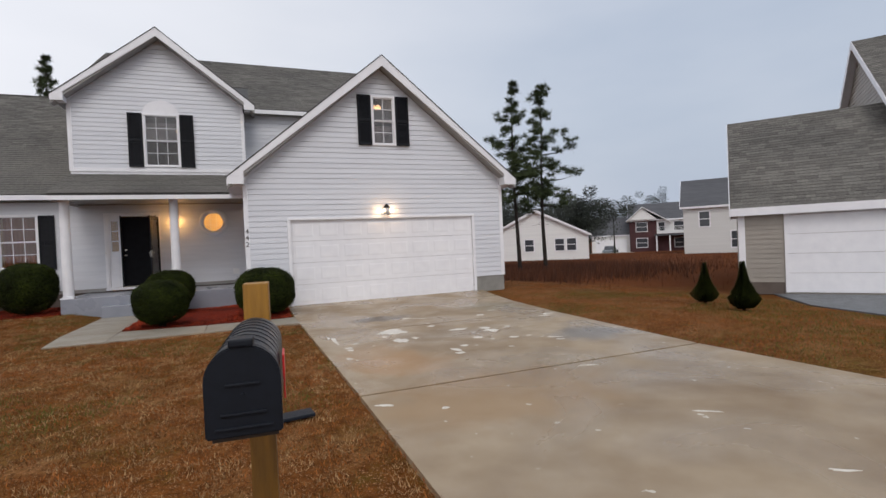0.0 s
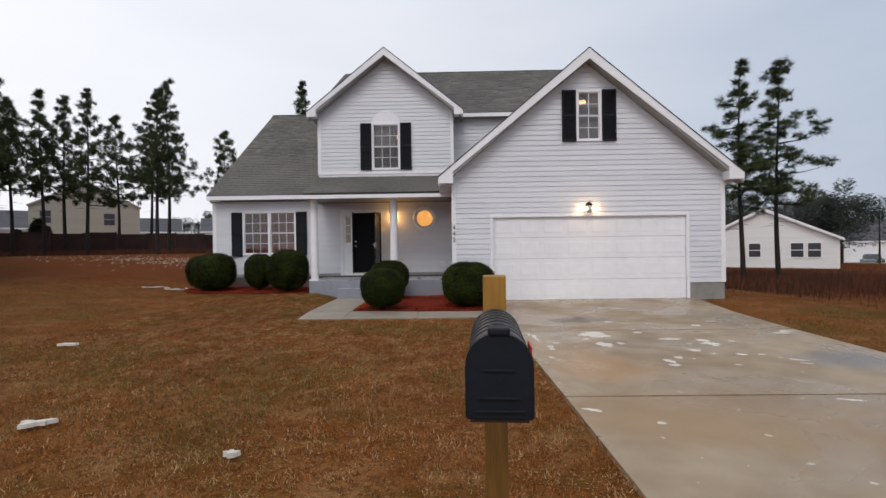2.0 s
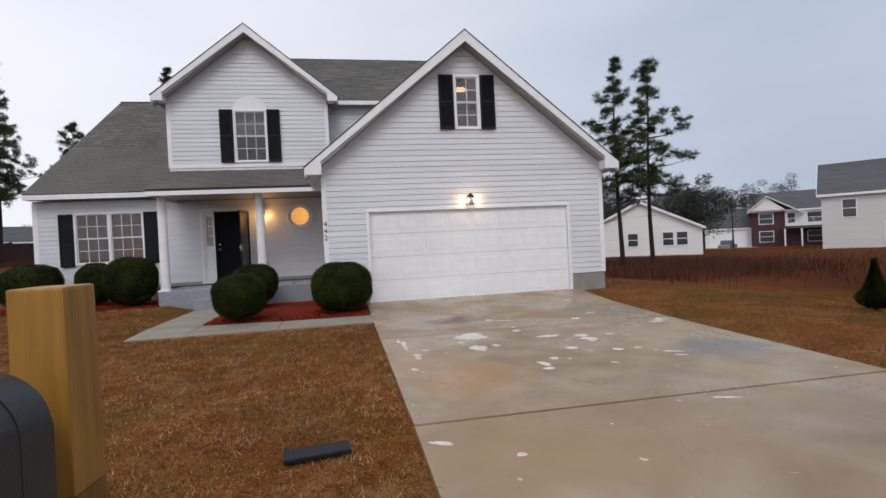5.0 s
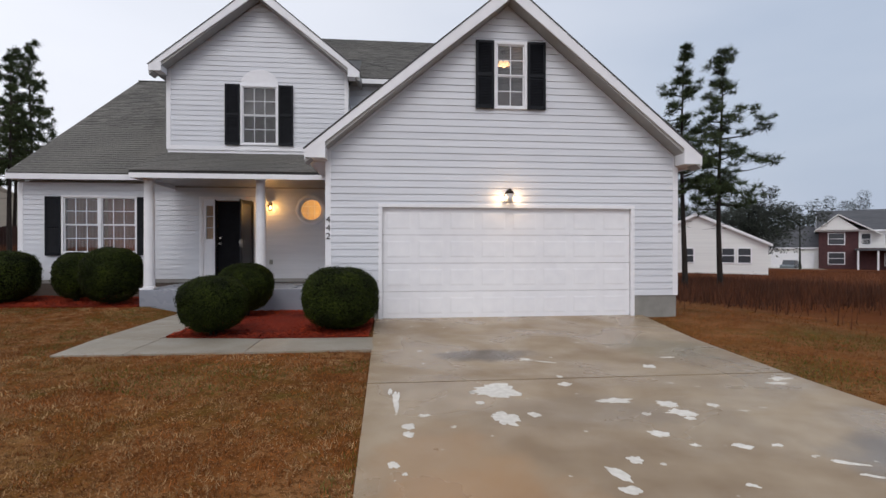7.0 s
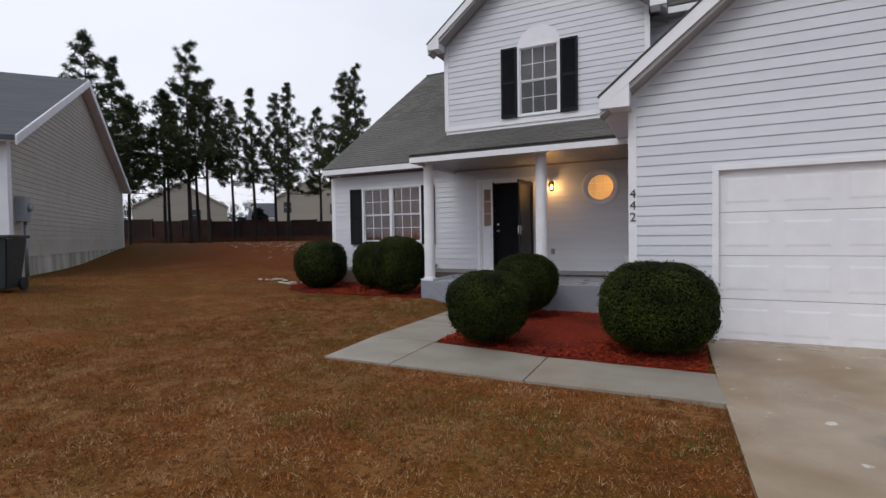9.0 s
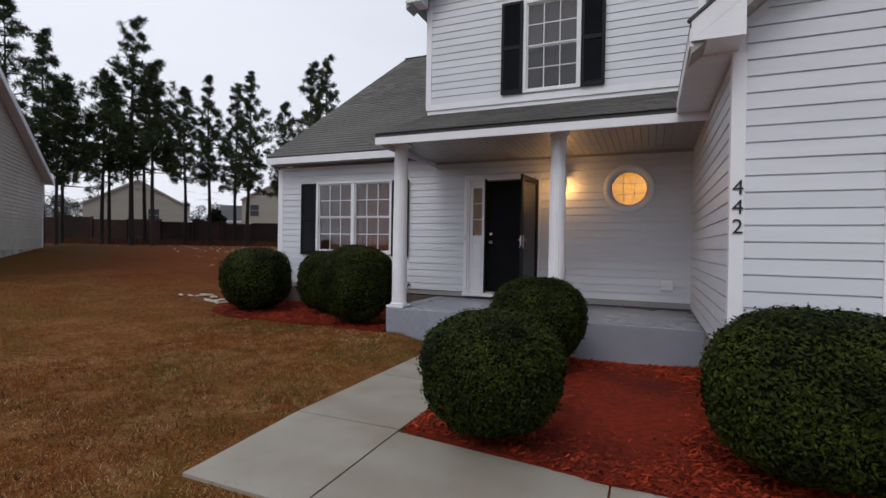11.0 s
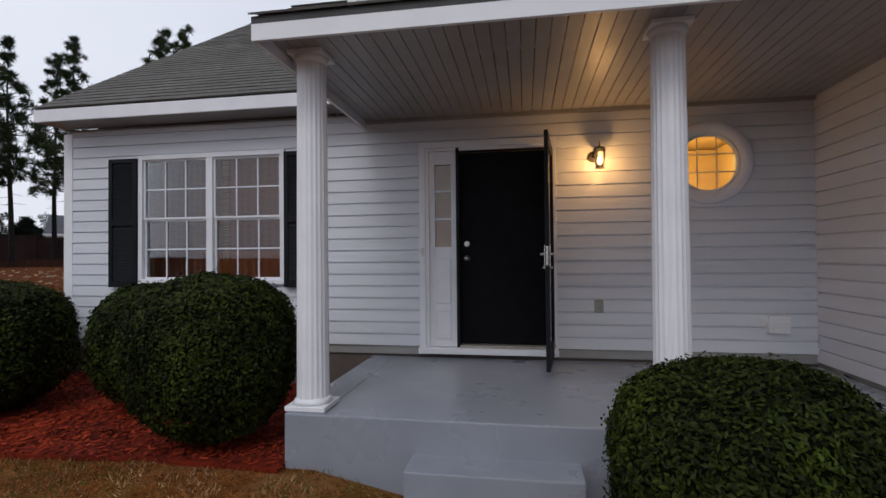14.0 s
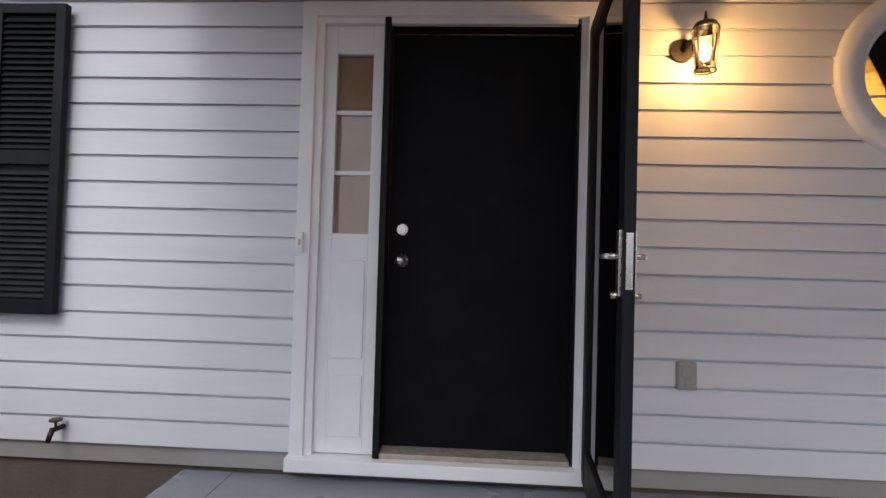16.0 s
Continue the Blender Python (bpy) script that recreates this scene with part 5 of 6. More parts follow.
# the front part stands at this size and depth against the garage
FRONT = Matrix.Translation((0.5, 7.24, 1.45)) @ Matrix.Scale(0.964, 4) @ Matrix.Translation((-0.5, -7.24, -1.45))
for ob in [o for o in scene.objects if o not in before_front and o.parent is None and abs(o.location.x - 3.95) > 0.01]:
    nudge = -0.10 if ob.name in ("wall_dormer", "window_4", "roof_dormer") else 0.0
    ob.matrix_basis = Matrix.Translation((0, nudge, 0)) @ FRONT @ ob.matrix_basis

# ---- mailbox ----
mb = thing("mailbox", "black plastic mailbox with a red flag on a yellowish wooden post", "mailbox", (0.40, 1.10, ground_z(0.4, 1.6) - 0.02), turn=-4)
MW, MD, MH0, MZ = 0.187, 0.52, 0.145, 1.035


def arch_loop(w, h0, rise, n=14):
    pts = [(-w / 2, 0), (-w / 2, h0)]
    for k in range(1, n):
        a = math.pi * (1 - k / n)
        pts.append((w / 2 * math.cos(a), h0 + rise * math.sin(a)))
    return pts + [(w / 2, h0), (w / 2, 0)]


def arched(w, h0, rise, y0, y1, zb, inset=0.0):
    bm = bmesh.new()
    prism(bm, [(x, z + zb) for x, z in arch_loop(w, h0, rise)], "y", y0, y1)
    return bm


bm = arched(MW - 0.012, MH0, 0.085, 0.02, MD, MZ)
bmesh.ops.bevel(bm, geom=bm.edges[:], offset=0.003, segments=1, affect='EDGES')
part("shell", bm, MAILTOP, mb, "arched black shell, damp on top")
bm = arched(MW, MH0, 0.09, -0.006, 0.03, MZ - 0.006)
bmesh.ops.bevel(bm, geom=[e for e in bm.edges if e.calc_length() > 0.001], offset=0.004, segments=2, affect='EDGES')
dr2 = part("front_door", bm, MAILBLACK, mb, "black arched front door")
for w_, z_ in ((0.055, 0.050), (0.042, 0.125), (0.07, 0.014)):
    part("rib", boxes((-w_, w_, -0.012, -0.005, MZ + z_, MZ + z_ + 0.007), bevel=0.002), MAILBLACK, dr2)
bm = bmesh.new()
cyl(bm, (0, -0.012, MZ + 0.10), (0, -0.005, MZ + 0.10), 0.005, seg=10)
part("boss", bm, MAILBLACK, dr2)
part("latch_tab", boxes((-0.030, 0.030, -0.016, 0.05, MZ + 0.225, MZ + 0.245), bevel=0.005), MAILBLACK, dr2, "door pull on top")
bm = bmesh.new()
for k in range(7):
    y = 0.08 + k * 0.062
    prism(bm, [(x * 1.006, z * 1.0 + MZ + 0.0006) for x, z in arch_loop(MW - 0.012, MH0, 0.0875)], "y", y, y + 0.008)
part("shell_rib", bm, MAILTOP, mb)
part("flag", boxes((MW / 2 + 0.002, MW / 2 + 0.007, 0.16, 0.20, MZ + 0.03, MZ + 0.10), (MW / 2 + 0.002, MW / 2 + 0.008, 0.13, 0.23, MZ + 0.10, MZ + 0.165), bevel=0.002), RED, mb, "red flag folded at the side")
part("floor_board", boxes((-MW / 2 + .012, MW / 2 - .012, 0.02, MD - .02, MZ - 0.022, MZ - .001)), POST_DARK, mb)
post = part("post", boxes((-0.046, 0.046, MD + 0.105, MD + 0.197, MZ - 0.02, 1.38), bevel=0.005), POST, mb, "square treated wooden post, wet and yellow-brown")
part("post_foot", boxes((-0.046, 0.046, MD + 0.105, MD + 0.197, -0.1, MZ - 0.02)), POST_LOW, mb, "darker lower half of the post")
part("arm", boxes((-0.040, 0.040, 0.36, MD + 0.104, MZ - 0.11, MZ - 0.022), bevel=0.005), POST_DARK, mb, "dark wooden arm under the box")

mat_ = thing("paver", "flat dark rubber paver lying on the lawn beside the mailbox", "paver", (0.66, 4.20, ground_z(.66, 4.2) + 0.012), turn=8)
part("plate", boxes((-0.22, 0.22, -0.09, 0.09, 0, 0.03), bevel=0.008), MAILBLACK, mat_)

# ---- shrubs ----


def shrub(x, y, zc, rx, ry_, rz_, count, seed, label, leaf=0.020):
    t = thing("shrub", label, "shrub", (x, y, ground_z(x, y)), "clipped shrubs by the house")
    cz = zc - ground_z(x, y)
    rnd = random.Random(seed)
    off = Vector((seed * 3.1, seed * 1.7, 0))

    def rad(d):
        return 1 + 0.05 * noise.noise(d * 1.7 + off) + 0.035 * noise.noise(d * 5 + off)

    # Solid core coloured as the shade between the leaves.
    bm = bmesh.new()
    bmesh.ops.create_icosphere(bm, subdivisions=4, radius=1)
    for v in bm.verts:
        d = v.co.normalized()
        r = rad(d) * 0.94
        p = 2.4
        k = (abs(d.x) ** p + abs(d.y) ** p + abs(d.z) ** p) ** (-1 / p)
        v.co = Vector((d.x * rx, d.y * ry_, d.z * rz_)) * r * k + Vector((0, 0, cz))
    part("inner_mass", bm, LEAF_CORE, t, "solid near-black core, shade between the leaves put into its colour")
    bm = bmesh.new()
    for a in range(4):
        c, s = math.cos(a * 1.6 + seed), math.sin(a * 1.6 + seed)
        cyl(bm, (0.04 * c, 0.04 * s, -0.08), (0.2 * c * rx, 0.2 * s * rx, cz), 0.022, 0.012, 7)
    part("stem", bm, BARK, t)
    vs, fs = [], []
    for _ in range(count):
        z = rnd.uniform(-1, 1)
        a = rnd.uniform(0, 2 * math.pi)
        s = math.sqrt(1 - z * z)
        d = Vector((s * math.cos(a), s * math.sin(a), z))
        p = 2.4
        k = (abs(d.x) ** p + abs(d.y) ** p + abs(d.z) ** p) ** (-1 / p)
        depth = rnd.uniform(0.93, 1.0) if rnd.random() > 0.03 else rnd.uniform(1.0, 1.05)
        low = min(1.22, (cz - 0.03) / rz_) if d.z < 0 else 1.0
        c = Vector((d.x * rx, d.y * ry_, d.z * rz_ * low)) * k * rad(d) * depth + Vector((0, 0, cz))
        nrm = (Vector((d.x / rx, d.y / ry_, d.z / rz_)).normalized() + Vector((rnd.uniform(-.8, .8), rnd.uniform(-.8, .8), rnd.uniform(-.5, 1.0)))).normalized()
        u = nrm.orthogonal().normalized()
        v = nrm.cross(u)
        a = rnd.uniform(0, 6.28)
        ax = u * math.cos(a) + v * math.sin(a)
        bx = nrm.cross(ax)
        l, w = leaf * rnd.uniform(0.7, 1.3), leaf * rnd.uniform(0.35, 0.6)
        i = len(vs)
        vs += [tuple(c - ax * l), tuple(c + bx * w), tuple(c + ax * l + nrm * 0.003), tuple(c - bx * w)]
        fs.append((i, i + 1, i + 2, i + 3))
    raw("leaf", vs, fs, LEAF, t, "small glossy dark green leaves", kind="stuff")
    return t


shrub(-1.345, 11.20, 0.58, 0.515, 0.53, 0.40, 32000, 1, "wide clipped boxwood shrub in the mulch bed by the path corner", 0.015)
shrub(-1.454, 13.31, 0.68, 0.54, 0.54, 0.43, 28000, 2, "clipped boxwood shrub beside the porch step", 0.015)
shrub(0.675, 11.32, 0.60, 0.63, 0.56, 0.51, 26000, 3, "large rounded boxwood shrub at the garage corner", 0.017)
shrub(-7.05, 14.74, 0.83, 0.62, 0.60, 0.54, 16000, 4, "rounded boxwood shrub at the end of the front bed", 0.022)
shrub(-5.79, 15.10, 0.84, 0.44, 0.44, 0.48, 12000, 5, "smaller boxwood shrub under the front window", 0.022)
shrub(-4.67, 14.46, 0.89, 0.60, 0.56, 0.555, 24000, 6, "large boxwood shrub against the porch corner", 0.018)
shrub(-7.89, 15.60, 0.80, 0.48, 0.45, 0.48, 6000, 8, "boxwood shrub half hidden at the house corner", 0.022)


def cone_shrub(x, y, h, r, seed):
    t = thing("conical_shrub", "small pointed evergreen shrub on the side lawn", "shrub", (x, y, ground_z(x, y)), "pointed shrubs on the side lawn")
    rnd = random.Random(seed)
    bm = bmesh.new()
    cyl(bm, (0, 0, -0.05), (0, 0, h * 0.5), 0.03, 0.015, 7)
    part("trunk", bm, BARK, t)
    # Core again coloured as inner shade, filling the gaps in the foliage.
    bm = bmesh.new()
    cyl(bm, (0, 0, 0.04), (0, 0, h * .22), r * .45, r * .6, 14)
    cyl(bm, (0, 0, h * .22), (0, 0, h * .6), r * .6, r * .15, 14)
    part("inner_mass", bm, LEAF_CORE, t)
    vs, fs = [], []
    for _ in range(16000):
        u = rnd.random() ** 0.9
        z = h * (0.05 + 0.95 * u)
        prof = r * (min(1, (u + 0.12) * 3.2)) * (0.12 + 0.88 * (1 - u) ** 1.9) * (1 - u) ** .25 * 1.35
        a = rnd.uniform(0, 6.28)
        rr2 = prof * (1 + 0.25 * noise.noise(Vector((math.cos(a) * 2, math.sin(a) * 2, z * 3 + seed)))) * rnd.uniform(0.6, 1.0) ** 0.4
        c = Vector((rr2 * math.cos(a), rr2 * math.sin(a), z))
        d = Vector((math.cos(a) * .5, math.sin(a) * .5, 1)) + Vector((rnd.uniform(-.4, .4), rnd.uniform(-.4, .4), 0))
        d.normalize()
        b = d.orthogonal().normalized() * 0.014
        l = rnd.uniform(.03, .075)
        i = len(vs)
        vs += [tuple(c - b), tuple(c + b), tuple(c + d * l)]
        fs.append((i, i + 1, i + 2))
    raw("foliage", vs, fs, CONE_LEAF, t, "dense dark green foliage", kind="stuff")


cone_shrub(9.95, 7.9, 0.88, 0.30, 1)
cone_shrub(9.4, 6.55, 0.92, 0.30, 2)

# ---- pines ----


def pine(x, y, h, seed, crown=0.45, spread=1.6, dens=1.0, lean=0.0, base=None):
    z0 = ground_z(x, y) if base is None else base
    t = thing("pine_tree", "tall thin pine with a bare lower trunk and ragged crown", "tree", (x, y, z0), "pines behind the house")
    rnd = random.Random(seed)
    bm = bmesh.new()
    r = 0.010 * h + 0.02
    pts = [Vector((lean * s * s * h * .3 + 0.06 * math.sin(s * 5 + seed), 0.06 * math.sin(s * 4 + seed * 2), h * s - 0.2 * (s == 0))) for s in [k / 8 for k in range(9)]]
    for k in range(8):
        cyl(bm, pts[k], pts[k + 1], r * (1 - k / 8.6), r * (1 - (k + 1) / 8.6), 8)
    part("trunk", bm, BARK, t, "dark straight bark-covered trunk")
    lb = bmesh.new()
    vs, fs = [], []

    def tuft(c, size):
        n = int(46 * dens)
        for _ in range(n):
            d = Vector((rnd.gauss(0, 1), rnd.gauss(0, 1), rnd.gauss(0.35, .8))).normalized()
            s = c + d * size * rnd.uniform(0, .45)
            b = d.orthogonal().normalized() * rnd.uniform(0.012, 0.022)
            l = size * rnd.uniform(.35, .75)
            i = len(vs)
            vs.extend([tuple(s - b), tuple(s + b), tuple(s + d * l)])
            fs.append((i, i + 1, i + 2))

    limbs = int(38 * h / 10)
    for k in range(limbs):
        s = 1 - (1 - crown) * (k / limbs) ** 0.9
        if rnd.random() < 0.10:
            continue
        c0 = pts[min(7, int(s * 8))].lerp(pts[min(8, int(s * 8) + 1)], s * 8 - int(s * 8)) if s < 1 else pts[8]
        a = k * 2.4 + rnd.uniform(-.5, .5)
        q = (1 - s) / (1 - crown)
        l = spread * (0.14 + 0.86 * min(1, q * 1.25)) * rnd.uniform(.42, 1.1) * (1 - .25 * max(0, q - .6))
        up = rnd.uniform(0.1, 0.45) * (1.2 - q)
        tip = c0 + Vector((math.cos(a) * l, math.sin(a) * l, up * l + .05))
        mid = c0.lerp(tip, .55) - Vector((0, 0, .06 * l))
        cyl(lb, c0, mid, 0.022 + .012 * l, 0.016, 5)
        cyl(lb, mid, tip, 0.016, 0.007, 5)
        for j in range(int(3 + l * 4.2)):
            f = rnd.uniform(0.35, 1.05)
            c = c0.lerp(tip, f) + Vector((rnd.gauss(0, .19), rnd.gauss(0, .19), rnd.gauss(0.05, .14))) * min(1.4, l)
            tuft(c, rnd.uniform(0.22, 0.40))
    for _ in range(5):
        tuft(pts[8] + Vector((rnd.gauss(0, .08), rnd.gauss(0, .08), rnd.uniform(-.4, .15))), .28)
    for k in range(7):
        s = rnd.uniform(0.25, crown)
        a = rnd.uniform(0, 6.28)
        c0 = Vector((0, 0, h * s))
        cyl(lb, c0, c0 + Vector((math.cos(a), math.sin(a), -.1)) * rnd.uniform(.3, .8), 0.012, 0.004, 4)
    part("limb", lb, BARK, t, "thin limbs and dead snags", "stuff")
    raw("needles", vs, fs, NEEDLE, t, "tufts of dark green needles", kind="stuff")
    return t


PINES = ((12.45, 20.5, 9.2, 21, .38, 1.6), (14.6, 21.4, 9.5, 22, .33, 2.3),
         (-24.5, 24.3, 11.2, 23, .40, 2.6), (-22.5, 30.1, 10.2, 24, .35, 1.8), (-19.1, 33.0, 11.6, 25, .40, 2.3), (-24.4, 28.9, 9.8, 26, .45, 1.3),
         (-23.3, 24.6, 9.0, 27, .45, 1.8), (-26.3, 24.0, 8.7, 28, .45, 2.2), (-27.8, 25.3, 8.9, 29, .45, 2.0), (-25.5, 21.5, 7.2, 30, .42, 2.0), (-24.6, 19.0, 10.2, 31, .38, 2.0),
         (-26.3, 28.8, 9.4, 32, .45, 1.9), (-28.4, 27.8, 10.4, 33, .45, 2.1), (-29.8, 24.1, 8.8, 34, .40, 2.1), (-27.5, 21.9, 10.0, 35, .42, 2.0),
         (-18.2, 30.3, 10.2, 36, .40, 2.0), (-22.5, 36.6, 10.6, 37, .42, 2.2), (-24.0, 35.0, 9.8, 38, .40, 2.1), (-16.5, 36.0, 8.8, 39, .40, 2.2), (-25.5, 32.0, 10.4, 40, .40, 1.9), (-10.1, 34.0, 12.0, 41, .50, 1.7))
for x, y, h, sd, cr, sp_ in PINES:
    pine(x, y, h, sd, cr if x > 0 else cr - 0.06, sp_, dens=2.5 if x > 0 else 1.4)

# ---- patches on the driveway ----


def blot(name, where, rx, ry, turn, seed, material, label, category, lift=0.009, thick=0.002, rag=0.62):
    x0, y0 = where
    t = bmesh.new()
    n = 40
    c, s = math.cos(radians(turn)), math.sin(radians(turn))
    ring_ = []
    for k in range(n):
        a = 2 * math.pi * k / n
        r = 1 + rag * noise.noise(Vector((math.cos(a) * 1.6 + seed, math.sin(a) * 1.6, seed))) * 1.8 + 0.34 * noise.noise(Vector((math.cos(a) * 6, math.sin(a) * 6, seed * 2.0)))
        u, v = rx * r * math.cos(a), ry * r * math.sin(a)
        ring_.append((u * c - v * s, u * s + v * c))
    z = ground_z(x0, y0)
    top = [t.verts.new((u, v, ground_z(x0 + u, y0 + v) - z + lift + thick)) for u, v in ring_]
    low = [t.verts.new((u * 1.02, v * 1.02, ground_z(x0 + u, y0 + v) - z + lift - 0.006)) for u, v in ring_]
    t.faces.new(top)
    for i in range(n):
        t.faces.new((top[i], low[i], low[(i + 1) % n], top[(i + 1) % n]))
    ob = part(name, t, material, None, label)
    ob.location = (x0, y0, z)
    ob["category"] = category
    return ob


for x, y, rx, ry, a, sd in ((2.59, 7.76, 0.24, 0.229, -5, 1), (2.49, 6.99, 0.118, 0.188, 10, 2), (1.59, 7.56, 0.037, 0.35, 0, 3), (1.69, 6.87, 0.068, 0.061, 0, 4), (1.68, 6.7, 0.047, 0.056, 20, 5), (3.63, 7.34, 0.163, 0.075, 0, 6), (4.05, 7.2, 0.103, 0.096, -30, 7),
                            (4.04, 6.97, 0.122, 0.101, -35, 8), (4.45, 7.13, 0.051, 0.063, 0, 9), (5.74, 7.89, 0.147, 0.057, 5, 10), (5.59, 7.73, 0.119, 0.053, -10, 11), (2.76, 7.04, 0.053, 0.07, 20, 12), (3.34, 7.91, 0.082, 0.083, -40, 13), (3.59, 6.53, 0.082, 0.079, -15, 14),
                            (3.19, 6.11, 0.053, 0.065, -20, 15), (3.34, 6.03, 0.02, 0.021, 0, 16), (2.98, 5.91, 0.046, 0.129, 20, 17), (2.96, 5.72, 0.067, 0.053, 0, 18), (1.57, 6.19, 0.037, 0.058, 10, 19), (4.06, 6.25, 0.077, 0.04, -25, 20), (4.33, 6.24, 0.045, 0.025, 0, 21),
                            (4.56, 5.93, 0.112, 0.029, -30, 22), (4.55, 5.74, 0.071, 0.022, -30, 23), (4.62, 8.56, 0.075, 0.097, 0, 24), (3.23, 9.05, 0.079, 0.078, 0, 25), (3.74, 6.3, 0.033, 0.03, 0, 26), (1.64, 6.05, 0.02, 0.023, 0, 27), (1.82, 7.11, 0.053, 0.041, 0, 28),
                            (2.36, 7.4, 0.042, 0.049, 30, 29), (4.68, 10.49, 0.054, 0.098, 0, 30), (4.04, 6.83, 0.038, 0.054, -40, 31), (3.39, 8.22, 0.038, 0.047, 0, 32), (3.71, 5.7, 0.044, 0.024, -30, 33), (2.33, 7.72, 0.028, 0.056, 0, 34), (1.53, 7.83, 0.022, 0.132, 0, 35),
                            (3.83, 2.68, 0.13, 0.018, -35, 40), (3.68, 1.6, 0.09, 0.016, -35, 41), (3.95, 4.35, 0.1, 0.018, -20, 42), (1.52, 4.12, 0.09, 0.03, -30, 43), (1.98, 3.8, 0.035, 0.03, 0, 44), (5.1, 9.0, 0.09, 0.03, 0, 45), (3.45, 8.9, 0.12, 0.03, -30, 46)):
    blot("flaked_patch", (x, y), rx * 0.9, ry * 0.85, a, sd, SPALL, "thin pale patch of flaked paint stuck on the damp driveway concrete", "patch", rag=0.34)["group"] = "pale patches on the driveway"

for x, y, rx, ry, sd, lab in ((-5.70, 7.25, .09, .06, 51, "small pale crumpled litter lying on the lawn"), (-3.27, 3.85, .10, .05, 52, "torn pale litter lying flat on the lawn"), (-1.3, 3.2, .04, .03, 53, "brown crumpled leaf on the lawn")):
    o = blot("litter", (x, y), rx, ry, 10, sd, PAPER, lab, "litter", lift=0.02, thick=0.03)
rnd = random.Random(77)
debris = thing("debris_pile", "low spread of broken pale debris on the lawn beside the bed", "debris", (-8.95, 15.4, ground_z(-8.95, 15.4)))
for k in range(16):
    u, v = rnd.uniform(-.6, .6), rnd.uniform(-.30, .30)
    bm = boxes((-rnd.uniform(.05, .14), rnd.uniform(.05, .14), -rnd.uniform(.02, .05), rnd.uniform(.02, .05), 0.0, 0.025))
    bmesh.ops.rotate(bm, verts=bm.verts, cent=(0, 0, 0), matrix=Matrix.Rotation(rnd.uniform(0, 3), 3, 'Z'))
    bmesh.ops.translate(bm, verts=bm.verts, vec=(u, v, ground_z(-8.95 + u, 15.4 + v) - ground_z(-8.95, 15.4)))
    part("piece", bm, PAPER, debris)
vs, fs = [], []
for k in range(500):
    x, y = -14 + rnd.gauss(0, 3.2), 24.5 + rnd.gauss(0, 1.2)
    z = ground_z(x, y) + 0.01
    i = len(vs)
    a, l = rnd.uniform(0, 3), rnd.uniform(.03, .14)
    vs += [(x - l * math.cos(a), y - l * math.sin(a), z), (x + l * .4 * math.sin(a), y - l * .4 * math.cos(a), z + .02), (x + l * math.cos(a), y + l * math.sin(a), z + .05), (x - l * .4 * math.sin(a), y + l * .4 * math.cos(a), z + .03)]
    fs.append((i, i + 1, i + 2, i + 3))
raw("rubble", vs, fs, RUBBLE, label="scattered pale rubble at the back of the lawn", category="debris", kind="stuff")

# ---- fence and brush ----
fence = thing("fence", "low dark red-brown fence along the back of the lots", "fence")
line = ((-6, 39.5), (-10, 38.5), (-14, 37.1), (-18, 35.6), (-21.5, 34.4), (-25, 33), (-28, 30.9), (-31, 28.5), (-33.5, 25.8), (-36, 23), (-39, 19), (-42, 15), (-45, 11))
for (x0, y0), (x1, y1) in zip(line, line[1:]):
    a = math.atan2(y1 - y0, x1 - x0)
    L0 = math.hypot(x1 - x0, y1 - y0)
    n = int(L0 / 2.2) + 1
    for k in range(n):
        ux, uy = x0 + (x1 - x0) * k / n, y0 + (y1 - y0) * k / n
        zb = ground_z(ux, uy)
        topz = 2.62 + 0.06 * math.sin(ux * 2.1) + max(0, (-ux - 15) * 0.012)
        bm = boxes((0, L0 / n - 0.02, -0.015, 0.015, zb - 0.05, topz))
        bmesh.ops.rotate(bm, verts=bm.verts, cent=(0, 0, 0), matrix=Matrix.Rotation(a, 3, 'Z'))
        bmesh.ops.translate(bm, verts=bm.verts, vec=(ux, uy, 0))
        part("panel", bm, FENCE, fence)
        part("post", boxes((ux - .05, ux + .05, uy - .08, uy + .02, zb - .1, topz + .05)), FENCE, fence)


def brush(name, count, spot, seed, hmin, hmax, label, material=None):
    r = random.Random(seed)
    v_, f_ = [], []
    for _ in range(count):
        x, y = spot(r)
        z = ground_z(x, y) - 0.03
        h = r.uniform(hmin, hmax)
        a, l = r.uniform(0, 6.28), r.uniform(0, .5) * h
        b = r.uniform(0, 6.28)
        w = r.uniform(.006, .018)
        i = len(v_)
        v_ += [(x + w * math.cos(b), y + w * math.sin(b), z), (x - w * math.cos(b), y - w * math.sin(b), z), (x + l * math.cos(a), y + l * math.sin(a), z + h)]
        f_.append((i, i + 1, i + 2))
    raw(name, v_, f_, material or BRUSH, label=label, category="dry brush", kind="stuff")


def by_fence(r):
    k = r.randrange(1, len(line) - 2)
    s = r.random()
    d = abs(r.gauss(0, 1.6)) + .3
    (x0, y0), (x1, y1) = line[k], line[k + 1]
    x, y = x0 + (x1 - x0) * s, y0 + (y1 - y0) * s
    return x + d * 0.55, y - d * 0.85


brush("brush", 42000, by_fence, 5, .12, .45, "dry reddish grass and weeds along the fence")
brush("brush", 30000, lambda r: (r.gauss(14, 3.5), r.gauss(21.5, 2.6)), 6, .10, .6, "dry reddish weeds and twigs round the two pines")
brush("brush", 26000, lambda r: (r.uniform(9, 48), r.uniform(16, 45)), 7, .06, .2, "thin dry red grass on the open field")

# ---- houses round about ----


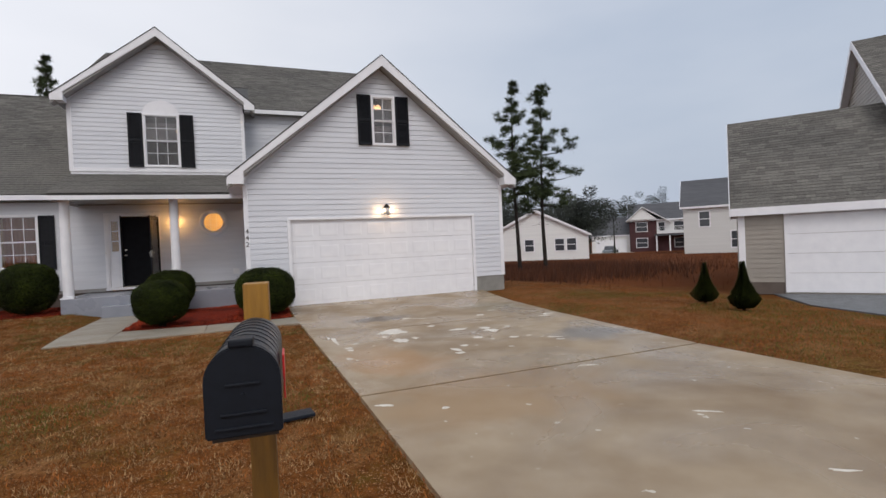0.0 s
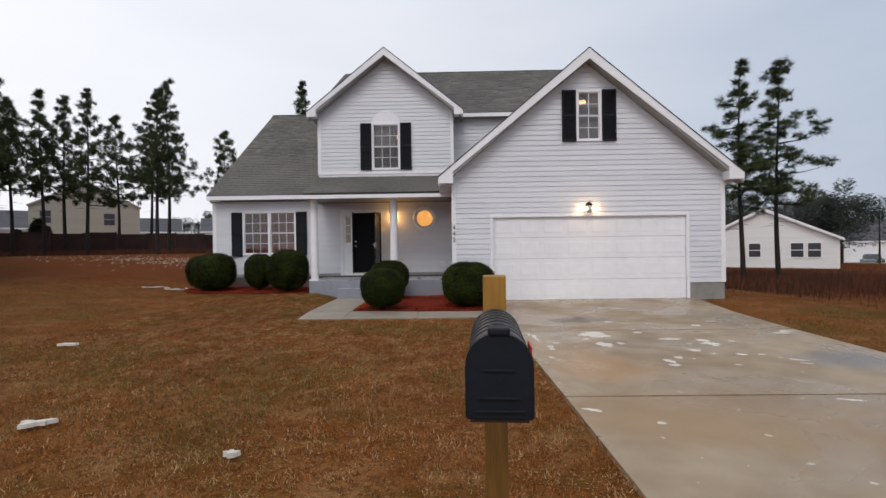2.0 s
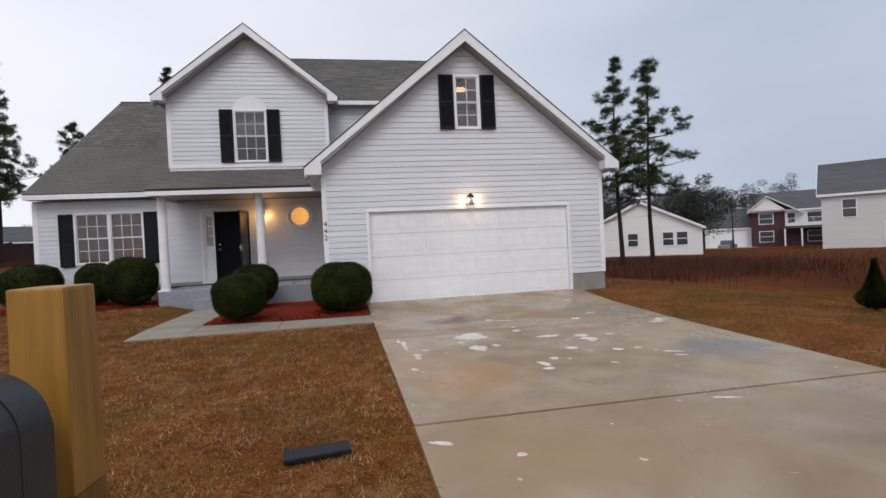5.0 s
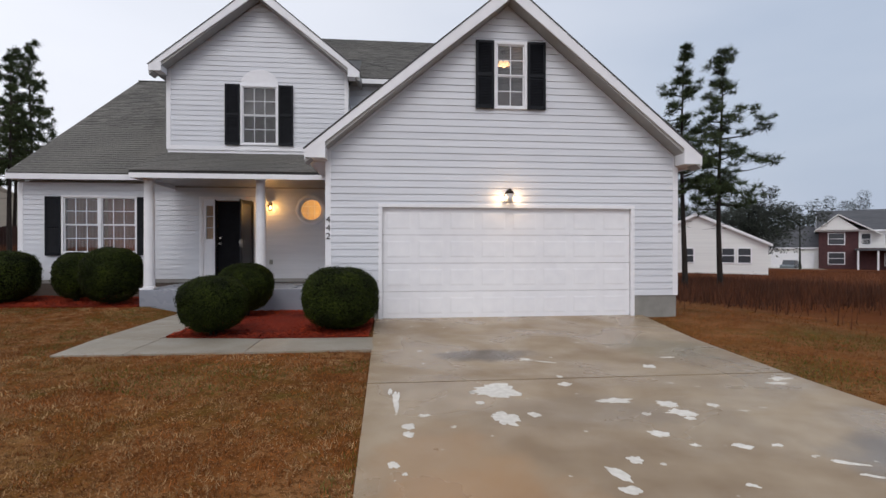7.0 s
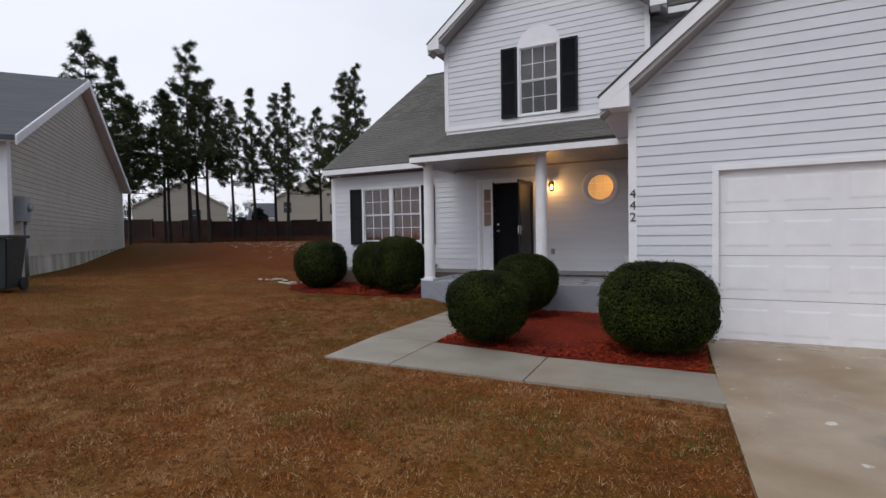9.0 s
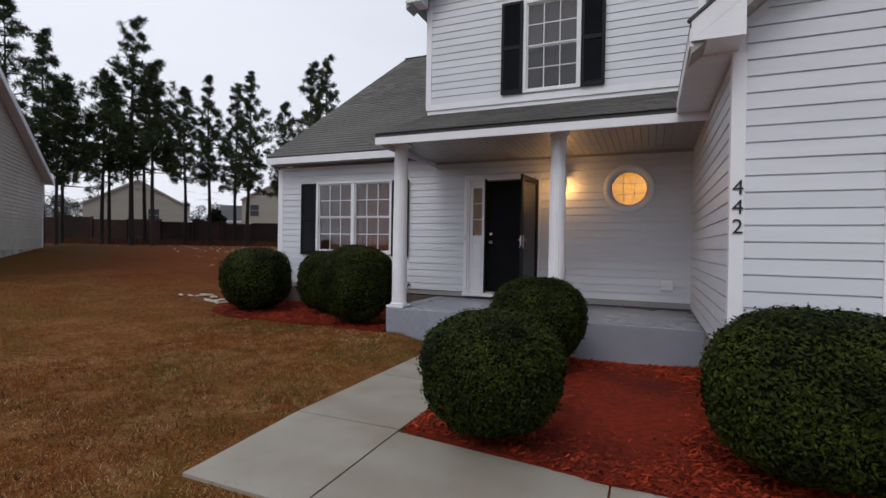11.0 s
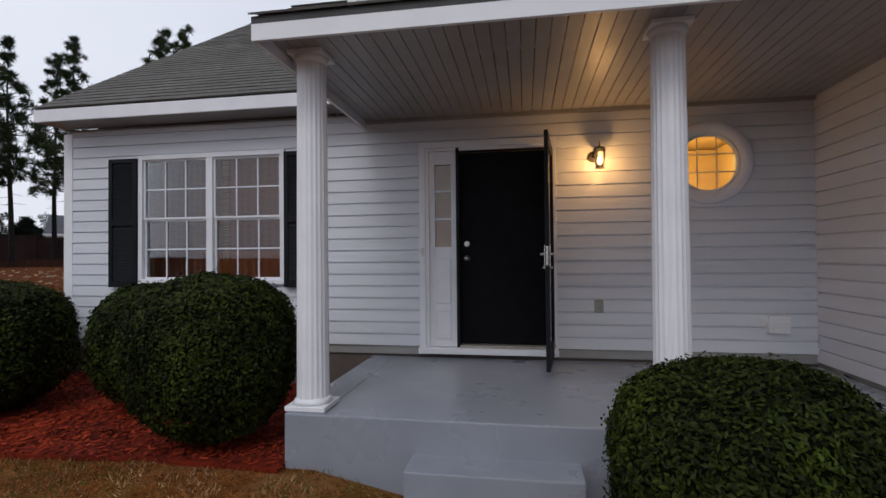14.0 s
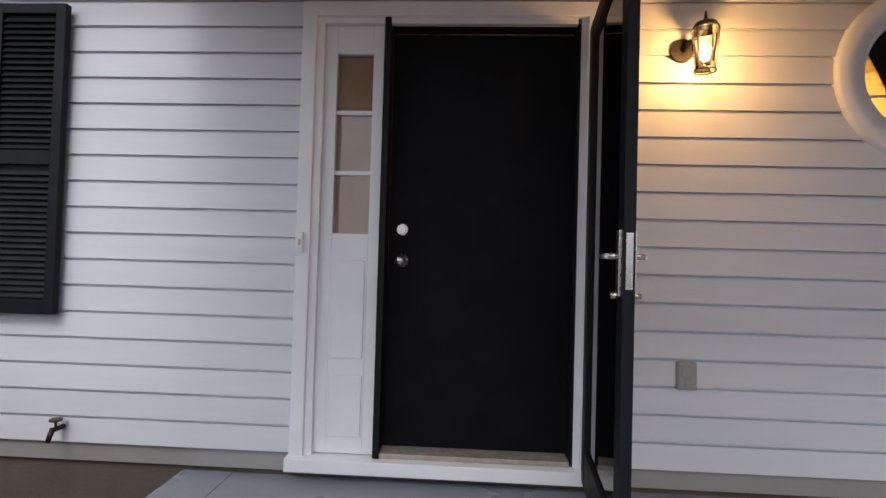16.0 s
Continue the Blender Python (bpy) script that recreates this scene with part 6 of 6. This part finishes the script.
def gable_house(name, label, where, turn, w, d, eave, ridge, wall, roof, axis="x", windows=(), base=-0.6, trim=TRIM, over=0.35, boards=0):
    """A simple house: w along its front (local x), d deep (local y), its ridge along axis; windows: (face, u, z, width, height)."""
    h = thing(name, label, "house", where, turn=turn)
    bm = boxes((0, w, 0, d, base, eave))
    if axis == "x":
        prism(bm, [(0.0, eave), (d, eave), (d / 2, ridge)], "x", 0.0, w)
    else:
        prism(bm, [(0.0, eave), (w, eave), (w / 2, ridge)], "y", 0.0, d)
    part("wall", bm, wall, h)
    bm = bmesh.new()
    t = 0.12
    k = (ridge - eave) / (d / 2 if axis == "x" else w / 2)
    lo = eave - over * k + t
    if axis == "x":
        slab(bm, (-over, -over, lo), (w + over, -over, lo), (w + over, d / 2, ridge + t), (-over, d / 2, ridge + t), t)
        slab(bm, (-over, d / 2, ridge + t), (w + over, d / 2, ridge + t), (w + over, d + over, lo), (-over, d + over, lo), t)
        part("fascia", boxes((-over, w + over, -over - .03, -over, lo - .2, lo + .01)), trim, h, "white fascia")
    else:
        slab(bm, (-over, -over, lo), (w / 2, -over, ridge + t), (w / 2, d + over, ridge + t), (-over, d + over, lo), t)
        slab(bm, (w / 2, -over, ridge + t), (w + over, -over, lo), (w + over, d + over, lo), (w / 2, d + over, ridge + t), t)
    part("roof", bm, roof, h)
    bm = bmesh.new()
    e_ = over - .02
    if axis == "x":
        for y0, y1 in ((-e_, d / 2), (d + e_, d / 2)):
            slab(bm, (-e_, y0, lo - t - .001), (w + e_, y0, lo - t - .001), (w + e_, y1, ridge - .001), (-e_, y1, ridge - .001), .02)
    else:
        for x0, x1 in ((-e_, w / 2), (w + e_, w / 2)):
            slab(bm, (x0, -e_, lo - t - .001), (x1, -e_, ridge - .001), (x1, d + e_, ridge - .001), (x0, d + e_, lo - t - .001), .02)
    part("soffit", bm, trim, h)
    boards_ = []
    if axis == "x":
        for x in (-over - .03, w + over):
            boards_.append(("x", x, [(-over, lo), (d / 2, ridge + t), (d / 2, ridge + t - .26), (-over, lo - .2)]))
            boards_.append(("x", x, [(d + over, lo), (d / 2, ridge + t), (d / 2, ridge + t - .26), (d + over, lo - .2)]))
    else:
        for y in (-over - .03, d + over):
            boards_.append(("y", y, [(-over, lo), (w / 2, ridge + t), (w / 2, ridge + t - .26), (-over, lo - .2)]))
            boards_.append(("y", y, [(w + over, lo), (w / 2, ridge + t), (w / 2, ridge + t - .26), (w + over, lo - .2)]))
    for ax_, at_, pts_ in boards_:
        part("rake_board", prism(bmesh.new(), pts_, ax_, at_, at_ + .03), trim, h, "pale rake board")
    for face, u, z, ww, hh in windows:
        far_window(h, face, u, z, ww, hh, w, d, trim)
    return h


def far_window(h, face, u, z, ww, hh, w, d, trim=TRIM):
    if face == "front":
        lay = lambda a, b, c0, c1, z0, z1: (a, b, -c1, -c0, z0, z1)
    elif face == "left":
        lay = lambda a, b, c0, c1, z0, z1: (-c1, -c0, a, b, z0, z1)
    else:
        lay = lambda a, b, c0, c1, z0, z1: (w + c0, w + c1, a, b, z0, z1)
    f = 0.09
    win = part("window", boxes(lay(u - f, u, 0, .05, z - f, z + hh + f), lay(u + ww, u + ww + f, 0, .05, z - f, z + hh + f), lay(u, u + ww, 0, .05, z - f, z), lay(u, u + ww, 0, .05, z + hh, z + hh + f), lay(u, u + ww, 0, .045, z + hh / 2 - .03, z + hh / 2 + .03)), trim, h, "white-framed sash window")
    part("pane", boxes(lay(u, u + ww, 0, .02, z, z + hh / 2 - .03)), DARKGLASS, win)
    part("pane", boxes(lay(u, u + ww, 0, .022, z + hh / 2 + .03, z + hh)), DARKGLASS, win)


def garage_front_door(h, u0, u1, z0, z1, rows=4):
    g = part("garage_door", boxes((u0 - .08, u0, -.05, .0, z0, z1 + .08), (u1, u1 + .08, -.05, .0, z0, z1 + .08), (u0, u1, -.05, .0, z1, z1 + .08)), TRIM, h, "white casing of the garage door")
    for k in range(rows):
        a = z0 + (z1 - z0) * k / rows
        part("section", boxes((u0, u1, -.025, .01, a + .004, a + (z1 - z0) / rows - .004), bevel=0.004), TRIM, g, "white garage door section")
    return g


# neighbour beyond the side lawn on the garage side
NX, NY, NT = 13.06, 9.38, -52.1
nz = -0.32
nb = gable_house("house", "greige lap-sided house with a front garage and grey roof", (NX, NY, nz), NT, 7.4, 7.0, 2.40, 5.25, GREIGE, SHINGLE, base=0.0, over=0.20)
siding(nb.children[0], GREIGE, 0.33, 2.34, lambda z: (0.12, 7.4), [(1.02, 6.0, -1, 2.17)], lambda u, o, z: (u, -o, z))
siding(nb.children[0], GREIGE, 0.33, 5.1, lambda z: ((0.12 if z < 2.4 else max(.12, (z - 2.4) / .814)), 7.0 - max(0, (z - 2.4) / .814)), (), lambda u, o, z: (-o, u, z))
part("corner_board", boxes((-0.03, 0.13, -0.03, 0.0, 0.3, 2.42)), TRIM, nb, "white corner board")
part("corner_board", boxes((-0.03, 0.0, 0.0, 0.12, 0.3, 2.42)), TRIM, nb, "white corner board")
part("foundation", boxes((0.0, 1.0, -0.012, -0.004, 0.0, 0.33)), FOUND_BROWN, nb)
ngd = garage_front_door(nb, 1.10, 5.95, 0.06, 2.13)
part("lock_handle", boxes((3.47, 3.59, -.05, -.026, 0.85, 0.88), (3.50, 3.56, -.045, -.026, 0.06, 0.12)), BRONZE, ngd)
shingles("shingle", nb, (-.21, -.21, 2.36), (1, 0, 0), (0, 3.71, 3.02), 7.8, math.hypot(3.71, 3.02))
c_, s_ = math.cos(radians(NT)), math.sin(radians(NT))
nb_at = lambda u, v: (NX + u * c_ - v * s_, NY + u * s_ + v * c_, nz)
nb2 = gable_house("house", "two-storey greige gable behind the neighbouring garage", nb_at(3.9, 2.2), NT, 9.0, 8.6, 5.1, 8.1, GREIGE, SHINGLE, base=0.0, over=0.25)
siding(nb2.children[0], GREIGE, 2.0, 8.0, lambda z: (max(0, (z - 5.1) / .698), 8.6 - max(0, (z - 5.1) / .698)), (), lambda u, o, z: (-o, u, z), course=0.13)
shingles("shingle", nb2, (-.26, -.26, 5.05), (1, 0, 0), (0, 4.56, 3.17), 9.4, math.hypot(4.56, 3.17))
nd = [nb_at(0.75, -0.02)[:2], nb_at(6.4, -0.02)[:2], nb_at(7.6, -5.5)[:2], nb_at(3.8, -6.0)[:2], nb_at(1.2, -3.0)[:2]]
sheet("neighbour_driveway", [nb_at(0.75, -0.02)[:2], nb_at(1.3, -2.4)[:2], nb_at(2.6, -4.3)[:2], nb_at(5.0, -6.0)[:2], nb_at(8.0, -6.0)[:2], nb_at(6.4, -0.02)[:2]], 0.02, ASPHALT, "grey driveway in front of the neighbouring garage")["category"] = "driveway"

# neighbour beyond the lawn on the other side
LX, LY = -13.0, 11.0
lt = math.degrees(math.atan2(-0.77, -0.64)) + 180
lb_ = gable_house("house", "tan lap-sided house with a stained block base", (LX, LY, 0.58), 0, 0.1, 0.1, 0.2, 0.3, TAN, ROOF_FAR)
for o in list(lb_.children_recursive):
    bpy.data.objects.remove(o)
WL = 13.4
lb_.rotation_euler = (0, 0, math.atan2(8.7, -10.2))
bm = boxes((0, WL, 0.0, 9.0, -0.4, 3.3))
prism(bm, [(0, 3.3), (WL, 3.3), (WL * .475, 6.3)], "y", 0.0, 9.0)
lw_ = part("wall", bm, STAINED, lb_, "tan siding above a pale stained block base")


def lspan(z):
    return (max(0.0, (z - 3.3) / 3.0) * WL * .475, WL - max(0.0, (z - 3.3) / 3.0) * WL * .525)


siding(lw_, TAN, 0.50, 6.2, lspan, (), lambda u, o, z: (u, -o, z), course=0.135)
siding(lw_, TAN, 0.50, 3.25, lambda z: (0, 9.0), (), lambda u, o, z: (-o, u, z), course=0.135)
for row_ in ((-0.04, 0.20, -0.035, 0.0, 0.48, 3.3), (-0.04, 0.0, 0.0, 0.20, 0.48, 3.3), (WL - .10, WL + .01, -0.03, 0.0, 0.48, 3.3)):
    part("corner_board", boxes(row_), TRIM, lb_, "white corner board")
bm = bmesh.new()
slab(bm, (-.35, -.3, 3.28), (WL * .475, -.3, 6.48), (WL * .475, 9.4, 6.48), (-.35, 9.4, 3.28), .12)
slab(bm, (WL * .475, -.3, 6.48), (WL + .3, -.3, 3.28), (WL + .3, 9.4, 3.28), (WL * .475, 9.4, 6.48), .12)
part("roof", bm, ROOF_FAR, lb_)
bm = bmesh.new()
slab(bm, (-.33, -.28, 3.15), (WL * .475, -.28, 6.35), (WL * .475, 9.3, 6.35), (-.33, 9.3, 3.15), .02)
slab(bm, (WL * .475, -.28, 6.35), (WL + .28, -.28, 3.15), (WL + .28, 9.3, 3.15), (WL * .475, 9.3, 6.35), .02)
part("soffit", bm, TRIM, lb_)
bm = bmesh.new()
prism(bm, [(-.35, 3.28), (WL * .475, 6.48), (WL * .475, 6.24), (-.35, 3.06)], "y", -.33, -.3)
prism(bm, [(WL + .3, 3.28), (WL * .475, 6.48), (WL * .475, 6.24), (WL + .3, 3.06)], "y", -.33, -.3)
part("rake_board", bm, TRIM, lb_, "white rake boards")
up_ = gable_house("house", "upper tan gable of the neighbouring house", (-22.5, 8.2, 0.58), math.degrees(math.atan2(8.7, -10.2)), 8.0, 7.0, 6.0, 8.6, TAN, ROOF_FAR, axis="y", base=0.0)


def on_left(u, v):
    a = math.atan2(8.7, -10.2)
    return (LX + u * math.cos(a) - v * math.sin(a), LY + u * math.sin(a) + v * math.cos(a))


mx_, my_ = on_left(0.55, -0.06)
meter = thing("electric_meter", "grey electric meter box with a conduit on tan siding", "meter", (mx_, my_, 0.58), turn=math.degrees(math.atan2(8.7, -10.2)))
part("box", boxes((-0.17, 0.17, -0.16, 0.05, 1.35, 1.95), bevel=0.015), METER, meter)
bm = bmesh.new()
cyl(bm, (0.02, -0.16, 1.68), (0.02, -0.24, 1.68), 0.085, 0.075, 20)
part("dial", bm, METER, meter, "round glass-fronted dial")
bm = bmesh.new()
cyl(bm, (0.08, -0.07, 0.0), (0.08, -0.07, 1.36), 0.04)
part("conduit", bm, METER, meter, "grey vertical conduit")
bx, by = -11.25, 10.1
binn = thing("wheelie_bin", "dark green wheeled rubbish bin with a closed lid", "rubbish bin", (bx, by, ground_z(bx, by)), turn=40)
bm = bmesh.new()
lowq = [bm.verts.new(p) for p in ((-.24, -.24, .06), (.24, -.24, .06), (.24, .24, .06), (-.24, .24, .06))]
hiq = [bm.verts.new(p) for p in ((-.33, -.34, 1.05), (.33, -.34, 1.05), (.33, .34, 1.05), (-.33, .34, 1.05))]
bm.faces.new(lowq[::-1])
bm.faces.new(hiq)
for i in range(4):
    bm.faces.new((lowq[i], lowq[(i + 1) % 4], hiq[(i + 1) % 4], hiq[i]))
bmesh.ops.bevel(bm, geom=bm.edges[:], offset=0.02, segments=2, affect='EDGES')
part("body", bm, BIN, binn)
part("lid", boxes((-.37, .37, -.40, .38, 1.055, 1.12), bevel=0.02), BIN, binn, "flat closed lid")
for sx in (-.27, .27):
    bm = bmesh.new()
    cyl(bm, (sx - .03, .27, .13), (sx + .03, .27, .13), .13, seg=20)
    part("wheel", bm, RUBBER, binn, "black wheel")

# distant houses, garage side
wh = gable_house("house", "single-storey white house with a low grey roof", (31.3, 39.3, -0.62), 143.1 + 180 - 180, 10.2, 12.0, 2.35, 4.9, WHITE_FAR, ROOF_FAR, axis="y", base=-0.5, over=0.3)
for o in list(wh.children_recursive):
    o.location.y = o.location.y
wh.scale = (1, 1, 1)
wh.rotation_euler = (0, 0, math.atan2(-0.6, 0.8))
wh.location = (31.3 - 10.2 * 0.8, 39.3 + 10.2 * 0.6, -0.62)
for u in (0.9, 4.0, 7.0, 8.15):
    far_window(wh, "front", u, 0.80, 0.85, 1.15, 10.2, 12)
ph = gable_house("house", "two-storey cream house with a dark grey roof", (42.6, 38.2, -1.15), -50, 16.0, 9.0, 5.25, 8.2, CREAM, ROOF_FAR, base=-0.5, over=0.3,
                 windows=(("front", 1.5, 3.1, 0.9, 1.5), ("front", 7.2, 3.1, 0.9, 1.5), ("front", 4.3, 0.9, 1.0, 1.6), ("front", 9.5, 0.9, 1.0, 1.6)))
bt = math.degrees(math.atan2(60.5 - 66.3, 67 - 61))
b_at = lambda u, v: (61 + u * math.cos(radians(bt)) - v * math.sin(radians(bt)), 66.3 + u * math.sin(radians(bt)) + v * math.cos(radians(bt)), -1.75)
bh = gable_house("house", "two-storey brick and white house with black shutters", b_at(0, 0), bt, 10.2, 9.0, 5.6, 8.4, BRICK, ROOF_FAR, base=-0.5, over=0.3,
                 windows=(("front", 1.1, 0.9, 1.7, 1.5), ("front", 1.1, 3.6, 1.7, 1.5), ("front", 4.6, 3.6, 0.9, 1.4), ("front", 7.0, 3.6, 1.8, 1.4), ("front", 7.0, 0.8, 1.8, 1.5)))
bm = bmesh.new()
prism(bm, [(-0.2, 5.55), (4.4, 5.55), (2.1, 7.5)], "y", -.7, 3.0)
part("front_gable", bm, WHITE_FAR, bh, "white front gable")
bm = bmesh.new()
slab(bm, (-.5, -1.0, 5.45), (2.1, -1.0, 7.75), (2.1, 3.5, 7.75), (-.5, 3.5, 5.45), .15)
slab(bm, (2.1, -1.0, 7.75), (6.6, -1.0, 5.0), (6.6, 3.5, 5.0), (2.1, 3.5, 7.75), .15)
part("gable_roof", bm, WHITE_FAR, bh, "white-edged gable roof")
part("upper_siding", boxes((4.3, 10.22, -.02, .02, 3.1, 5.6)), WHITE_FAR, bh, "white upper siding")
part("porch_roof", boxes((3.9, 10.8, -2.0, 0, 2.75, 3.0)), ROOF_FAR, bh)
for u in (4.2, 6.2, 8.6, 10.5):
    part("porch_post", boxes((u - .1, u + .1, -1.9, -1.7, -.1, 2.75)), TRIM, bh)
bg = gable_house("house", "white garage wing with a dark grey roof", b_at(-6.4, 1.0), bt, 6.4, 7.0, 3.2, 6.2, WHITE_FAR, ROOF_FAR, base=-0.5, over=0.2)
garage_front_door(bg, 0.8, 5.8, 0.1, 2.3)
car = thing("car", "small silver car parked in front of the far garage", "car", b_at(-3.0, -3.5), turn=bt + 80)
bm = boxes((-2.1, 2.1, -.85, .85, .28, .80), bevel=0.16)
part("body", bm, CARPAINT, car)
bm = bmesh.new()
prism(bm, [(-1.5, .80), (1.2, .80), (.6, 1.35), (-1.0, 1.38)], "y", -.72, .72)
bmesh.ops.bevel(bm, geom=bm.edges[:], offset=0.06, segments=2, affect='EDGES')
part("cabin", bm, DARKGLASS, car, "dark glazed cabin")
part("car_roof", boxes((-.95, .55, -.66, .66, 1.37, 1.41), bevel=0.015), CARPAINT, car)
for sx in (-1.3, 1.3):
    for sy in (-.8, .8):
        bm = bmesh.new()
        cyl(bm, (sx, sy - .1, .31), (sx, sy + .1, .31), .31, seg=20)
        part("wheel", bm, RUBBER, car)
sheet("far_driveway", [b_at(-6.5, 1)[:2], b_at(-9, -9)[:2], b_at(1, -9)[:2], b_at(0, 1)[:2]], 0.02, WALK, "pale driveway in front of the far garage")["category"] = "driveway"

# distant houses, lawn side
gable_house("house", "two-storey beige house behind the fence", (-47.3, 54.0, 1.2), math.degrees(math.atan2(6.3, 8.6)), 10.7, 12, 5.6, 8.5, BEIGE, ROOF_FAR, axis="y", base=-0.5, over=0.15, trim=BEIGE,
            windows=(("front", 1.0, 3.6, 1.0, 1.4), ("front", 7.0, 3.4, 1.1, 1.4)))
gable_house("house", "two-storey grey-beige house behind the pines", (-58.6, 42.1, 1.2), math.degrees(math.atan2(6.9, 5.6)), 10.5, 11, 4.4, 7.3, BEIGE, ROOF_FAR, axis="y", base=-0.5, over=0.15, trim=BEIGE,
            windows=(("front", 6.3, 2.6, 1.1, 1.4),))
for x, y, w, tn in ((-56, 82, 9, 30), (-44, 86, 10, 25), (-72, 72, 10, 40), (-60, 62, 8, 40)):
    gable_house("house", "distant white house with black shutters behind the fence", (x, y, 1.2), tn, w, 8, 3.6, 6.0, WHITE_FAR, ROOF_FAR, base=-0.5, windows=(("front", 1.5, 1.2, 1.2, 1.4), ("front", w - 3.0, 1.2, 1.2, 1.4)))

# ---- distant woods ----


def woods(name, spots, seed, label):
    r = random.Random(seed)
    v_, f_ = [], []
    for x, y, h, w in spots:
        z0 = ground_z(x, y)
        for _ in range(9):
            cx, cy, cz = x + r.gauss(0, w * .35), y + r.gauss(0, w * .35), z0 + h * r.uniform(.35, .95)
            rr3 = w * r.uniform(.22, .42) * (1.25 - cz / (h + 3))
            for _ in range(230):
                d = Vector((r.gauss(0, 1), r.gauss(0, 1), r.gauss(0, .75))).normalized() * rr3 * r.uniform(.5, 1.0)
                c = Vector((cx, cy, cz)) + d
                a = Vector((r.gauss(0, 1), r.gauss(0, 1), r.gauss(0, 1))).normalized() * r.uniform(.14, .32)
                b = a.orthogonal().normalized() * r.uniform(.06, .16)
                i = len(v_)
                v_ += [tuple(c - a), tuple(c + b), tuple(c + a)]
                f_.append((i, i + 1, i + 2))
        i = len(v_)
        v_ += [(x - .15, y, z0), (x + .15, y, z0), (x, y, z0 + h * .9)]
        f_.append((i, i + 1, i + 2))
    raw(name, v_, f_, FARWOOD, label=label, category="woods", kind="stuff")


r_ = random.Random(9)
spots = []
for k in range(95):
    a = radians(15 + 60 * k / 95 + r_.uniform(-1, 1))
    d = r_.uniform(112, 150)
    spots.append((d * math.cos(a), d * math.sin(a), r_.uniform(9, 14.5) * d / 130, 7))
woods("woods", spots, 4, "distant pine woods beyond the houses")
spots = []
for k in range(60):
    a = radians(110 + 70 * k / 60 + r_.uniform(-1, 1))
    d = r_.uniform(115, 160)
    spots.append((d * math.cos(a), d * math.sin(a), r_.uniform(6, 10), 8))
woods("woods", spots, 8, "distant woods beyond the far houses")
spots = [(r_.uniform(34, 47), r_.uniform(52, 60), r_.uniform(6, 8.5), 5) for _ in range(9)] + [(24 + r_.uniform(-4, 4), 54 + r_.uniform(-3, 3), 7, 5) for _ in range(6)]
woods("woods", spots, 12, "dark trees behind the white house")
woods("woods", [(-27.5, 32, 2.3, 1.2), (69.0, 57.5, 4.2, 4.0)], 13, "dark evergreen bushes")
